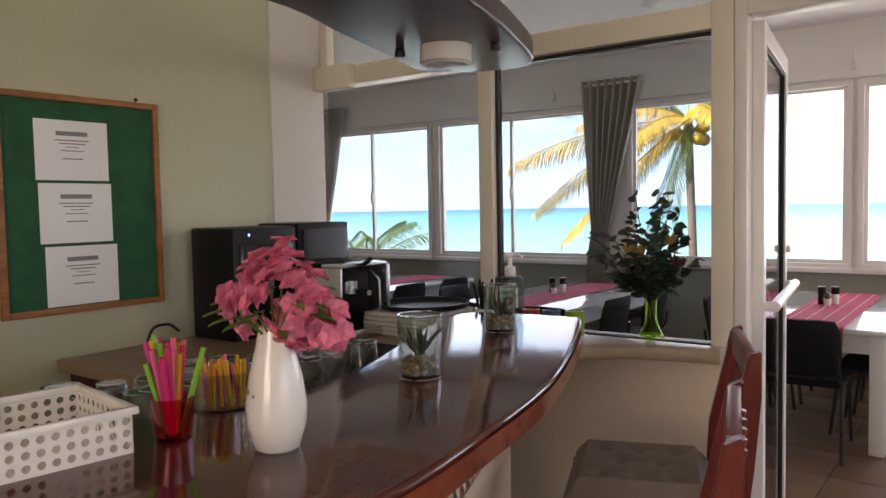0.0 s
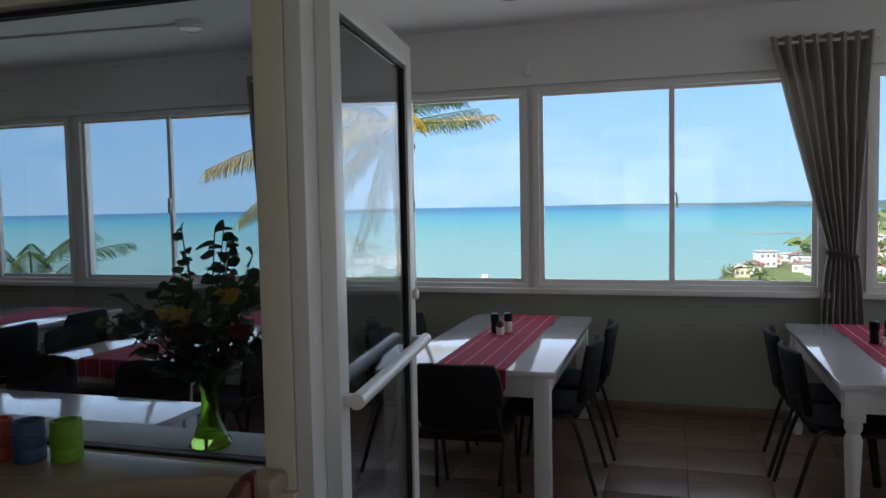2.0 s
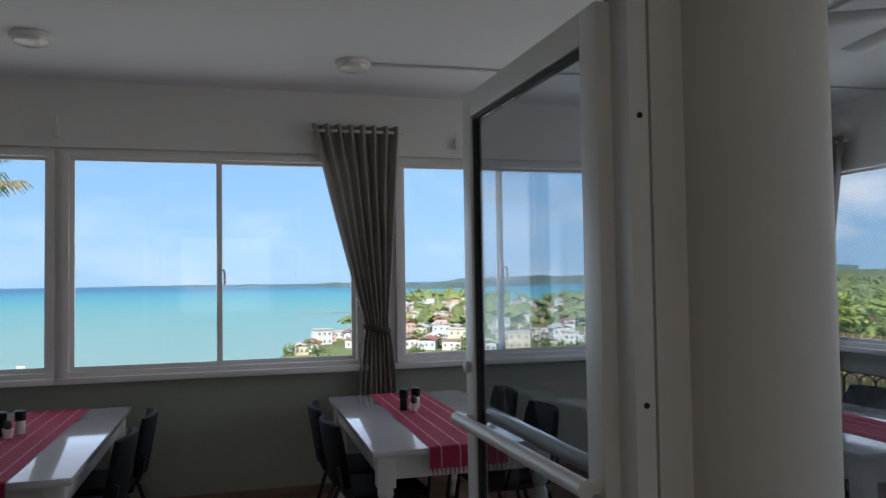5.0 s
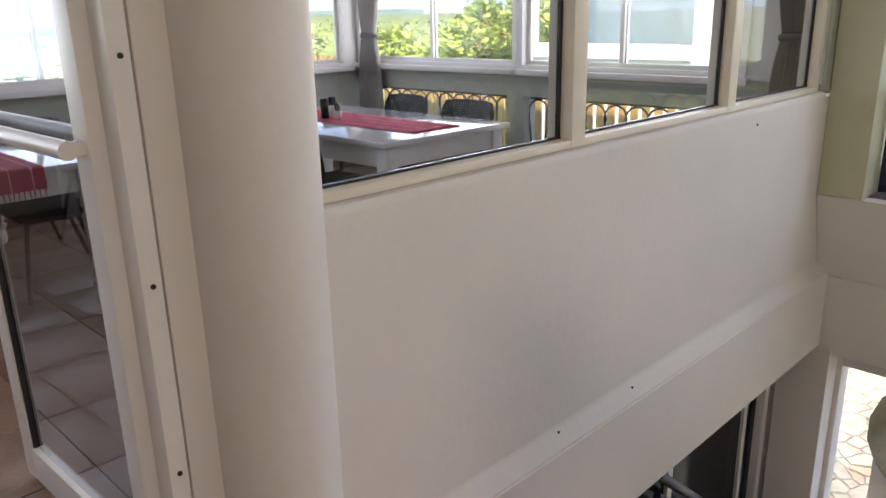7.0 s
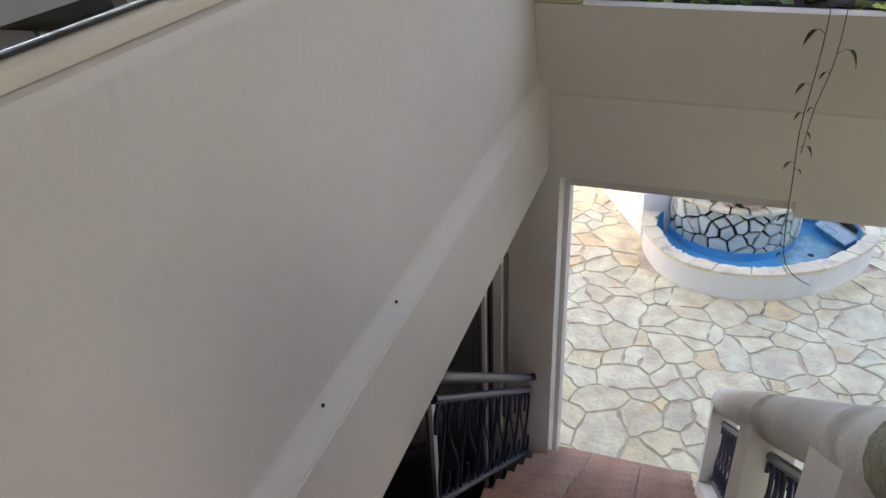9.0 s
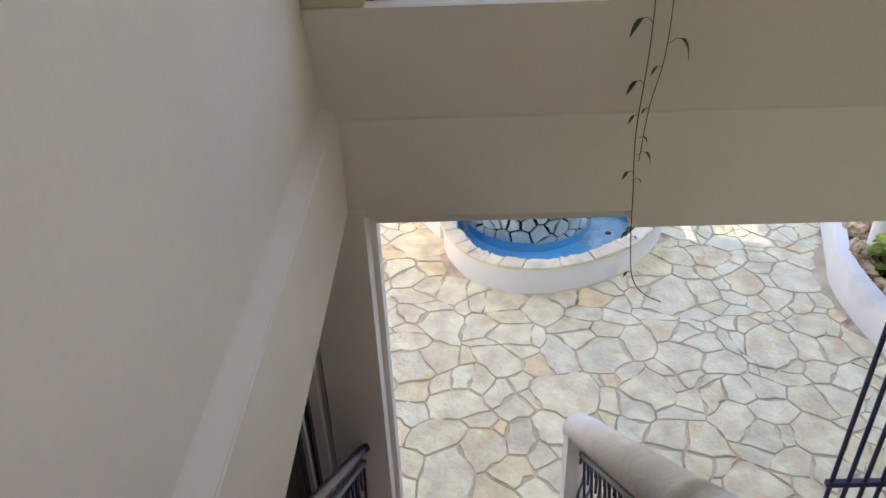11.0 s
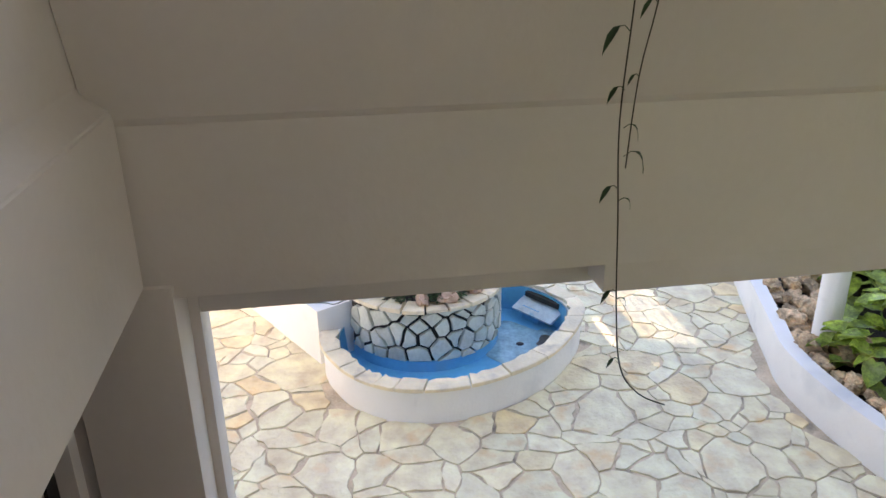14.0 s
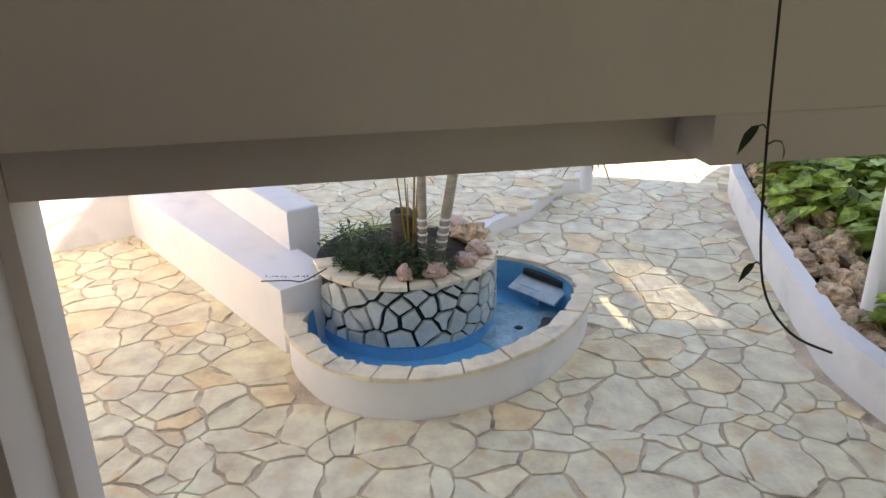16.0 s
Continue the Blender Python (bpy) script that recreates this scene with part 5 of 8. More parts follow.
def dining_table(x0, x1, y0, y1, turned):
    t = thing("dining_table", "white lacquered dining table with turned legs" if turned else "white lacquered dining table with square legs", "table", ((x0 + x1) / 2, (y0 + y1) / 2, 0), group="dining tables")
    hx, hy = (x1 - x0) / 2, (y1 - y0) / 2
    part("tabletop", boxes((-hx, hx, -hy, hy, 0.715, 0.75), bevel=0.008), LACQUER, t)
    part("apron", boxes((-hx + 0.09, hx - 0.09, -hy + 0.05, -hy + 0.075, 0.60, 0.714), (-hx + 0.09, hx - 0.09, hy - 0.075, hy - 0.05, 0.60, 0.714), (-hx + 0.05, -hx + 0.075, -hy + 0.09, hy - 0.09, 0.60, 0.714), (hx - 0.075, hx - 0.05, -hy + 0.09, hy - 0.09, 0.60, 0.714)), TABLEWOOD, t)
    for sx in (-1, 1):
        for sy in (-1, 1):
            cx, cy = sx * (hx - 0.075), sy * (hy - 0.075)
            bm = bmesh.new()
            if turned:
                box(bm, cx - 0.045, cx + 0.045, cy - 0.045, cy + 0.045, 0.56, 0.714, bevel=0.005)
                lathe(bm, [(0.024, 0.0), (0.030, 0.01), (0.034, 0.06), (0.026, 0.09), (0.040, 0.11), (0.040, 0.13), (0.028, 0.14), (0.034, 0.30), (0.041, 0.47), (0.028, 0.50), (0.040, 0.52), (0.040, 0.545), (0.030, 0.559)], (cx, cy, 0), 20)
            else:
                box(bm, cx - 0.042, cx + 0.042, cy - 0.042, cy + 0.042, 0.0, 0.714, bevel=0.005)
            part("leg", bm, TABLEWOOD, t)
    return t


TABLES = [(-0.53, 0.37, 5.17, 7.10, False), (1.68, 2.64, 5.22, 7.02, True), (3.78, 4.79, 4.44, 6.32, False), (-2.67, -1.66, 4.95, 6.95, False), (-4.70, -3.70, 5.00, 6.90, False), (-3.0, -1.04, 3.46, 4.26, False)]
for tb in TABLES:
    dining_table(*tb)


def runner(x0, x1, y0, y1, hang):
    """A striped cloth along the table, its fringed end over the edge."""
    t = thing("table_runner", "crimson woven table runner with pale stripes and a fringe", "cloth", group="table runners")
    c, w = (x0 + x1) / 2, 0.40
    bm = bmesh.new()
    cols, rows = 12, 40
    ya, yb = y0 - 0.012, y1 - 0.02
    if not hang:
        ya = y0 + 0.14
    line = [(ya + (yb - ya) * k / rows, 0.7545 + 0.002 * (k % 3 == 0)) for k in range(rows + 1)] if not hang else [(ya, 0.752 - hang), (ya, 0.752 - hang * 0.5), (ya + 0.001, 0.748)] + [(ya + 0.012 + (yb - ya - 0.012) * k / rows, 0.7545 + 0.002 * (k % 3 == 0)) for k in range(rows + 1)]
    g = []
    for j, (y, z) in enumerate(line):
        row = []
        for i in range(cols + 1):
            s = i / cols - 0.5
            wob = 0.012 * noise.noise((s * 6, 1, c)) if j < 2 and hang else 0
            row.append(bm.verts.new((c + s * w + 0.004 * noise.noise((y * 4, s, c)), y + wob - (0.006 if j < 2 and hang else 0), z)))
        g.append(row)
    for a, b in zip(g, g[1:]):
        for i in range(cols):
            bm.faces.new((a[i], a[i + 1], b[i + 1], b[i]))
    ob = part("cloth", bm, RED, t)
    for s in (-0.36, -0.12, 0.12, 0.36):
        bm = bmesh.new()
        x = c + s * w
        pts = [(x, y, z + 0.004) if k > 2 or not hang else (x, y - 0.010, z) for k, (y, z) in enumerate(line)]
        for p, q in zip(pts, pts[1:]):
            v = [bm.verts.new((p[0] - 0.003, p[1], p[2])), bm.verts.new((p[0] + 0.003, p[1], p[2])), bm.verts.new((q[0] + 0.003, q[1], q[2])), bm.verts.new((q[0] - 0.003, q[1], q[2]))]
            bm.faces.new(v)
        part("stripe", bm, PINKLINE, t)
    bm = bmesh.new()
    for k in range(18):
        x = c - w / 2 + w * (k + 0.5) / 18
        tube(bm, [(x, ya - 0.006, 0.755 - hang), (x + rnd.uniform(-0.006, 0.006), ya - 0.008, 0.755 - hang - 0.04)] if hang else [(x, ya, 0.757), (x + rnd.uniform(-0.006, 0.006), ya - 0.04, 0.755)], 0.004, 5, 0.002)
    part("fringe", bm, RED, t)


for tb in TABLES[:5]:
    runner(tb[0], tb[1], tb[2], tb[3], 0.0 if tb[0] > 3 else 0.10)


def chair_master():
    c = thing("dining_chair", "black upholstered stacking chair with bent tube legs", "chair", group="dining chairs")
    bm = boxes((-0.225, 0.225, -0.21, 0.22, 0.425, 0.475), bevel=0.022)
    part("seat", bm, BLACKCLOTH, c)
    bm = bmesh.new()
    b = bmesh.new()
    bmesh.ops.create_cube(b, size=1.0)
    bmesh.ops.transform(b, matrix=Matrix.Translation((0, -0.25, 0.665)) @ pose(0, 0, 0, 10, 0, 0) @ Matrix.Diagonal((0.45, 0.035, 0.34, 1)), verts=b.verts)
    bmesh.ops.subdivide_edges(b, edges=b.edges[:], cuts=4, use_grid_fill=True)
    for v in b.verts:
        v.co.y += -0.05 * (1 - (v.co.x / 0.225) ** 2) + 0.02
        k = max(0, abs(v.co.z - 0.665) - 0.08) / 0.09
        v.co.x *= 1 - 0.13 * k * k
    bmesh.ops.smooth_vert(b, verts=b.verts[:], factor=0.5, use_axis_x=True, use_axis_y=True, use_axis_z=True)
    put(bm, b)
    part("backrest", bm, BLACKCLOTH, c)
    for sx in (-1, 1):
        bm = bmesh.new()
        tube(bm, smooth_loop([(sx * 0.235, 0.24, 0.012), (sx * 0.225, 0.19, 0.40), (sx * 0.222, 0.14, 0.43), (sx * 0.222, -0.05, 0.425)], 4, False), 0.012, 8)
        part("leg", bm, BLACKMETAL, c)
        bm = bmesh.new()
        tube(bm, smooth_loop([(sx * 0.235, -0.30, 0.012), (sx * 0.225, -0.18, 0.41), (sx * 0.222, -0.10, 0.43), (sx * 0.222, 0.0, 0.425)], 4, False), 0.012, 8)
        part("leg", bm, BLACKMETAL, c)
        bm = bmesh.new()
        tube(bm, smooth_loop([(sx * 0.222, -0.16, 0.44), (sx * 0.215, -0.235, 0.50), (sx * 0.205, -0.262, 0.62)], 4, False), 0.011, 8)
        part("back_support", bm, BLACKMETAL, c)
    return c


chair = chair_master()
chair.matrix_basis = pose(-0.09, 5.17, 0, 0, 0, 3)
SEATS = [(0.25, 5.72, 88), (0.29, 6.30, 92), (-0.55, 5.75, -90), (-0.55, 6.40, -88), (1.80, 5.72, -87), (1.78, 6.22, -93), (2.52, 5.75, 90), (2.54, 6.45, 90), (3.84, 5.0, -90), (3.84, 5.7, -90), (4.73, 4.95, 94), (4.75, 5.6, 90), (-1.66, 5.4, 90), (-1.62, 6.1, 90), (-2.70, 5.5, -90), (-2.70, 6.2, -90), (-2.15, 7.0, 180), (-3.70, 5.5, 90), (-3.70, 6.2, 90), (-4.70, 5.6, -90), (-4.70, 6.3, -90), (-1.6, 4.36, 180), (-2.3, 4.36, 180)]
for x, y, r in SEATS:
    copy_thing(chair, pose(x, y, 0, 0, 0, r))


def condiments(x, y):
    for dx, dy, white in ((-0.04, 0.0, False), (0.045, 0.03, True)):
        s = thing("pepper_mill" if not white else "salt_shaker", "small shaker with a black cap on the table runner", "shaker", (x + dx, y + dy, 0.759), group="table shakers")
        bm = bmesh.new()
        lathe(bm, [(0.024, 0), (0.026, 0.004), (0.025, 0.07), (0.022, 0.075)], seg=16)
        part("body", bm, CERAMIC if white else BLACKPLASTIC, s)
        bm = bmesh.new()
        lathe(bm, [(0.027, 0.075), (0.029, 0.08), (0.028, 0.125), (0.02, 0.13)], seg=16)
        part("cap", bm, BLACKPLASTIC, s)
    p = thing("cactus_pot", "tiny cactus in a white pot on the table", "plant pot", (x + 0.01, y - 0.07, 0.759), group="table cacti")
    bm = bmesh.new()
    lathe(bm, [(0.022, 0), (0.028, 0.05), (0.024, 0.05), (0.022, 0.045)], seg=16)
    part("pot", bm, CERAMIC, p)
    bm = bmesh.new()
    lathe(bm, [(0.012, 0.045), (0.02, 0.06), (0.02, 0.08), (0.008, 0.095)], seg=12)
    part("cactus", bm, LEAF, p)


for tb in TABLES[:5]:
    condiments((tb[0] + tb[1]) / 2 - 0.06, tb[2] + 1.05)


def curtain(x, y, ztop, zbot, half, lean, alongy=False):
    """A pleated drape gathered by a tie at mid height."""
    c = thing("curtain", "taupe curtain gathered with a dark tie beside the window", "curtain", group="curtains")
    bm = bmesh.new()
    nx, nz, zk = 90, 44, 1.21
    g = []
    for j in range(nz + 1):
        z = ztop + (zbot - ztop) * j / nz
        if z > zk:
            k = (z - zk) / (ztop - zk)
            w = 0.085 + (half - 0.085) * (k ** 0.95)
            cx = x + lean * (1 - k) ** 1.1
        else:
            k = (zk - z) / (zk - zbot)
            w = 0.085 + 0.08 * math.sqrt(max(k, 0))
            cx = x + lean
        row = []
        for i in range(nx + 1):
            s = i / nx * 2 - 1
            ph = s * 7.5 * math.pi + 0.5 * noise.noise((s * 3, z * 0.8, x))
            amp = 0.045 * (0.55 + 0.45 * min(1, w / half))
            a, b = cx + s * w + 0.006 * noise.noise((s * 5, z * 2, x)), y - 0.07 + amp * math.cos(ph) * (0.5 + 0.5 * min(1, abs(z - zk) * 4 + 0.35))
            row.append(bm.verts.new((a, b, z) if not alongy else (b, a, z)))
        g.append(row)
    for r0, r1 in zip(g, g[1:]):
        for i in range(nx):
            bm.faces.new((r0[i], r0[i + 1], r1[i + 1], r1[i]))
    part("drape", bm, CURTAIN, c)
    bm = bmesh.new()
    lathe(bm, [(0.070, -0.02), (0.080, -0.012), (0.080, 0.012), (0.070, 0.02)], seg=24)
    m = Matrix.Translation((x + lean, y - 0.07, zk) if not alongy else (y - 0.07, x + lean, zk)) @ pose(0, 0, 0, 0, 12, 0) @ Matrix.Diagonal((1.35, 0.9, 1, 1) if not alongy else (0.9, 1.35, 1, 1))
    turn(bm, m)
    part("tie", bm, STRAP, c, "dark curtain tie")
    bm = bmesh.new()
    a, b = x - half - 0.03, x + half + 0.03
    tube(bm, [(a, y - 0.07, ztop - 0.045), (b, y - 0.07, ztop - 0.045)] if not alongy else [(y - 0.07, a, ztop - 0.045), (y - 0.07, b, ztop - 0.045)], 0.012, 8)
    part("rod", bm, FRAME_W, c, "short white curtain rod")
    return c


curtain(1.925, Y_WIN - 0.01, 2.73, 0.40, 0.33, 0.14)
curtain(-2.24, Y_WIN - 0.01, 2.74, 0.40, 0.32, -0.13)
curtain(-6.14, Y_WIN - 0.01, 2.79, 0.40, 0.33, -0.12)
curtain(6.96, X_EAST - 0.01, 2.70, 0.40, 0.28, 0.06, True)
curtain(3.24, X_EAST - 0.01, 2.70, 0.40, 0.28, -0.05, True)

for x in (-4.45, -2.9, -0.13, 2.72, 4.0):
    bm = boxes((x - 0.018, x + 0.018, Y_WIN - 0.05, Y_WIN - 0.016, 2.585, 2.66), bevel=0.005)
    tube(bm, [(x, Y_WIN - 0.03, 2.65), (x, Y_WIN - 0.035, 2.72)], 0.008, 6)
    single("rod_bracket", bm, FRAME_W, "small white curtain rod bracket above the window", "bracket", "rod brackets")
bm = boxes((X_EAST - 0.05, X_EAST - 0.001, 5.955, 5.99, 2.57, 2.65), bevel=0.005)
single("rod_bracket", bm, FRAME_W, "small white bracket above the east window", "bracket", "rod brackets")

for x, y in ((-0.06, 6.28), (1.79, 6.44), (-2.47, 6.30), (-4.37, 6.15)):
    lamp = thing("ceiling_light", "round white flush ceiling light, unlit", "light", (x, y, CEIL_Z), group="ceiling lights")
    bm = bmesh.new()
    lathe(bm, [(0.112, 0), (0.115, -0.012), (0.110, -0.028), (0.10, -0.032)], seg=32)
    part("base", bm, FRAME_W, lamp)
    bm = bmesh.new()
    lathe(bm, [(0.098, -0.030), (0.092, -0.05), (0.06, -0.062), (0.0, -0.066)], seg=32)
    part("diffuser", bm, CERAMIC, lamp)
for a, b in (((-4.25, 6.17), (-2.6, 6.28)), ((1.91, 6.44), (5.9, 6.30)), ((4.12, 4.6), (4.12, 6.35))):
    bm = bmesh.new()
    tube(bm, [(*a, CEIL_Z - 0.011), (*b, CEIL_Z - 0.011)], 0.010, 8)
    single("conduit", bm, FRAME_W, "thin white cable conduit along the ceiling", "conduit")


def ceiling_fan(at, rz, lamp):
    f = thing("ceiling_fan", "white ceiling fan with a glass bowl light" if lamp else "white ceiling fan at rest", "fan", at, rz)
    bm = bmesh.new()
    lathe(bm, [(0.012, 0.0), (0.012, -0.14), (0.06, -0.16), (0.09, -0.19), (0.095, -0.25), (0.06, -0.28), (0.02, -0.285)], seg=28)
    lathe(bm, [(0.06, 0.0), (0.055, -0.03), (0.02, -0.05)], seg=20)
    part("motor", bm, material("fan_housing", (0.30, 0.27, 0.22), 0.35, vary=0.1), f, "bronze motor housing")
    for k in range(5):
        bm = boxes((0.16, 0.60, -0.065, 0.065, -0.004, 0.004), bevel=0.003)
        turn(bm, pose(0, 0, 0, 0, 0, 72 * k) @ pose(0, 0, -0.245, 10, 0, 0))
        part("blade", bm, FRAME_W, f)
        bm = boxes((0.08, 0.19, -0.02, 0.02, -0.005, 0.003), bevel=0.002)
        turn(bm, pose(0, 0, 0, 0, 0, 72 * k) @ pose(0, 0, -0.250, 8, 0, 0))
        part("blade_arm", bm, BLACKMETAL, f)
    if lamp:
        bm = bmesh.new()
        lathe(bm, [(0.13, -0.285), (0.14, -0.295), (0.125, -0.34), (0.08, -0.375), (0.0, -0.39)], seg=28)
        part("bowl", bm, CERAMIC, f, "frosted glass bowl")
        for s in (-1, 1):
            bm = bmesh.new()
            tube(bm, [(0.16 * s, 0.02, -0.26), (0.16 * s, 0.02, -0.42)], 0.002, 5)
            part("pull_chain", bm, FRAME_W, f)
    return f


ceiling_fan((4.12, 4.25, CEIL_Z), 10, True)
ceiling_fan((-0.62, 4.35, CEIL_Z), 50, False)
bm = bmesh.new()
bmesh.ops.create_uvsphere(bm, u_segments=20, v_segments=14, radius=0.058, matrix=Matrix.Translation((X_EAST - 0.055, 5.235, 2.72)))
single("globe_lamp", bm, CERAMIC, "small white globe lamp on the east wall", "lamp")

# flowers in a green glass vase on the inner ledge
fv = thing("flower_vase", "green glass vase of dark eucalyptus with yellow roses", "vase", (-0.30, 3.20, 0.946))
bm = bmesh.new()
lathe(bm, [(0.055, 0.0), (0.06, 0.006), (0.048, 0.03), (0.026, 0.08), (0.022, 0.15), (0.027, 0.185), (0.022, 0.185), (0.017, 0.15), (0.022, 0.08), (0.042, 0.03), (0.0, 0.012)], seg=28)
part("glass", bm, GREENGLASS, fv)
r6 = random.Random(3)
bm, sb = bmesh.new(), bmesh.new()
for k in range(34):
    a, top = r6.uniform(0, math.tau), r6.uniform(0.28, 0.64)
    sp = (0.05 + 0.16 * r6.random()) * (1.25 - 0.8 * abs(top - 0.38) / 0.3)
    tip = Vector((sp * math.cos(a), sp * math.sin(a), top))
    tube(sb, [(0, 0, 0.15), tuple(tip * 0.6 + Vector((0, 0, 0.07))), tuple(tip)], 0.002, 4)
    for q in range(11):
        t = 0.35 + 0.65 * q / 10
        p = tip * t + Vector((0, 0, 0.12 * (1 - t)))
        b = a + r6.uniform(-2, 2)
        leaf_blade(bm, p, (math.cos(b), math.sin(b), r6.uniform(-0.3, 0.7)), (r6.uniform(-1, 1), r6.uniform(-1, 1), 0.6), r6.uniform(0.035, 0.055), r6.uniform(0.03, 0.045), 0.2, True)
part("leaves", bm, LEAF, fv)
part("stems", sb, LEAF, fv)


def rose(parent, at, r, mat, name="rose"):
    bm = bmesh.new()
    for ring, (cnt, rad) in enumerate(((3, 0.35), (5, 0.65), (7, 1.0))):
        for k in range(cnt):
            a = k * math.tau / cnt + ring
            leaf_blade(bm, Vector(at) + Vector((rad * r * 0.3 * math.cos(a), rad * r * 0.3 * math.sin(a), -r * 0.4)), (0.5 * rad * math.cos(a), 0.5 * rad * math.sin(a), 1), (math.cos(a), math.sin(a), 0), r * 1.3, r * 1.1, -0.15, True)
    part(name, bm, mat, parent)


YELLOW = material("yellow_petal", (0.75, 0.48, 0.10), 0.6, vary=0.2, grain=30, translucent=0.2)
rose(fv, (-0.03, -0.10, 0.37), 0.045, YELLOW)
rose(fv, (0.08, -0.02, 0.42), 0.035, YELLOW)
rose(fv, (0.13, -0.04, 0.33), 0.03, material("dark_red_petal", (0.20, 0.02, 0.03), 0.6, vary=0.2))

# ---------------------------------------------------------------- bar
BAR_Z = 1.155
front = smooth_loop([(0.16, -0.2), (0.235, 0.35), (0.240, 0.88), (0.195, 1.20), (0.125, 1.53), (0.010, 1.86), (-0.120, 2.18), (-0.205, 2.36)], 6, False)
back = smooth_loop([(-0.62, 2.30), (-0.60, 2.14), (-0.43, 1.72), (-0.30, 1.38), (-0.29, 1.08), (-0.40, 0.80), (-0.56, 0.45), (-0.62, -0.2)], 6, False)
outline = [(v.x, v.y) for v in front] + [(-0.235, 2.40), (-0.40, 2.385), (-0.57, 2.35)] + [(v.x, v.y) for v in back]
bar = thing("bar_counter", "curved bar counter with a polished dark mahogany top", "bar counter")
part("countertop", prism(bmesh.new(), outline, BAR_Z - 0.05, BAR_Z, bevel=0.010), MAHOG, bar)
bm = bmesh.new()
line = [Vector((v.x + 0.004, v.y, 0)) for v in front]
for a, b in zip(line, line[1:]):
    bm.faces.new([bm.verts.new((a.x, a.y, BAR_Z - 0.052)), bm.verts.new((b.x, b.y, BAR_Z - 0.052)), bm.verts.new((b.x, b.y, BAR_Z - 0.012)), bm.verts.new((a.x, a.y, BAR_Z - 0.012))])
bmesh.ops.remove_doubles(bm, verts=bm.verts[:], dist=0.0005)
part("edge_band", bm, MAHOG_EDGE, bar, "reddish mahogany edge")
inset = [(v.x - 0.28, v.y - 0.02) for v in front[:-6]] + [(-0.44, 2.30)]
poly = inset + [(v.x + 0.03, v.y - 0.02) for v in back]
part("front_panel", prism(bmesh.new(), poly, 0.0, BAR_Z - 0.051), BEIGE, bar, "peach-beige panel under the counter")
bm = bmesh.new()
for a, b in zip(inset, inset[1:]):
    nrm = Vector((b[1] - a[1], a[0] - b[0], 0)).normalized() * 0.003
    bm.faces.new([bm.verts.new((p[0] + nrm.x, p[1] + nrm.y, z)) for p, z in ((a, 0.785), (b, 0.785), (b, 0.875), (a, 0.875))])
part("mosaic_band", bm, BOARDWOOD, bar, "brown band of diamond mosaic")
k = 0
for a, b in zip(inset, inset[1:]):
    a, b = Vector(a), Vector(b)
    d = (b - a)
    n2 = max(1, round(d.length / 0.045))
    for q in range(n2):
        c = a + d * ((q + 0.5) / n2)
        nrm = Vector((d.y, -d.x)).normalized()
        u = d.normalized() * 0.018
        bm = bmesh.new()
        o = c + nrm * 0.005
        vs = [bm.verts.new((o.x + u.x * sx, o.y + u.y * sx, 0.83 + 0.034 * sz)) for sx, sz in ((-1, 0), (0, -1), (1, 0), (0, 1))]
        bm.faces.new(vs)
        ext = bmesh.ops.extrude_face_region(bm, geom=bm.faces[:])
        for v in ext["geom"]:
            if isinstance(v, bmesh.types.BMVert):
                v.co += Vector((nrm.x, nrm.y, 0)) * 0.004
        part("mosaic_tile", bm, CERAMIC, bar)
        k += 1

# hanging shelf above the bar
pod = thing("hanging_canopy", "dark mahogany shelf hanging over the bar", "shelf")
po = smooth_loop([(-0.345, 2.30), (-0.20, 1.98), (-0.08, 1.58), (0.0, 1.15), (0.0, 0.5), (-0.40, 0.5), (-0.40, 1.25), (-0.50, 1.60), (-0.61, 1.95), (-0.665, 2.15), (-0.56, 2.29)], 5)
part("board", prism(bmesh.new(), [(v.x, v.y) for v in po], 1.965, 2.03, bevel=0.010), MAHOG_DULL, pod)
for x, y in ((-0.50, 1.84), (-0.255, 1.95), (-0.40, 1.1), (-0.05, 1.1)):
    bm = bmesh.new()
    lathe(bm, [(0.012, 1.94), (0.016, 1.948), (0.012, 1.965)], (x, y, 0), 12)
    tube(bm, [(x, y, 2.03), (x, y, CEIL_Z)], 0.005, 6)
    part("hanger", bm, BLACKMETAL, pod)
pl = thing("canopy_light", "round white surface light under the hanging shelf", "light", (-0.385, 1.90, 1.965))
bm = bmesh.new()
lathe(bm, [(0.072, 0.0), (0.072, -0.045), (0.068, -0.048)], seg=36)
part("body", bm, FRAME_W, pl)
bm = bmesh.new()
lathe(bm, [(0.062, -0.048), (0.058, -0.052), (0.0, -0.053)], seg=36)
part("diffuser", bm, CERAMIC, pl)
bm = bmesh.new()
tube(bm, [(-0.33, 1.90, 2.25), (-0.12, 2.02, 2.16)], 0.006, 6)
tube(bm, [(-0.255, 1.95, 2.25), (-0.255, 1.95, 2.12)], 0.004, 6)
single("glass_rack_rod", bm, CHROME, "thin steel rod above the hanging shelf", "rod")


RIMGLASS = pane_glass("glass_rim", (0.80, 0.84, 0.85), 0.03, 0.42, 1.5)
PEBBLE = island_tint(material("tan_pebbles", (0.38, 0.24, 0.12), 0.6, vary=0.2, grain=60), 0.5)


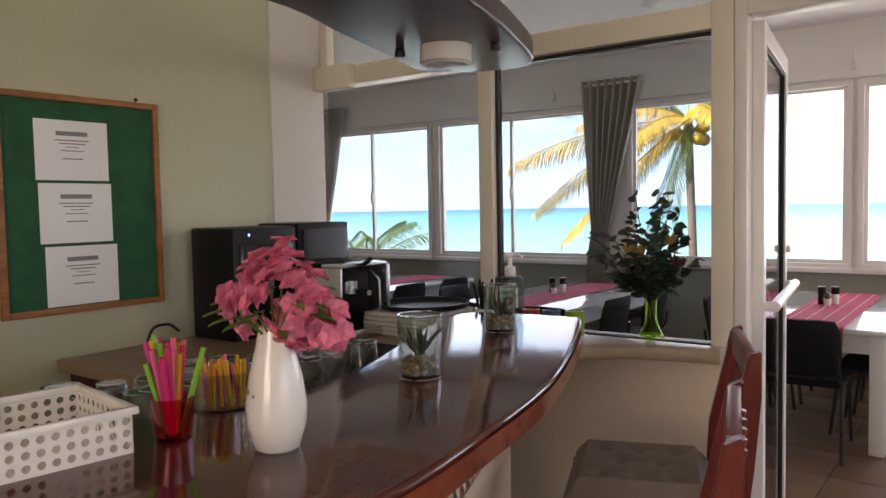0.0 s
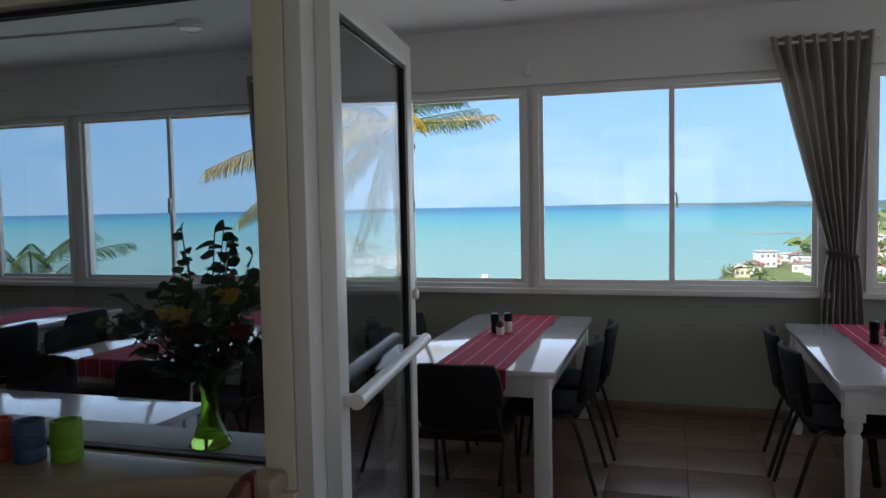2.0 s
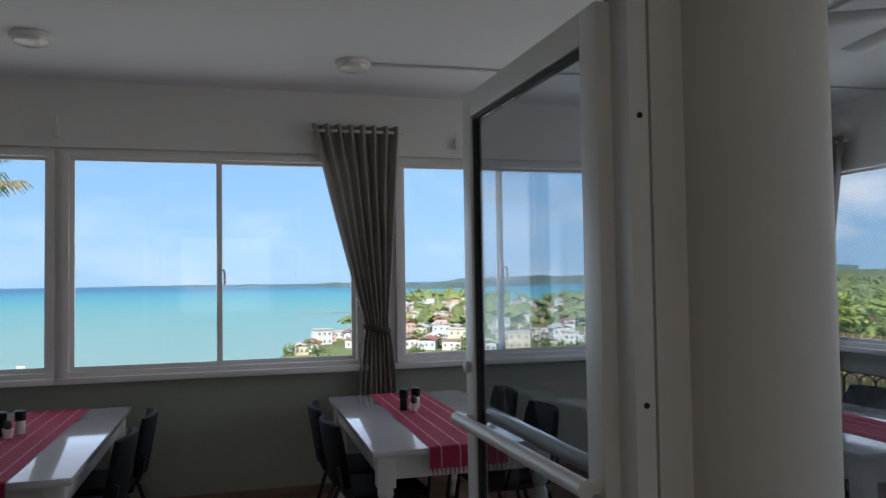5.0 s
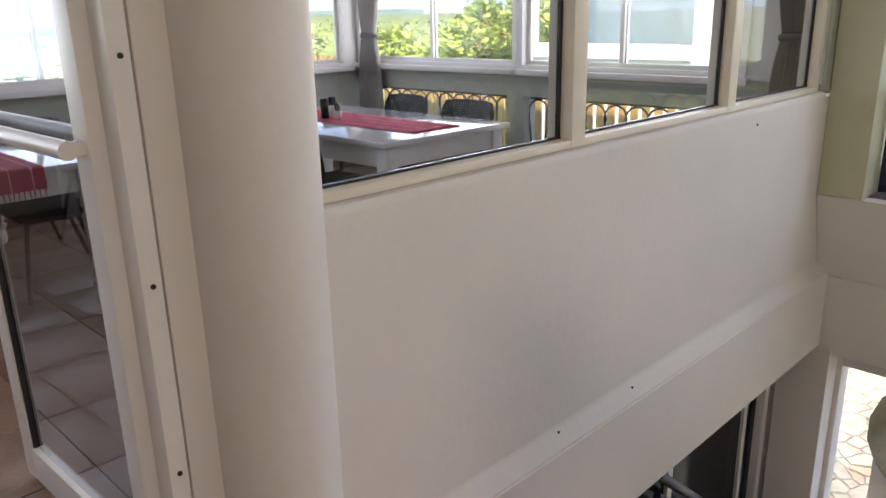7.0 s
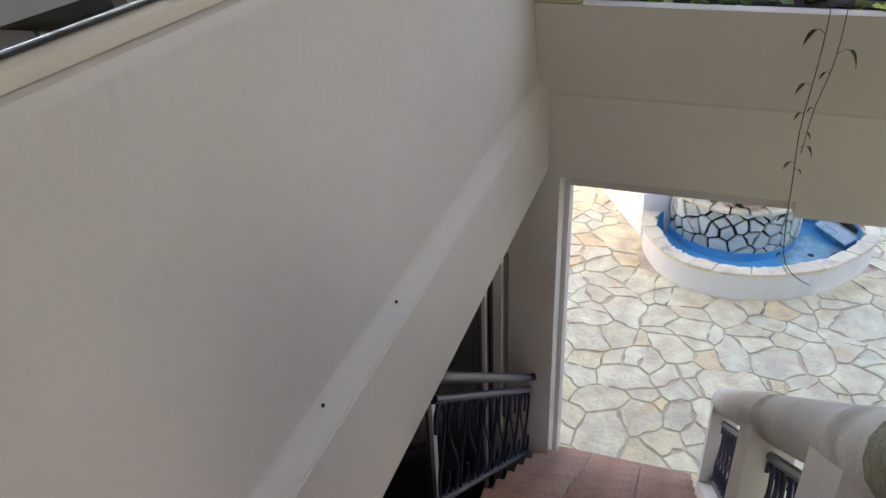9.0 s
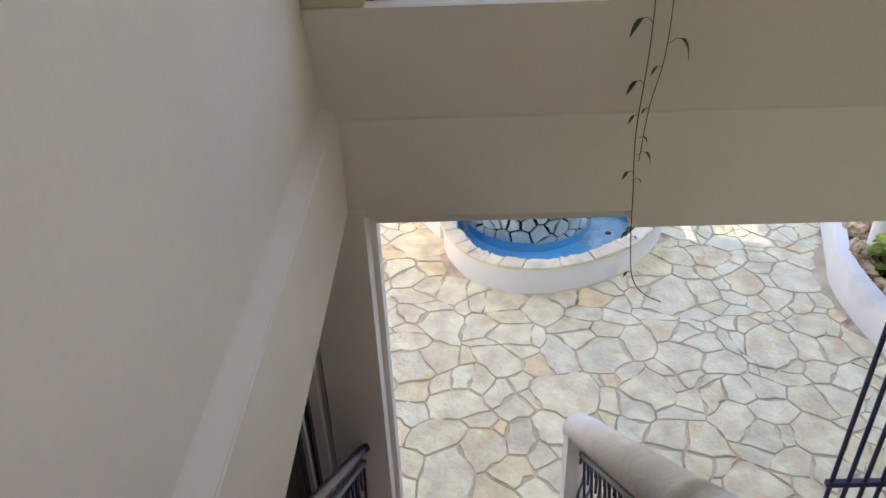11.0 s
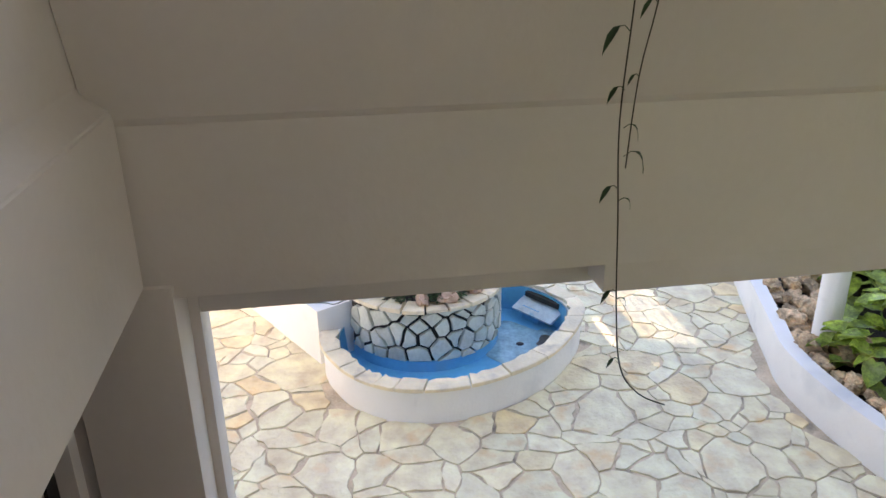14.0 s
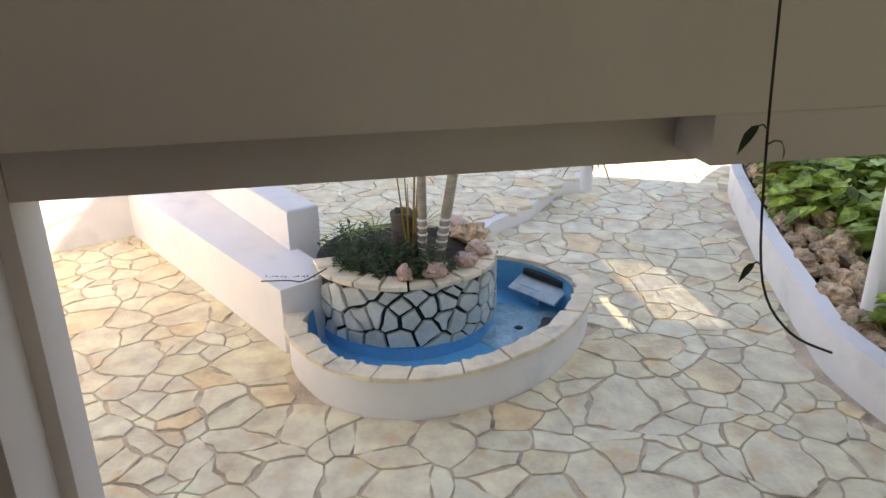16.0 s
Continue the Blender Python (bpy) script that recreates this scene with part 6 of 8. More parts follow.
def tumbler_plant(at):
    g = thing("glass_planter", "clear glass tumbler with a small succulent on pebbles", "planter", at, group="glass planters")
    bm = bmesh.new()
    lathe(bm, [(0.044, 0), (0.046, 0.004), (0.047, 0.135), (0.044, 0.137), (0.043, 0.012), (0.0, 0.010)], seg=28)
    o = part("glass", bm, CLEARGLASS, g)
    bm = bmesh.new()
    for k in range(150):
        a, q = rnd.uniform(0, math.tau), 0.038 * math.sqrt(rnd.random())
        bmesh.ops.create_icosphere(bm, subdivisions=1, radius=rnd.uniform(0.004, 0.007), matrix=Matrix.Translation((q * math.cos(a), q * math.sin(a), rnd.uniform(0.014, 0.046))))
    for z, q in ((0.136, 0.0455), (0.003, 0.0445)):
        rim = bmesh.new()
        tube(rim, [(q * math.cos(w * math.tau / 28), q * math.sin(w * math.tau / 28), z) for w in range(28)], 0.0022, 6, closed=True)
        part("rim", rim, RIMGLASS, g)
    p = part("pebbles", bm, PEBBLE, g)
    tagged(p, "brown pebbles", kind="stuff")
    bm = bmesh.new()
    for k in range(16):
        a = k * 2.4
        leaf_blade(bm, (0, 0, 0.045), (0.5 * math.cos(a), 0.5 * math.sin(a), 1.0 - 0.03 * k), (math.cos(a), math.sin(a), 0), 0.055 + 0.015 * (k % 3), 0.014, -0.1)
    part("succulent", bm, LEAF, g)


tumbler_plant((-0.135, 1.44, BAR_Z))
tumbler_plant((-0.302, 2.03, BAR_Z))

bt = thing("sanitizer_bottle", "clear pump bottle of gel with a green label", "bottle", (-0.425, 2.29, BAR_Z), 20)
bm = boxes((-0.042, 0.042, -0.026, 0.026, 0.0, 0.135), bevel=0.018)
part("body", bm, pane_glass("clear_gel", (0.62, 0.72, 0.74)), bt)
bm = boxes((-0.030, 0.030, -0.0285, -0.0265, 0.035, 0.10))
part("label", bm, material("pale_label", (0.55, 0.72, 0.68), 0.5, vary=0.2, grain=40), bt, "pale green label with plain bars")
bm = boxes((-0.020, 0.022, -0.0305, -0.0287, 0.078, 0.090), (-0.020, 0.012, -0.0305, -0.0287, 0.060, 0.070), (-0.020, 0.018, -0.0305, -0.0287, 0.044, 0.050))
part("label_bars", bm, material("green_bars", (0.02, 0.25, 0.16), 0.5, vary=0.1), bt)
bm = bmesh.new()
lathe(bm, [(0.016, 0.135), (0.018, 0.14), (0.018, 0.165), (0.008, 0.17), (0.007, 0.195), (0.016, 0.20), (0.016, 0.212), (0.0, 0.214)], seg=16)
tube(bm, [(0, 0, 0.205), (0.03, -0.012, 0.206), (0.045, -0.018, 0.198)], 0.006, 8)
part("pump", bm, CERAMIC, bt, "white pump head")

# vase of pink flowers
vs_ = thing("white_vase", "white ceramic vase full of pink bougainvillea", "vase", (-0.025, 0.945, BAR_Z))
bm = bmesh.new()
lathe(bm, [(0.030, 0), (0.035, 0.004), (0.045, 0.04), (0.047, 0.068), (0.040, 0.115), (0.029, 0.16), (0.023, 0.19), (0.020, 0.19), (0.025, 0.16), (0.0, 0.15)], seg=36)
part("body", bm, CERAMIC, vs_)
bm = bmesh.new()
for a, z in ((200, 0.092), (214, 0.088), (210, 0.070)):
    leaf_blade(bm, (0.0475 * math.cos(radians(a + 60)), 0.0475 * math.sin(radians(a + 60)), z), (-0.5, 0.5, 0.1 if z > 0.08 else -0.7), (math.cos(radians(a + 60)), math.sin(radians(a + 60)), 0), 0.03, 0.012, 0)
part("motif", bm, material("brown_glaze", (0.16, 0.09, 0.07), 0.3, vary=0.3), vs_)
r7 = random.Random(9)
right, deep = Vector((0.83, 0.56, 0)), Vector((-0.56, 0.83, 0))
for k in range(84):
    d = Vector((r7.gauss(0, 1), r7.gauss(0, 1), r7.gauss(0, 0.8) + 0.15)).normalized() * (0.72 + 0.30 * r7.random())
    at = right * (0.02 + 0.092 * d.x) + deep * (0.065 * d.y) + Vector((0, 0, 0.235 + 0.070 * d.z - 0.06 * max(0, d.x)))
    if k >= 80:
        at = right * (0.008 + 0.004 * (k - 80)) + Vector((0, 0, 0.288 + 0.011 * (k - 80)))
    axis = (d + Vector((0, 0, 0.25))).normalized()
    u = axis.cross(Vector((0.3, 0.2, 1))).normalized()
    w = axis.cross(u)
    size = r7.uniform(0.017, 0.025)
    bm = bmesh.new()
    a0 = r7.uniform(0, math.tau)
    for q in range(5):
        a = a0 + q * math.tau / 5
        leaf_blade(bm, at, u * math.cos(a) + w * math.sin(a) + axis * r7.uniform(0.15, 0.55), axis, size, size * 1.05, r7.uniform(0.1, 0.4), True)
    part("blossom", bm, PETAL, vs_)
for k in range(16):
    bm = bmesh.new()
    a = k * 2.39
    tip = Vector((0.06 * math.cos(a), 0.05 * math.sin(a), 0.19 + 0.07 * r7.random()))
    tube(bm, [(0, 0, 0.16), tuple(tip)], 0.0018, 4)
    leaf_blade(bm, tip, (math.cos(a), math.sin(a), 0.1), (0, 0, 1), 0.05, 0.02)
    part("stem", bm, LEAF_MID, vs_)

# drinking straws and a basket
COLORS = [(0.85, 0.05, 0.22), (0.95, 0.55, 0.03), (0.25, 0.65, 0.08), (0.90, 0.20, 0.35), (0.75, 0.03, 0.30)]
SMATS = [material("straw_plastic", c, 0.35, vary=0.05, bump=0, translucent=0.25) for c in COLORS]
cup = thing("straw_cup", "red glass cup holding coloured drinking straws", "cup", (-0.205, 0.885, BAR_Z))
bm = bmesh.new()
lathe(bm, [(0.028, 0), (0.030, 0.004), (0.036, 0.07), (0.034, 0.07), (0.028, 0.008), (0.0, 0.006)], seg=20)
part("glass", bm, pane_glass("red_glass", (0.95, 0.50, 0.56), 0.0, 0.05, 2.5), cup)
for k in range(24):
    a, q = r7.uniform(0, math.tau), r7.uniform(0.2, 1.0)
    bm = bmesh.new()
    tube(bm, [(0.012 * q * math.cos(a), 0.012 * q * math.sin(a), 0.01), (0.055 * q * math.cos(a), 0.055 * q * math.sin(a), r7.uniform(0.125, 0.168))], 0.0048, 7)
    part("straw", bm, SMATS[k % 5], cup)
bx = thing("straw_box", "clear tub of short orange and pink straws", "tub", (-0.30, 1.06, BAR_Z))
bm = bmesh.new()
lathe(bm, [(0.055, 0), (0.06, 0.07), (0.058, 0.07), (0.053, 0.005), (0.0, 0.004)], seg=20)
part("tub", bm, CLEARGLASS, bx)
for k in range(26):
    bm = bmesh.new()
    a, q = r7.uniform(0, math.tau), 0.048 * math.sqrt(r7.random())
    tube(bm, [(q * math.cos(a), q * math.sin(a), 0.008), (q * math.cos(a) + r7.uniform(-0.015, 0.015), q * math.sin(a) + r7.uniform(-0.015, 0.015), r7.uniform(0.07, 0.095))], 0.0036, 6)
    part("straw", bm, SMATS[1 if k % 3 else 3], bx)


def basket(at, rz, L, W2, H):
    b = thing("plastic_basket", "white perforated plastic basket on the bar", "basket", at, rz)
    part("base", boxes((-L / 2, L / 2, -W2 / 2, W2 / 2, 0.0, 0.004)), CERAMIC, b)
    part("rim", boxes((-L / 2 - 0.008, L / 2 + 0.008, -W2 / 2 - 0.008, -W2 / 2 + 0.004, H - 0.012, H), (-L / 2 - 0.008, L / 2 + 0.008, W2 / 2 - 0.004, W2 / 2 + 0.008, H - 0.012, H), (-L / 2 - 0.008, -L / 2 + 0.004, -W2 / 2, W2 / 2, H - 0.012, H), (L / 2 - 0.004, L / 2 + 0.008, -W2 / 2, W2 / 2, H - 0.012, H), bevel=0.003), CERAMIC, b)

    def perforated(length):
        bm = bmesh.new()
        n = int(length / 0.02)
        rows = 3
        zs = [0.004 + (H - 0.016) * k / rows for k in range(rows + 1)]
        w = length / n
        for i in range(n):
            for j in range(rows):
                x0, z0, z1 = i * w, zs[j], zs[j + 1]
                cx, cz, r = x0 + w / 2, (z0 + z1) / 2, 0.0062
                ring = [bm.verts.new((cx + r * math.cos(q * math.tau / 8), 0, cz + r * math.sin(q * math.tau / 8))) for q in range(8)]
                o = [(x0 + w, cz), (x0 + w, z1), (cx, z1), (x0, z1), (x0, cz), (x0, z0), (cx, z0), (x0 + w, z0)]
                out = [bm.verts.new((a, 0, c)) for a, c in o]
                for q in range(8):
                    bm.faces.new((ring[q], out[q], out[(q + 1) % 8], ring[(q + 1) % 8]))
        bmesh.ops.remove_doubles(bm, verts=bm.verts[:], dist=0.0004)
        geo = bmesh.ops.extrude_face_region(bm, geom=bm.faces[:])
        for v in geo["geom"]:
            if isinstance(v, bmesh.types.BMVert):
                v.co.y += 0.002
        bmesh.ops.recalc_face_normals(bm, faces=bm.faces[:])
        return bm

    for m, ln in ((pose(-L / 2, -W2 / 2, 0), L), (pose(-L / 2, W2 / 2 - 0.002, 0), L), (pose(-L / 2 + 0.002, -W2 / 2, 0, 0, 0, 90), W2), (pose(L / 2, -W2 / 2, 0, 0, 0, 90), W2)):
        bm = perforated(ln)
        turn(bm, m)
        part("side", bm, CERAMIC, b, smooth=False)
    bm = boxes((-0.028, 0.028, W2 / 2 - 0.006, W2 / 2 + 0.012, H - 0.035, H + 0.008), bevel=0.003)
    tube(bm, [(-0.015, W2 / 2, H), (-0.012, W2 / 2, H + 0.025), (0.012, W2 / 2, H + 0.025), (0.015, W2 / 2, H)], 0.0025, 6)
    part("clip", bm, BLACKPLASTIC, b, "black bulldog clip")


basket((-0.325, 0.675, BAR_Z), 82, 0.30, 0.22, 0.072)

# candles on the ledge and a caddy of cutlery
for x, y, c in ((-0.66, 2.83, (0.45, 0.06, 0.03)), (-0.575, 2.845, (0.06, 0.11, 0.20)), (-0.485, 2.87, (0.22, 0.42, 0.03))):
    bm = bmesh.new()
    lathe(bm, [(0.036, 0.0), (0.038, 0.004), (0.038, 0.03), (0.036, 0.034), (0.038, 0.038), (0.038, 0.07), (0.036, 0.074), (0.037, 0.10), (0.028, 0.101), (0.026, 0.094), (0.0, 0.094)], seg=26)
    single("candle", bm, material("candle_wax", c, 0.5, vary=0.15, grain=14, bump=0.2), "short coloured pillar candle on the ledge", "candle", "ledge candles", (x, y, 1.0))
cd = thing("cutlery_caddy", "white holder with black-handled cutlery and pens", "caddy", (-0.80, 2.72, 1.0))
bm = bmesh.new()
lathe(bm, [(0.045, 0), (0.05, 0.11), (0.047, 0.11), (0.042, 0.005), (0, 0.004)], seg=20)
part("holder", bm, CERAMIC, cd)
for k in range(12):
    a = k * 2.4
    bm = bmesh.new()
    tube(bm, [(0.02 * math.cos(a), 0.02 * math.sin(a), 0.02), (0.055 * math.cos(a), 0.055 * math.sin(a), 0.19 + 0.02 * (k % 3))], 0.006, 6)
    part("handle", bm, BLACKPLASTIC, cd)

# back counter with coffee machines
bc = thing("back_counter", "brown-topped service counter against the green wall", "counter")
part("worktop", boxes((X_BAR + 0.016, -1.02, 1.55, 2.90, 0.94, 0.985), bevel=0.008), material("beige_worktop", (0.24, 0.16, 0.10), 0.35, vary=0.1, grain=5), bc)
part("body", boxes((X_BAR + 0.016, -1.10, 1.60, 2.88, 0.0, 0.939)), MAHOG_DULL, bc)
cm = thing("coffee_machine", "large black automatic coffee machine", "coffee machine", (0, 0, 0))
part("body", boxes((-1.90, -1.62, 2.12, 2.46, 0.986, 1.45), bevel=0.012), BLACKPLASTIC, cm)
part("front", boxes((-1.619, -1.612, 2.15, 2.43, 1.06, 1.38), bevel=0.003), DARKGLASS, cm)
bm = bmesh.new()
lathe(bm, [(0.006, 0), (0.006, 0.002)], seg=10)
turn(bm, Matrix.Translation((-1.618, 2.20, 1.42)) @ pose(0, 0, 0, 0, 90, 0))
blue_led = bpy.data.materials.new("blue_led")
blue_led.use_nodes = True
blue_led.node_tree.nodes["Principled BSDF"].inputs["Emission Color"].default_value = (0.05, 0.15, 1, 1)
blue_led.node_tree.nodes["Principled BSDF"].inputs["Emission Strength"].default_value = 1.5
part("power_light", bm, blue_led, cm, "small blue power light")
mw = thing("black_oven", "black countertop oven beside the coffee machine", "oven")
part("body", boxes((-1.90, -1.63, 2.48, 2.80, 0.986, 1.46), bevel=0.012), BLACKPLASTIC, mw)
part("door", boxes((-1.628, -1.615, 2.50, 2.78, 1.02, 1.43), bevel=0.004), BLACKMETAL, mw)
es = thing("espresso_machine", "brushed steel espresso machine with a portafilter", "espresso machine")
part("body", boxes((-1.58, -1.36, 2.36, 2.64, 0.995, 1.30), bevel=0.006), BLACKPLASTIC, es)
part("side_panel", boxes((-1.58, -1.25, 2.63, 2.65, 0.99, 1.28), bevel=0.003), CHROME, es, "brushed steel side panel")
part("side_panel", boxes((-1.58, -1.25, 2.35, 2.36, 0.99, 1.28), bevel=0.003), CHROME, es, "brushed steel side panel")
part("top", boxes((-1.58, -1.25, 2.36, 2.63, 1.281, 1.295), bevel=0.003), CHROME, es)
part("drip_tray", boxes((-1.36, -1.22, 2.36, 2.63, 0.986, 1.03), bevel=0.004), CHROME, es)
bm = bmesh.new()
lathe(bm, [(0.035, 0), (0.035, 0.05), (0.02, 0.06)], (-1.31, 2.46, 1.17), 20)
tube(bm, [(-1.28, 2.46, 1.185), (-1.18, 2.44, 1.18)], 0.012, 8)
tube(bm, [(-1.30, 2.58, 1.26), (-1.25, 2.58, 1.22), (-1.25, 2.585, 1.08)], 0.006, 8)
part("group_head", bm, CHROME, es)
bm = bmesh.new()
tube(bm, [(-1.30, 2.52, 1.27), (-1.22, 2.47, 1.30), (-1.18, 2.45, 1.315)], 0.010, 8)
part("lever", bm, BLACKPLASTIC, es)
ty = thing("round_tray", "round black serving tray on a folded striped cloth", "tray", (-1.15, 2.76, 1.085))
bm = bmesh.new()
lathe(bm, [(0.17, 0.0), (0.19, 0.004), (0.20, 0.025), (0.195, 0.025), (0.185, 0.008), (0, 0.006)], seg=48)
part("dish", bm, BLACKPLASTIC, ty)
cl = bmesh.new()
for k in range(5):
    box(cl, -1.34 + 0.004 * k, -0.96 - 0.006 * k, 2.56, 2.90, 0.986 + 0.0195 * k, 0.986 + 0.0195 * (k + 1) - 0.001, bevel=0.007)
single("folded_cloth", cl, material("striped_towel", (0.55, 0.53, 0.49), 0.9, vary=0.25, grain=2, fine=90, bump=0.3, stretch=(1, 14, 1)), "stack of folded grey and white striped towels", "towels")
single("drain_shelf", boxes((-1.02, -0.64, 0.9, 2.3, 0.985, 1.015), bevel=0.006), BLACKCLOTH, "dark drying mat on a shelf below the bar top", "shelf")


def drinking_glass(at, r, h):
    g = thing("drinking_glass", "upturned clear drinking glass on the drying mat", "glass", at, group="drying glasses")
    bm = bmesh.new()
    lathe(bm, [(r, 0.0), (r + 0.002, 0.002), (r * 0.88, h - 0.006), (r * 0.80, h - 0.002), (0.0, h - 0.004), (0.0, h - 0.012), (r * 0.78, h - 0.012), (r - 0.003, 0.002)], seg=22)
    part("bowl", bm, CLEARGLASS, g)
    bm = bmesh.new()
    tube(bm, [(r * 0.86 * math.cos(q * math.tau / 22), r * 0.86 * math.sin(q * math.tau / 22), h - 0.003) for q in range(22)], 0.0028, 6, closed=True)
    part("foot_rim", bm, RIMGLASS, g)
    bm = bmesh.new()
    tube(bm, [(r * math.cos(q * math.tau / 22), r * math.sin(q * math.tau / 22), 0.002) for q in range(22)], 0.0022, 6, closed=True)
    part("mouth_rim", bm, RIMGLASS, g)


for i in range(8):
    for j in range(3):
        drinking_glass((-0.69 - 0.095 * j + 0.02 * (i % 2), 1.04 + 0.115 * i + 0.02 * (j % 2), 1.0155), 0.040 + 0.004 * ((i + j) % 3), 0.085 + 0.012 * ((i * 2 + j) % 3))
bm = bmesh.new()
tube(bm, smooth_loop([(X_BAR + 0.03, 2.06, 1.02), (X_BAR + 0.06, 1.98, 1.06), (X_BAR + 0.05, 1.90, 1.0), (X_BAR + 0.03, 1.86, 0.6)], 5, False), 0.006, 6)
single("power_cable", bm, BLACKPLASTIC, "black power cable behind the coffee machine", "cable")

# pin board
nb_ = thing("notice_board", "green felt notice board in an orange-brown wooden frame", "board")
bx0, by0, by1, bz0, bz1 = X_BAR + 0.002, 1.37, 2.005, 1.15, 1.96
part("felt", boxes((bx0, bx0 + 0.012, by0 + 0.02, by1 - 0.02, bz0 + 0.02, bz1 - 0.02)), FELT, nb_)
part("board_frame", boxes((bx0, bx0 + 0.025, by0, by0 + 0.024, bz0, bz1), (bx0, bx0 + 0.025, by1 - 0.024, by1, bz0, bz1), (bx0, bx0 + 0.025, by0 + 0.024, by1 - 0.024, bz0, bz0 + 0.024), (bx0, bx0 + 0.025, by0 + 0.024, by1 - 0.024, bz1 - 0.024, bz1), bevel=0.004), BOARDWOOD, nb_)
for k, (y0, z0) in enumerate(((1.508, 1.645), (1.515, 1.412), (1.53, 1.178))):
    pg = thing("notice_sheet", "white sheet with centred grey lines on the notice board", "paper", group="notice sheets")
    part("sheet", boxes((bx0 + 0.013, bx0 + 0.0145, y0, y0 + 0.278, z0, z0 + 0.222)), PAPER, pg)
    for dz, w, h in ((0.165, 0.12, 0.016), (0.146, 0.13, 0.004), (0.134, 0.10, 0.004), (0.122, 0.05, 0.003), (0.108, 0.09, 0.003), (0.078, 0.08, 0.004)):
        part("print_bar", boxes((bx0 + 0.0146, bx0 + 0.0152, y0 + 0.139 - w / 2, y0 + 0.139 + w / 2, z0 + dz, z0 + dz + h)), INK, pg)
for y in (1.40, 1.92):
    bm = bmesh.new()
    lathe(bm, [(0.008, 0), (0.004, 0.012)], seg=10)
    turn(bm, Matrix.Translation((bx0 + 0.004, y, bz1 + 0.012)) @ pose(0, 0, 0, 0, 90, 0))
    single("board_nail", bm, BLACKMETAL, "small nail head above the notice board", "nail", "board nails")


def bar_stool(at, rz):
    s = thing("bar_stool", "red-stained wooden bar chair with a tufted brown seat", "bar stool", at, rz)
    bm = bmesh.new()
    nx = 40
    g = []
    for i in range(nx + 1):
        row = []
        for j in range(nx + 1):
            u, v = i / nx * 2 - 1, j / nx * 2 - 1
            edge = max(abs(u), abs(v))
            z = 0.775 - 0.05 * max(0, edge - 0.8) / 0.2
            for a, b in ((-0.52, -0.52), (-0.52, 0.0), (-0.52, 0.52), (0.0, -0.28), (0.0, 0.28), (0.50, -0.52), (0.50, 0.0), (0.50, 0.52)):
                z -= 0.016 * math.exp(-((u - a) ** 2 + (v - b) ** 2) / 0.012) + 0.005 * math.exp(-((u - a) ** 2 + (v - b) ** 2) / 0.07)
            row.append(bm.verts.new((u * 0.21, v * 0.20, z)))
        g.append(row)
    for i in range(nx):
        for j in range(nx):
            bm.faces.new((g[i][j], g[i + 1][j], g[i + 1][j + 1], g[i][j + 1]))
    ext = bmesh.ops.extrude_edge_only(bm, edges=[e for e in bm.edges if e.is_boundary])
    for v in ext["geom"]:
        if isinstance(v, bmesh.types.BMVert):
            v.co.z = 0.71
    part("seat", bm, TUFT, s, "tufted grey leatherette seat")
    part("seat_frame", boxes((-0.215, 0.215, -0.205, 0.205, 0.66, 0.712), bevel=0.006), STOOLWOOD, s)
    for sx in (-1, 1):
        bm = bmesh.new()
        tube(bm, [(sx * 0.215, 0.20, 0.0), (sx * 0.20, 0.19, 0.70)], 0.022, 8)
        part("leg", bm, STOOLWOOD, s)
        bm = boxes((sx * 0.20 - 0.02, sx * 0.20 + 0.02, -0.245, -0.195, 0.0, 0.72), bevel=0.004)
        part("leg", bm, STOOLWOOD, s)
        bm = bmesh.new()
        prof = [(-0.195, 0.66), (-0.205, 0.85), (-0.245, 1.02), (-0.268, 1.13), (-0.300, 1.145), (-0.300, 1.02), (-0.285, 0.85), (-0.262, 0.66)]
        f = [[bm.verts.new((sx * 0.205 + o, y, z)) for y, z in prof] for o in (-0.02, 0.02)]
        for i in range(8):
            bm.faces.new((f[0][i], f[0][(i + 1) % 8], f[1][(i + 1) % 8], f[1][i]))
        bm.faces.new(f[0][::-1])
        bm.faces.new(f[1])
        bmesh.ops.recalc_face_normals(bm, faces=bm.faces[:])
        bmesh.ops.bevel(bm, geom=bm.edges[:], offset=0.004, segments=2, affect="EDGES")
        part("back_post", bm, STOOLWOOD, s)
    part("top_rail", boxes((-0.184, 0.184, -0.296, -0.268, 1.06, 1.138), bevel=0.008), STOOLWOOD, s)
    for k in range(5):
        x = -0.13 + 0.065 * k
        bm = bmesh.new()
        tube(bm, [(x, -0.215, 0.71), (x, -0.245, 0.90), (x, -0.295, 1.10)], 0.012, 8)
        part("slat", bm, STOOLWOOD, s)
    for z in (0.25,):
        part("stretcher", boxes((-0.20, 0.20, 0.175, 0.205, z, z + 0.035), bevel=0.004), STOOLWOOD, s)
    return s


bar_stool((0.03, 2.25, 0), 111)
bar_stool((0.196, 1.545, 0), 105)

# ---------------------------------------------------------------- outside
SEA = -22.0


def fbm(x, y, s):
    return noise.noise((x * s, y * s, 0.3)) + 0.5 * noise.noise((x * s * 2.1, y * s * 2.1, 4.1)) + 0.25 * noise.noise((x * s * 4.3, y * s * 4.3, 9.2))


COAST = [(-180, 70), (-60, 90), (-30, 110), (-13, 196), (-3, 208), (3, 228), (7, 285), (9.5, 340), (11.5, 470), (13, 830), (20, 700), (27, 640), (33, 900), (38, 4600), (180, 4600)]


def coast(az):
    for (a, d), (b, e) in zip(COAST, COAST[1:]):
        if a <= az <= b:
            return d + (e - d) * (az - a) / (b - a)
    return 4600


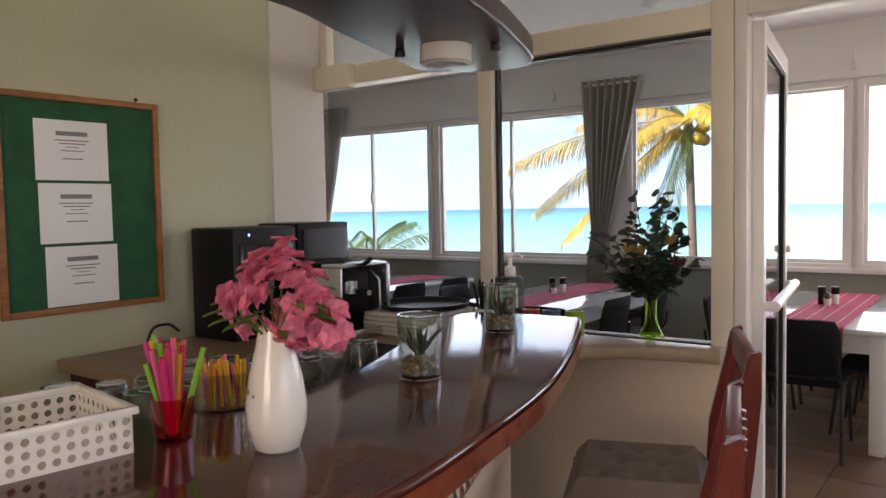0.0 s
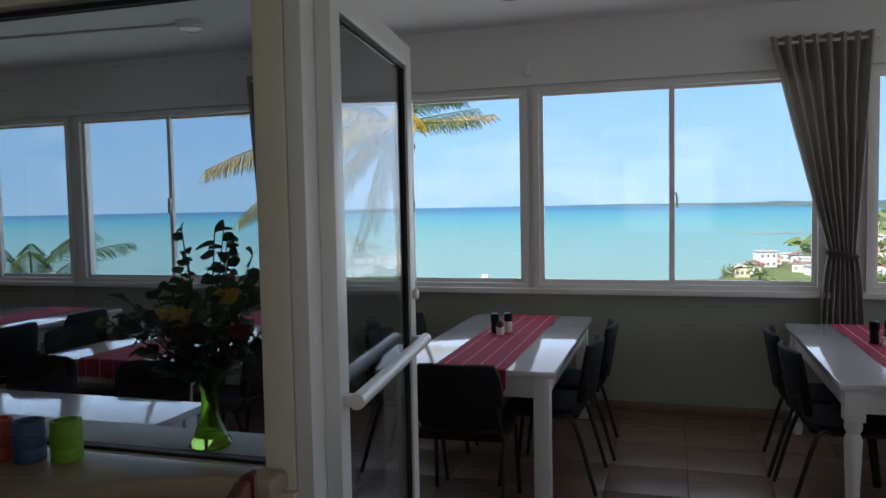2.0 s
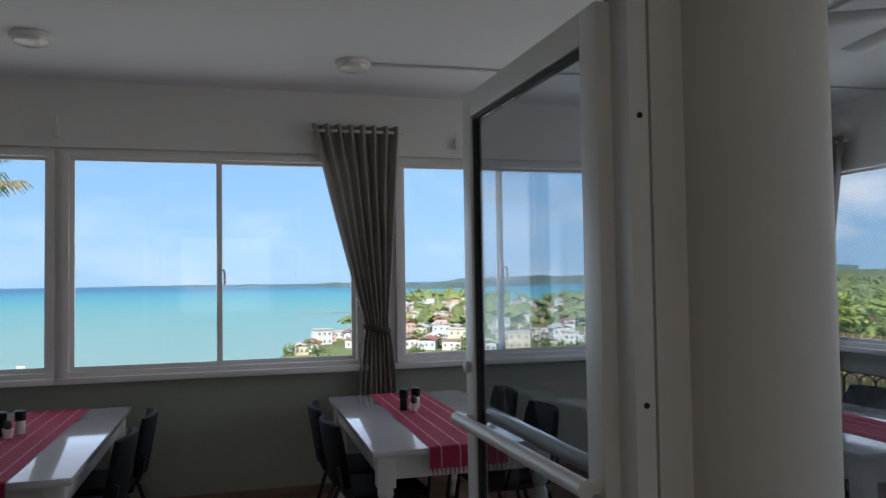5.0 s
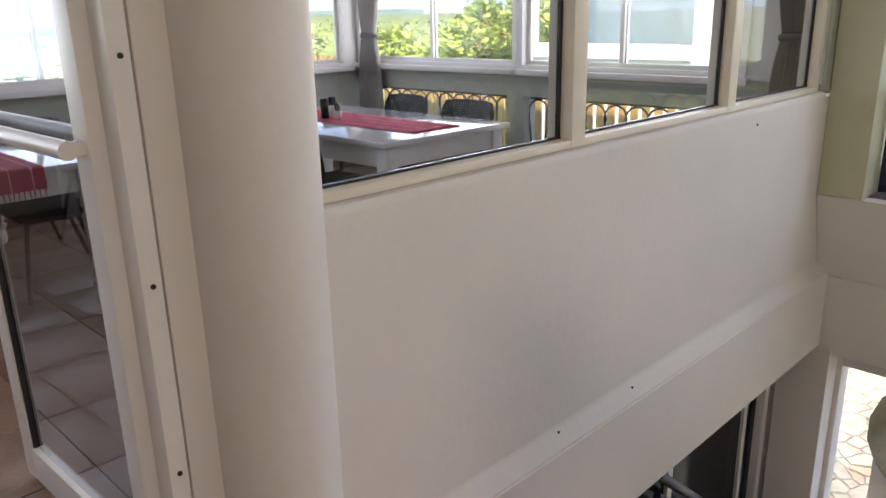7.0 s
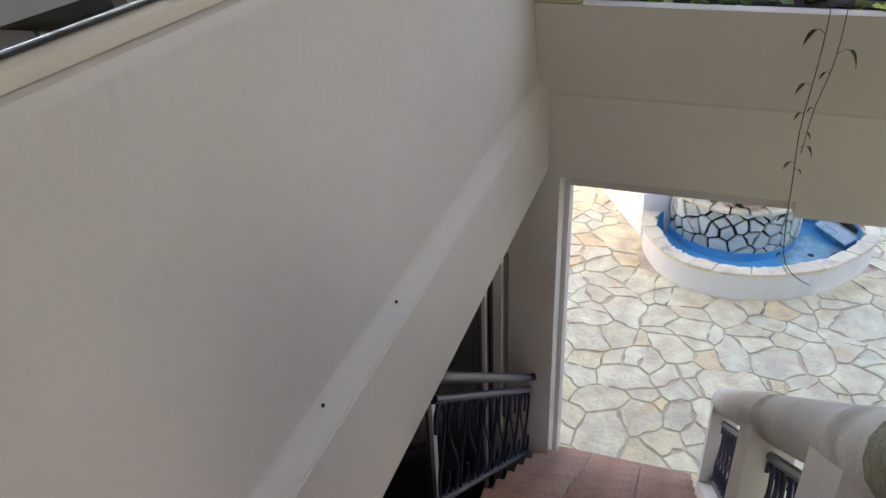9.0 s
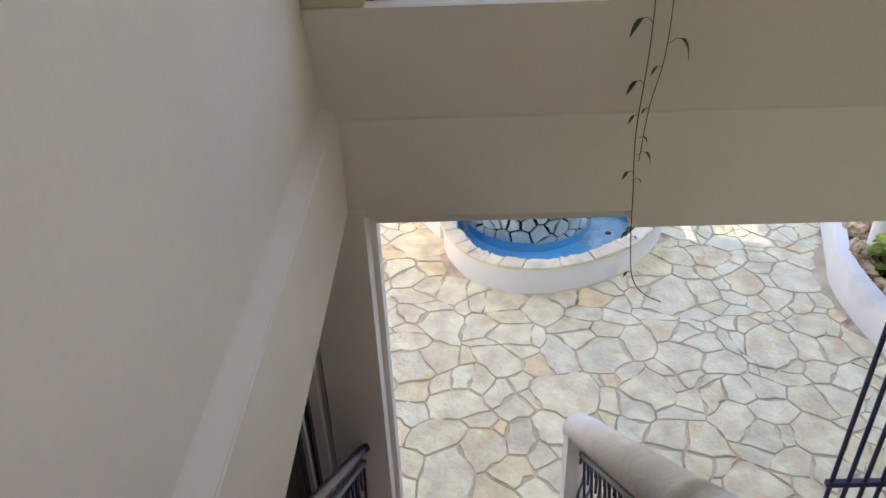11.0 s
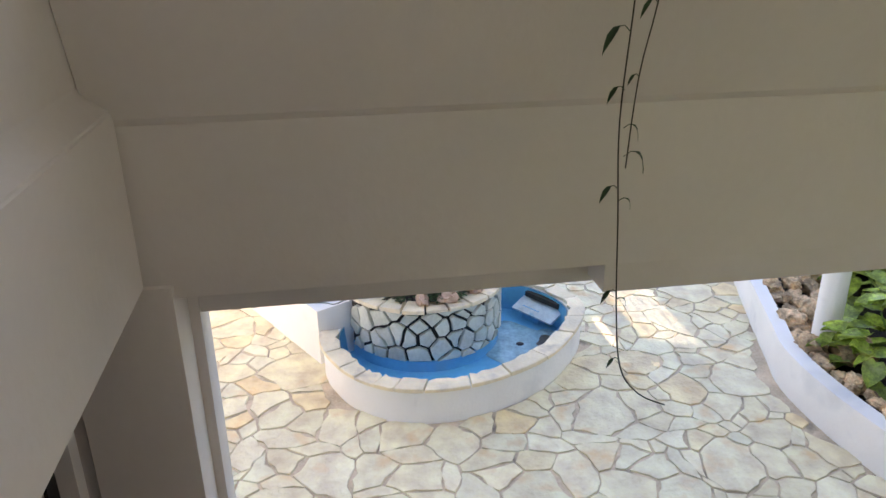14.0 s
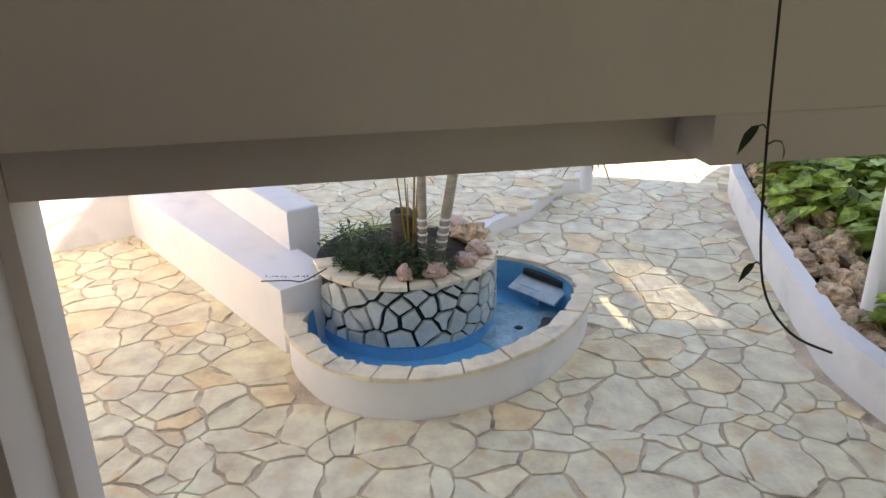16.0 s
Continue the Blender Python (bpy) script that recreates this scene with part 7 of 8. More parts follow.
gb = bmesh.new()
AZ = [-180 + 12 * k for k in range(11)] + [-50 + 1.5 * k for k in range(20)] + [-20 + 0.5 * k for k in range(171)] + [66 + 6 * k for k in range(20)]
DIST = [0.4, 8, 15, 16, 20, 26, 34, 45, 58, 72, 88, 105, 122, 140, 158, 176, 195, 210, 225, 240, 258, 278, 300, 325, 355, 390, 430, 480, 540, 610, 690, 780, 880, 1000, 1200, 1500, 1900, 2400, 3000, 3700, 4500]
grid = []
for az in AZ:
    a, row = radians(az), []
    c = coast(az)
    for d in DIST:
        x, y = 1.0 + d * math.sin(a), 1.5 + d * math.cos(a)
        shore = c * (1 + 0.03 * fbm(az * 8, 3, 0.05))
        if d < 60:
            z = -3.9 - 15.5 * max(0, d - 16) / 44
        else:
            z = -19.4
        if d < shore - 2:
            z += 1.2 * fbm(x, y, 0.01) + min(14, max(0, (d - 500) * 0.006))
            if d > 1400:
                z += 26 * max(0, fbm(x, y, 0.0009) + 0.35) * min(1, (d - 1400) / 1200) * (1 if az > 15 else 0.25)
        else:
            z = SEA - 1.5
        row.append(gb.verts.new((x, y, z)))
    grid.append(row)
for a, b in zip(grid, grid[1:]):
    for i in range(len(DIST) - 1):
        gb.faces.new((a[i], b[i], b[i + 1], a[i + 1]))
bmesh.ops.recalc_face_normals(gb, faces=gb.faces[:])
setting("ground", gb, material("green_hillside", (0.14, 0.19, 0.06), 0.95, vary=0.35, grain=0.05, fine=0.6, bump=0.3, stain=(0.16, 0.14, 0.08)), "green land sloping to the bay", "ground")

wm = material("turquoise_sea", (0.10, 0.36, 0.38), 0.42, vary=0.06, grain=0.01, fine=0.3, bump=0.05)
n, l = wm.node_tree.nodes, wm.node_tree.links
b = n["Principled BSDF"]
b.inputs["Specular IOR Level"].default_value = 0.25
geo, sep, mr, ramp, nz, ad = n.new("ShaderNodeTexCoord"), n.new("ShaderNodeSeparateXYZ"), n.new("ShaderNodeMath"), n.new("ShaderNodeValToRGB"), n.new("ShaderNodeTexNoise"), n.new("ShaderNodeMath")
l.new(geo.outputs["Object"], sep.inputs[0])
mr.operation, mr.inputs[1].default_value = "DIVIDE", 2600.0
l.new(sep.outputs["Y"], mr.inputs[0])
nz.inputs["Scale"].default_value, nz.inputs["Detail"].default_value = 0.004, 4.0
l.new(geo.outputs["Object"], nz.inputs["Vector"])
ad.operation = "MULTIPLY_ADD"
ad.inputs[1].default_value = 0.10
l.new(nz.outputs["Fac"], ad.inputs[0])
l.new(mr.outputs[0], ad.inputs[2])
cr = ramp.color_ramp
cr.elements[0].position, cr.elements[0].color = 0.09, (0.29, 0.45, 0.39, 1)
cr.elements[1].position, cr.elements[1].color = 1.0, (0.05, 0.20, 0.33, 1)
for p, c in ((0.20, (0.22, 0.44, 0.40, 1)), (0.40, (0.11, 0.40, 0.41, 1)), (0.65, (0.06, 0.32, 0.42, 1))):
    e = cr.elements.new(p)
    e.color = c
l.new(ad.outputs[0], ramp.inputs["Fac"])
l.new(ramp.outputs["Color"], b.inputs["Base Color"])
sea = bmesh.new()
v = [sea.verts.new((x, y, SEA)) for x, y in ((-4950, 20), (4950, 20), (4950, 4950), (-4950, 4950))]
sea.faces.new(v)
setting("water", sea, wm, "turquoise bay reaching the horizon", "sea")

# sandbar and the low far shore
sb = bmesh.new()
for a0, a1, d0, d1, h in ((4.2, 9.0, 545, 553, 0.25),):
    n0 = 30
    for k in range(n0):
        t0, t1 = k / n0, (k + 1) / n0
        q = []
        for t, d in ((t0, d0 - 4 * math.sin(t0 * 3.1)), (t1, d0 - 4 * math.sin(t1 * 3.1)), (t1, d1), (t0, d1)):
            a = radians(a0 + (a1 - a0) * t)
            q.append(sb.verts.new((1 + d * math.sin(a), 1.5 + d * math.cos(a), SEA + h * min(1, 4 * t))))
        sb.faces.new(q)
setting("sandbar", sb, material("wet_sand", (0.44, 0.40, 0.33), 0.8, vary=0.2, grain=0.2), "narrow sandbar in the bay", "sandbar")
fb = bmesh.new()
row0, row1, row2 = [], [], []
for k in range(181):
    az = -10 + k * 0.30
    a = radians(az)
    t = min(1, max(0, (az + 10) / 22))
    d = 4300 - 2700 * min(1, max(0, (az + 6) / 20)) if az < 14 else 1600 + 60 * (az - 14)
    h = SEA + (4 + 10 * t) * min(1, (az + 10) / 3) * (0.8 + 0.4 * fbm(az, 2, 0.3)) + max(0, az - 12) * 1.4 * (1 + 0.3 * fbm(az, 7, 0.22))
    for row, dd, z in ((row0, d, SEA - 0.5), (row1, d + 60, SEA + 3), (row2, d + 240, h)):
        row.append(fb.verts.new((1 + dd * math.sin(a), 1.5 + dd * math.cos(a), z)))
for r0, r1 in ((row0, row1), (row1, row2)):
    for k in range(180):
        fb.faces.new((r0[k], r0[k + 1], r1[k + 1], r1[k]))
setting("far_shore", fb, material("hazy_far_woods", (0.10, 0.17, 0.15), 0.95, vary=0.2, grain=0.01, fine=0.05, bump=0.2), "low wooded shore across the bay", "shore")

# town below
TOWNWALLS = [material("town_wall", c, 0.8, vary=0.08, grain=0.6, fine=5, bump=0.1) for c in ((0.80, 0.79, 0.75), (0.72, 0.62, 0.45), (0.62, 0.70, 0.72), (0.70, 0.50, 0.42), (0.78, 0.74, 0.55))]
TOWNROOFS = [material("town_roof", c, 0.8, vary=0.15, grain=0.6, fine=5, bump=0.2) for c in ((0.40, 0.16, 0.11), (0.55, 0.52, 0.48), (0.62, 0.60, 0.57), (0.34, 0.20, 0.15))]
WINDARK = material("town_window", (0.20, 0.22, 0.24), 0.3, vary=0.2, bump=0)


def town_house(at, rz, w, d, h, wall, roof, pitched, storeys):
    t = thing("town_house", "small pale house with a pitched roof in the town below" if pitched else "small flat-roofed house in the town below", "house", at, rz, "town houses")
    part("wall", boxes((-w / 2, w / 2, -d / 2, d / 2, -3, h)), wall, t, smooth=False)
    bm = bmesh.new()
    if pitched:
        pr = [(-w / 2 - 0.5, h), (0, h + w * 0.22), (w / 2 + 0.5, h), (w / 2 + 0.5, h + 0.2), (0, h + w * 0.22 + 0.25), (-w / 2 - 0.5, h + 0.2)]
        f = [[bm.verts.new((x, y, z)) for x, z in pr] for y in (-d / 2 - 0.4, d / 2 + 0.4)]
        for i in range(6):
            bm.faces.new((f[0][i], f[0][(i + 1) % 6], f[1][(i + 1) % 6], f[1][i]))
        bm.faces.new(f[0][::-1])
        bm.faces.new(f[1])
    else:
        box(bm, -w / 2 - 0.3, w / 2 + 0.3, -d / 2 - 0.3, d / 2 + 0.3, h, h + 0.35)
    part("roof", bm, roof, t, smooth=False)
    for s in range(storeys):
        for k in range(3):
            x, z = -w / 2 + w * (k + 0.5) / 3, 0.8 + s * 2.4
            part("window", boxes((x - 0.32, x + 0.32, -d / 2 - 0.06, -d / 2 + 0.02, z, z + 0.8)), WINDARK, t, smooth=False)


r8 = random.Random(17)
spots = []
for _ in range(3600):
    az, d = r8.uniform(1.5, 36), r8.uniform(215, 620)
    if d > coast(az) - 14 or (az < 9 and d > 300):
        continue
    x, y = 1 + d * math.sin(radians(az)), 1.5 + d * math.cos(radians(az))
    if all((x - q[0]) ** 2 + (y - q[1]) ** 2 > (5.2 + d * 0.008) ** 2 for q in spots):
        spots.append((x, y, d, az))
for x, y, d, az in spots[:330]:
    st = r8.choice((1, 1, 1, 2))
    town_house((x, y, -19.2), -az + r8.uniform(-25, 25), r8.uniform(3.6, 6.4), r8.uniform(3.6, 6.0), 2.4 * st, r8.choice(TOWNWALLS[:1] * 3 + TOWNWALLS), r8.choice(TOWNROOFS), r8.random() < 0.45, st)


def crown(bm, at, r, count, size, rr, squash=0.8):
    """Leaf clumps gathered in a few uneven lobes."""
    lobes = [(Vector((rr.gauss(0, 0.45), rr.gauss(0, 0.45), rr.gauss(0, 0.35))) * r, r * rr.uniform(0.4, 0.75)) for _ in range(7)]
    for _ in range(count):
        c, q = rr.choice(lobes)
        d = Vector((rr.gauss(0, 1), rr.gauss(0, 1), rr.gauss(0, 1))).normalized()
        p = Vector(at) + c + d * q * (0.65 + 0.4 * rr.random())
        p.z = at[2] + (p.z - at[2]) * squash
        leaf_blade(bm, p, (d.x + rr.uniform(-0.6, 0.6), d.y + rr.uniform(-0.6, 0.6), d.z * 0.5 + rr.uniform(-0.5, 0.3)), d, size * rr.uniform(0.6, 1.3), size * rr.uniform(0.4, 0.7), 0.2, True)


TREE_FAR = island_tint(material("town_tree_leaves", (0.25, 0.32, 0.12), 0.8, vary=0.25, grain=0.4, fine=4, bump=0.1, translucent=0.25), 0.25)
for _ in range(230):
    az, d = r8.uniform(-6, 37), r8.uniform(200, 640)
    if d > coast(az) - 5:
        continue
    x, y = 1 + d * math.sin(radians(az)), 1.5 + d * math.cos(radians(az))
    h = r8.uniform(2.2, 4.2)
    t = thing("town_tree", "round green tree among the houses below", "tree", (x, y, -20), group="town trees")
    bm = bmesh.new()
    tube(bm, [(0, 0, -1), (0.2, 0.1, h * 0.7)], 0.35, 6, 0.15)
    part("trunk", bm, BARK, t)
    bm = bmesh.new()
    crown(bm, (0, 0, h * 0.75), h * 0.62, 130, 0.9, r8)
    part("crown", bm, TREE_FAR, t)
far = bmesh.new()
for _ in range(2600):
    az, d = r8.uniform(8, 75), 300 + 1500 * r8.random() ** 1.6
    if d > coast(az) - 5 or (az < 36 and d < 560 and r8.random() < 0.8):
        continue
    x, y = 1 + d * math.sin(radians(az)), 1.5 + d * math.cos(radians(az))
    for k in range(6):
        leaf_blade(far, (x + r8.uniform(-4, 4), y + r8.uniform(-4, 4), -19 + r8.uniform(0, 5) + max(0, (d - 500) * 0.006)), (r8.uniform(-1, 1), r8.uniform(-1, 1), r8.uniform(-0.2, 0.6)), (0, -0.6, 1), r8.uniform(5, 9), r8.uniform(4, 7), 0.3, True)
single("far_woods", far, TREE_FAR, "green woods behind the town", "woods", kind="stuff")
mast = thing("floodlight_mast", "tall pale floodlight mast over the town", "mast", (1 + 300 * math.sin(radians(19.5)), 1.5 + 300 * math.cos(radians(19.5)), -20))
bm = bmesh.new()
tube(bm, [(0, 0, 0), (0, 0, 21.6)], 0.35, 8, 0.2)
part("pole", bm, FRAME_W, mast)
part("lamp_bank", boxes((-1.5, 1.5, -0.2, 0.2, 21.2, 22.0), (-1.2, 1.2, -0.2, 0.2, 20.2, 20.8)), FRAME_W, mast)
bm = boxes((-3.5, 3.5, -1.0, 1.0, SEA + 0.0, SEA + 0.9), bevel=0.3)
box(bm, -1.2, 1.0, -0.7, 0.7, SEA + 0.9, SEA + 2.0, bevel=0.2)
single("white_boat", bm, FRAME_W, "small white boat lying off the shore", "boat", at=(-54, 225, 0), rz=10)
bm = bmesh.new()
box(bm, -32, -14, 199, 206, SEA, SEA + 2.2, bevel=0.5)
single("pier_roof", bm, TOWNROOFS[0], "brown roof of a long building by the shore", "roof", rz=-3, at=(0, 0, 0))


def frond(bm, at, az, rise, length, droop, rr, leaf=0.42, gap=0.045, w=0.030):
    """A feathered palm frond."""
    a = radians(az)
    pts = []
    for k in range(15):
        t = k / 14
        r = length * t * math.cos(radians(rise) * (1 - t * 0.3))
        pts.append(Vector(at) + Vector((r * math.sin(a), r * math.cos(a), length * (t * math.sin(radians(rise)) - droop * t * t))))
    tube(bm, pts, 0.018, 5, 0.004)
    n = int(length / gap)
    for k in range(n):
        t = 0.08 + 0.92 * k / n
        i = min(13, int(t * 14))
        p = pts[i].lerp(pts[i + 1], t * 14 - i)
        d = (pts[i + 1] - pts[i]).normalized()
        s = d.cross(Vector((0, 0, 1))).normalized()
        ln = leaf * length / 2.4 * (0.55 + 0.9 * math.sin(min(1, t * 1.05) * math.pi) ** 0.6 * 0.6) * rr.uniform(0.85, 1.1)
        for sd in (-1, 1):
            leaf_blade(bm, p, d * 0.75 + s * sd * 0.8 + Vector((0, 0, -0.25 - 0.3 * rr.random())), (0, 0, 1), ln, w, 0.35)


def palm_tree(at, top, r, fronds, label, coconuts):
    t = thing("coconut_palm", label, "palm tree")
    bm = bmesh.new()
    m = (Vector(at) + Vector(top)) / 2 + Vector((0.12, 0.1, 0))
    tube(bm, smooth_loop([at, tuple(m), top], 12, False), r * 1.2, 12, r * 0.8)
    part("trunk", bm, BARK, t)
    rr = random.Random(int(abs(top[0]) * 10))
    for az, rise, length, droop, mat in fronds:
        bm = bmesh.new()
        frond(bm, top, az, rise, length, droop, rr)
        part("frond", bm, mat, t, smooth=False)
    for k in range(coconuts):
        bm = bmesh.new()
        a = k * 2.4
        bmesh.ops.create_uvsphere(bm, u_segments=12, v_segments=8, radius=0.11, matrix=Matrix.Translation(Vector(top) + Vector((0.26 * math.cos(a), 0.26 * math.sin(a), -0.16 - 0.10 * (k % 3)))))
        part("coconut", bm, FROND, t)


# a yellowed coconut palm in front of the windows, and lower palms to the west
PT = (-3.55, 13.4, 2.95)
palm_tree((-3.3, 13.0, -12.0), PT, 0.085, [(-95, 4, 3.5, 0.26, FROND), (-84, -8, 3.3, 0.34, FROND), (-110, 25, 2.6, 0.3, FROND), (-70, -28, 2.5, 0.30, FROND), (-60, 40, 2.5, 0.4, FROND_G), (-20, 50, 2.4, 0.4, FROND), (20, 45, 2.4, 0.45, FROND_G), (70, 42, 1.7, 0.35, FROND_G), (95, 4, 1.8, 0.03, FROND), (90, 10, 1.5, 0.04, FROND_G), (102, 0, 1.6, 0.02, FROND_G), (150, 20, 2.2, 0.45, FROND), (190, 10, 2.2, 0.5, FROND), (215, 25, 2.3, 0.5, FROND), (-120, -35, 2.4, 0.3, FROND), (170, -30, 2.0, 0.35, FROND_G), (-45, -50, 2.2, 0.2, FROND_G)], "coconut palm with yellowed wind-blown fronds and coconuts", 9)
palm_tree((-10.5, 12.5, -12), (-10.2, 12.3, 0.0), 0.12, [(k * 45, 58 if k % 2 else 72, 2.3, 0.42, FROND_G) for k in range(8)], "green palm beyond the west windows", 0)
palm_tree((-12.2, 16.5, -12), (-12.0, 16.3, -1.0), 0.12, [(k * 45 + 20, 35 if k % 2 else 60, 1.6, 0.5, FROND_G if k % 3 else FROND) for k in range(8)], "low green palm beyond the west windows", 0)

# wooded slope to the east with orange blossom
NEARTREE = island_tint(material("sunlit_tree_leaves", (0.36, 0.46, 0.09), 0.6, vary=0.3, grain=1.5, fine=12, bump=0.2, translucent=0.2), 0.45)
ORANGE = material("orange_blossom", (0.75, 0.16, 0.03), 0.6, vary=0.2)
for az, d, top, r in ((49, 36, 2.2, 2.4), (51, 30, 2.6, 2.8), (54, 33, 3.4, 3.6), (58, 29, 3.2, 3.4), (63, 31, 3.0, 3.4), (46, 42, 0.0, 2.4), (43, 46, -2.2, 2.4), (52, 24, -0.6, 2.8), (57, 23, -0.4, 2.8), (40, 54, -4.2, 2.6), (36, 60, -5.8, 2.8), (68, 32, 3.2, 3.6)):
    x, y = 1.2 + d * math.sin(radians(az)), 1.4 + d * math.cos(radians(az))
    t = thing("slope_tree", "sunlit green tree on the slope beyond the east windows", "tree", (x, y, 0), group="slope trees")
    bm = bmesh.new()
    tube(bm, [(0, 0, -14), (0.1, 0, top - r)], 0.28, 8, 0.14)
    for k in range(5):
        a = k * 1.3
        tube(bm, [(0.1, 0, top - r * 1.2), (r * 0.5 * math.cos(a), r * 0.5 * math.sin(a), top - r * 0.5)], 0.10, 6, 0.04)
    part("trunk", bm, BARK, t)
    bm = bmesh.new()
    crown(bm, (0, 0, top - r * 1.1), r, 7000, 0.33, r8, 1.0)
    part("crown", bm, NEARTREE, t)
    if az in (49, 51, 46):
        bm = bmesh.new()
        crown(bm, (-0.6, -0.6, top - r * 0.95), r * 0.8, 60, 0.2, r8)
        part("blossom", bm, ORANGE, t)

# neighbouring terrace to the east: pickets, white posts and eaves
pk = thing("picket_fence", "varnished wooden picket fence beyond the east windows", "fence")
pick = None
for k in range(58):
    y = 3.1 + 0.125 * k
    if pick is None:
        p = part("picket", boxes((-0.012, 0.012, -0.04, 0.04, -0.36, 0.90), bevel=0.004), PICKET, pk)
        pick = p.data
    else:
        p = new("picket", pick)
        p.parent = pk
    p.location = (7.55, y, 0.0)
part("rail", boxes((7.565, 7.60, 3.05, 10.3, 0.55, 0.63)), PICKET, pk)
part("rail", boxes((7.565, 7.60, 3.05, 10.3, -0.2, -0.12)), PICKET, pk)
setting("terrace", boxes((6.14, 7.62, 3.05, 10.4, -0.62, -0.35)), LIME, "pale terrace slab east of the dining room", "terrace")
nt = thing("neighbour_veranda", "white neighbouring veranda with posts and a low wall", "building")
bm = bmesh.new()
lathe(bm, [(0.28, -4.0), (0.28, 4.6)], (16.0, 13.25, 0), 24)
part("post", bm, LIME, nt)
part("low_wall", boxes((15.8, 16.2, 8.9, 12.97, 0.40, 0.70), (15.9, 16.1, 8.9, 12.97, -4.0, 0.40)), LIME, nt)
part("wall", boxes((15.8, 16.2, 4.0, 8.9, -4.0, 4.6)), LIME, nt)
part("wall", boxes((20.6, 20.9, 7.0, 15.6, -4.0, 2.5)), LIME, nt)
bm = bmesh.new()
box(bm, 14.6, 21.5, 3.0, 15.2, 4.6, 5.0)
part("eave", bm, LIME, nt)

# added, unseen sun blocker south of the courtyard; its gaps shape the sun patches
S0, S1 = -4.82, -4.70
sw = boxes((-6.0, 6.8, S0, S1, -3.4, 7.1), (6.8, 7.0, S0, S1, -3.4, 1.62), (6.8, 7.0, S0, S1, 1.76, 7.1), (7.0, 7.1, S0, S1, -3.4, 7.1), (7.1, 7.3, S0, S1, -3.4, 1.84), (7.1, 7.3, S0, S1, 2.0, 7.1),
           (7.3, 7.7, S0, S1, -3.4, 1.10), (7.3, 7.7, S0, S1, 1.68, 1.84), (7.3, 7.7, S0, S1, 2.0, 7.1), (7.7, 8.6, S0, S1, -3.4, 1.10), (7.7, 8.6, S0, S1, 1.68, 7.1), (8.6, 11.6, S0, S1, -3.4, 7.1))
setting("sun_blocker_court", sw, LIME, "unseen added wall that shades the courtyard, with gaps for sun patches", "wall")
# Slats added in the blocker's gap to throw striped sun beside the pool.
lv = thing("louvre", "unseen added slats that cut the sun into stripes on the paving", "louvre")
for k in range(6):
    part("slat", boxes((7.3, 8.6, -4.78, -4.74, 1.10 + 0.10 * k, 1.145 + 0.10 * k)), LIME, lv)

# ---------------------------------------------------------------- pieces of floors, walls and paving
floor_ob = bpy.data.objects["floor"]
tile = None
T = 0.45


def floor_tile(x, y):
    global tile
    if tile is None:
        ob = part("floor_tile", boxes((-T / 2 + 0.003, T / 2 - 0.003, -T / 2 + 0.003, T / 2 - 0.003, -0.012, 0.0), bevel=0.002), FLOORTILE, floor_ob)
        tile = ob.data
    else:
        ob = new("floor_tile", tile)
        ob.parent = floor_ob
    ob.location = (x, y, 0)


for i in range(19):
    for j in range(10):
        floor_tile(-2.9 + i * T + 0.1, 3.14 + j * T - 0.02)
rest = bmesh.new()
for i in range(8):
    for j in range(10):
        x, y = -6.42 + i * T, 3.12 + j * T
        if x < -3.1:
            box(rest, x - T / 2 + 0.003, x + T / 2 - 0.003, y - T / 2 + 0.003, min(y + T / 2 - 0.003, 7.28), -0.012, 0.0)
for i in range(8):
    for j in range(12):
        x, y = -1.72 + i * T, 2.66 - j * T
        if x - T / 2 > 1.2:
            continue
        box(rest, x - T / 2 + 0.003, min(x + T / 2 - 0.003, 1.25), y - T / 2 + 0.003, y + T / 2 - 0.003, -0.012, 0.0)
ob = part("tiles", rest, FLOORTILE, floor_ob)
tagged(ob, kind="stuff")
west = bpy.data.objects["wall_west"]
BW, BH = 0.62, 0.37
blk = None
for r in range(8):
    for c in range(-1 if r % 2 else 0, 8):
        y = 3.0 + c * BW + (BW / 2 if r % 2 else 0)
        if y + BW / 2 > 7.3:
            continue
        if blk is None:
            ob = part("block", boxes((-0.012, 0.0, -BW / 2 + 0.005, BW / 2 - 0.005, 0.005, BH - 0.005), bevel=0.004), BLOCK, west)
            blk = ob.data
        else:
            ob = new("block", blk)
            ob.parent = west
        ob.location = (X_WEST, y, r * BH)

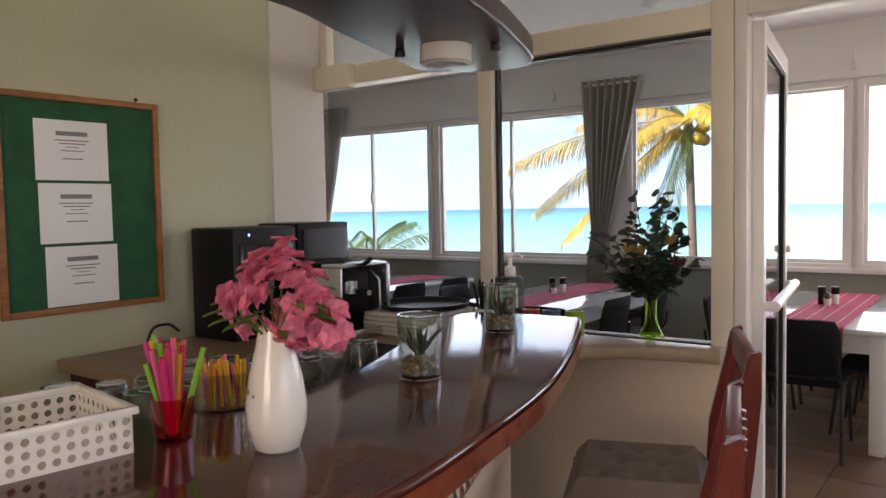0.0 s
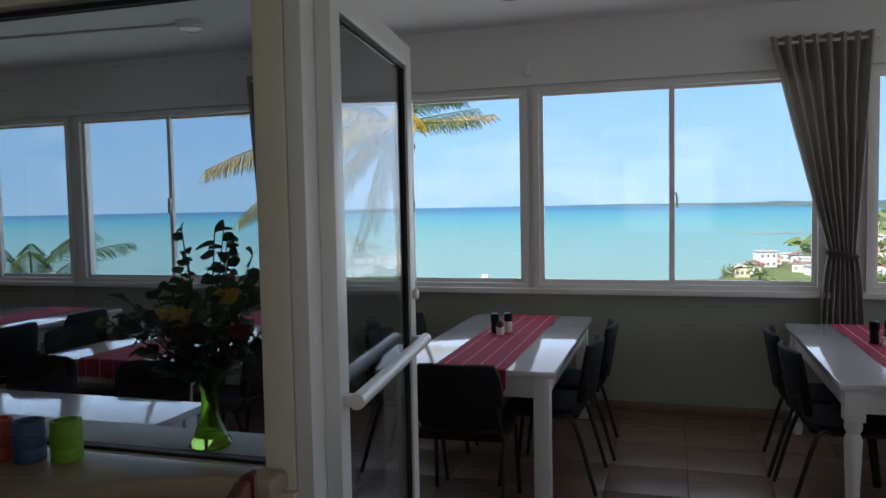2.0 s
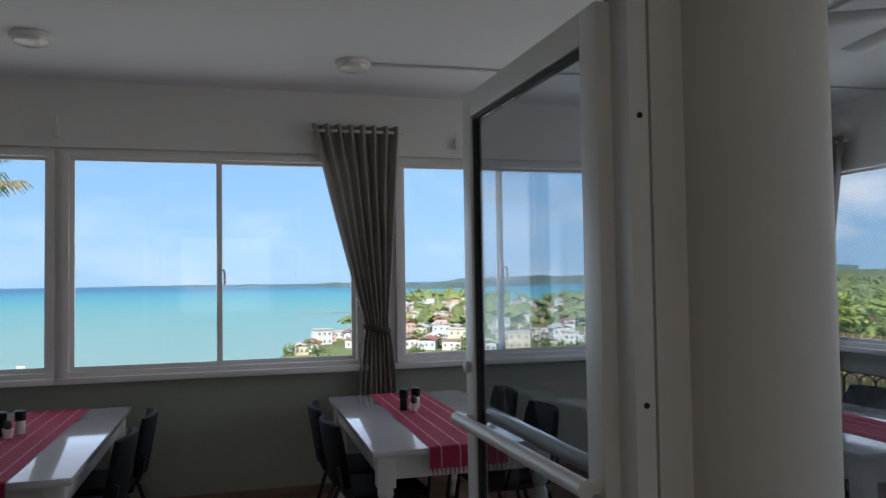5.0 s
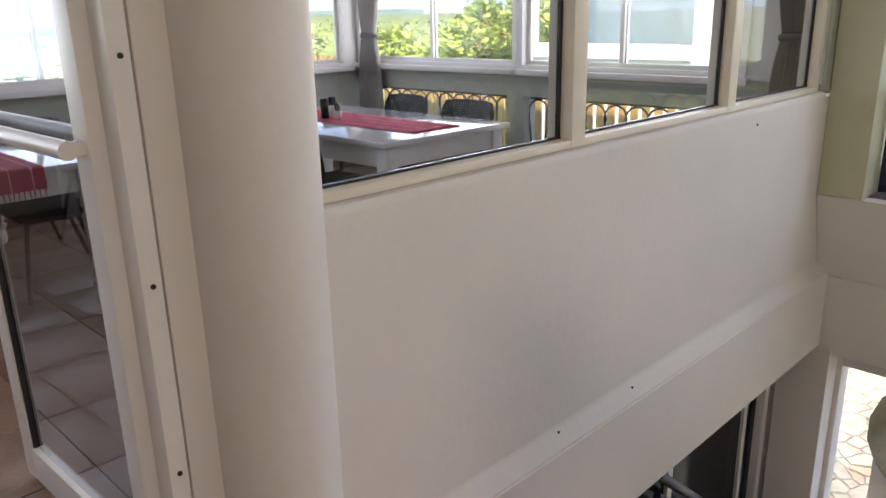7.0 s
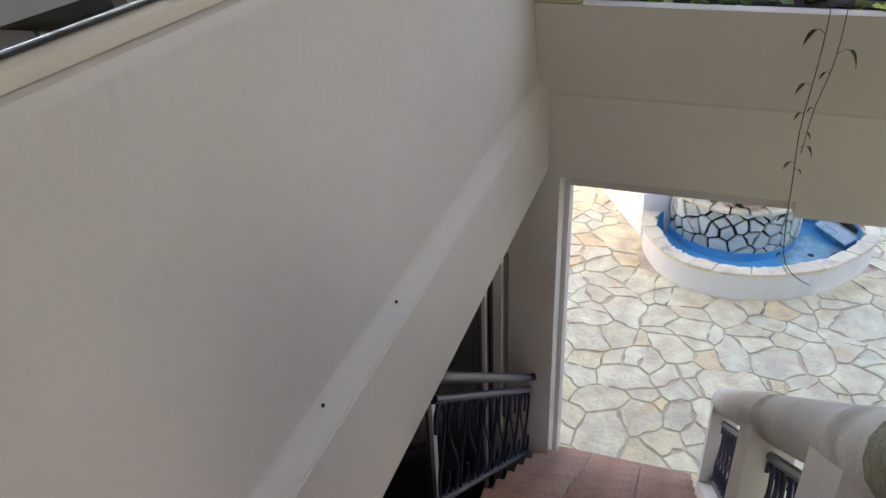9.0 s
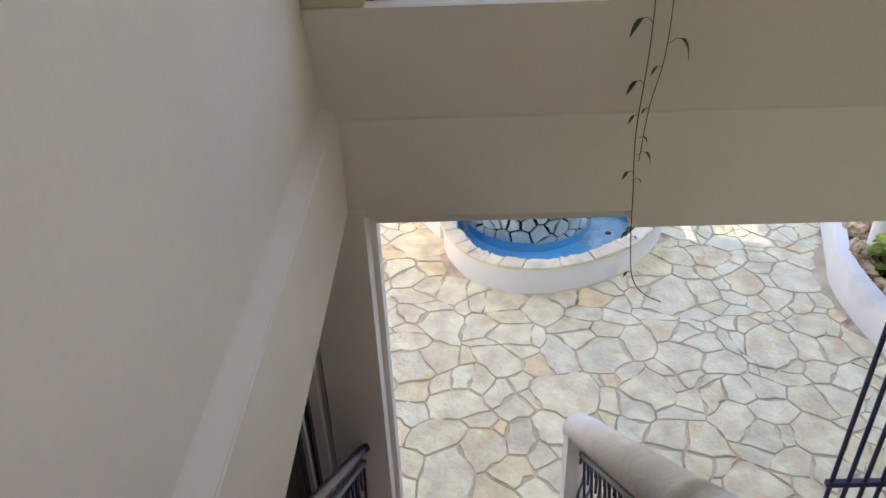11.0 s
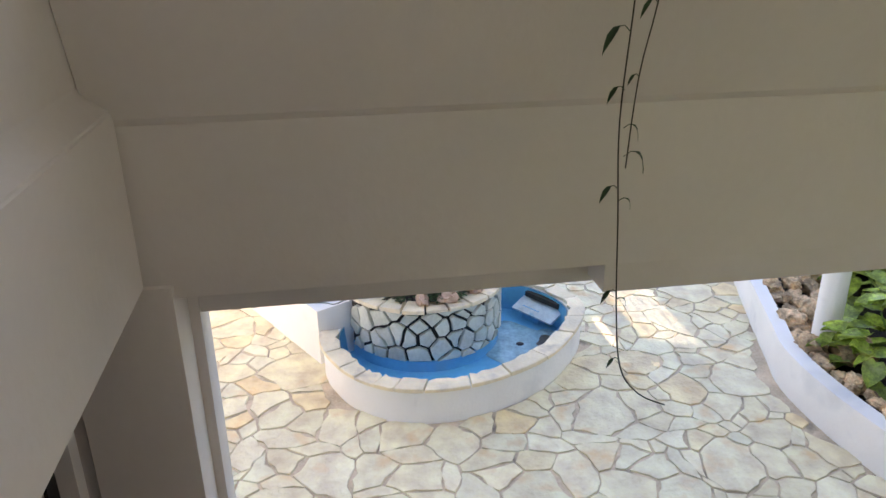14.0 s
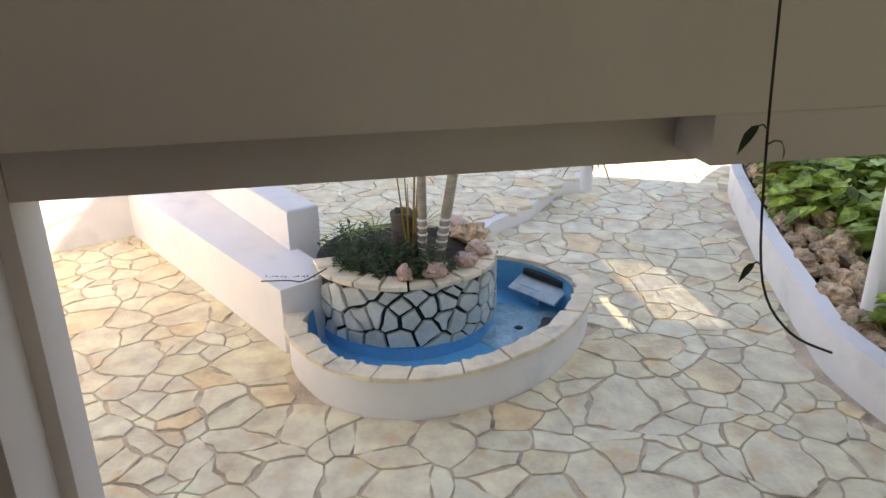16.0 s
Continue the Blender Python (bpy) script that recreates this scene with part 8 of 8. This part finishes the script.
# crazy paving of the courtyard
setting("pavement_south", boxes((1.15, 5.858, -2.6, 2.7, COURT - 0.2, COURT - 0.02)), TERRA, "terracotta floor at the foot of the stairs", "pavement")
court = setting("pavement", boxes((5.86, 17.5, -4.7, 6.0, COURT - 0.2, COURT - 0.012)), MORTAR, "crazy paving of cream flagstones in the courtyard", "pavement")
r9 = random.Random(4)
seeds, sizes = [], []
for size, tries in ((0.25, 55), (0.175, 420), (0.125, 2200), (0.09, 5600), (0.062, 5200)):
    for _ in range(tries):
        x, y, q = r9.uniform(5.85, 16.5), r9.uniform(-3.6, 6.0), size * r9.uniform(0.8, 1.15)
        if size < 0.07 and noise.noise((x * 0.9, y * 0.9, 4.0)) < 0.0:
            continue
        if all((x - u[0]) ** 2 + ((y - u[1]) * 1.25) ** 2 > (0.93 * (q + w)) ** 2 for u, w in zip(seeds, sizes)):
            seeds.append((x, y))
            sizes.append(q)
count, fv_, ff_ = 0, [], []
for (sx, sy), cell in zip(seeds, voronoi(seeds, 0.9, 0.0075, sizes)):
    if len(cell) < 3 or sx < 5.9:
        continue
    if inside((sx, sy), POOL_W) or inside((sx, sy), BED_O):
        continue
    zb = -2.90 + 0.024 if inside((sx, sy), STEP) else COURT
    cell = [c + 0.14 * Vector((noise.noise((c.x * 2.6, c.y * 2.6, 1.0)), noise.noise((c.x * 2.6, c.y * 2.6, 7.0)))) for c in cell]
    o = rough_outline(cell, r9.choice((0.0, 0.0, 0.002, 0.006)), r9, 0.017, 0.065)
    if len(o) < 3:
        continue
    o = [p + 0.026 * Vector((noise.noise((p.x * 6, p.y * 6, 3.0)), noise.noise((p.x * 6, p.y * 6, 8.0)))) for p in o]
    o = [Vector((max(p.x, 5.93), p.y)) for p in o]
    v, f = stone_mesh(o, zb - 0.012, 0.012 + r9.uniform(-0.002, 0.003), 0.003)
    if count < 300 and sx < 9.2 and -1.3 < sy < 3.2 and zb == COURT:
        me = bpy.data.meshes.new("flagstone")
        me.from_pydata(v, [], f)
        me.materials.append(STONE)
        new("flagstone", me).parent = court
        count += 1
    else:
        k = len(fv_)
        fv_ += v
        ff_ += [tuple(k + q for q in face) for face in f]
me = bpy.data.meshes.new("flagstones")
me.from_pydata(fv_, [], ff_)
me.materials.append(STONE_FAR)
ob = new("flagstones", me)
ob.parent = court
tagged(ob, kind="stuff")
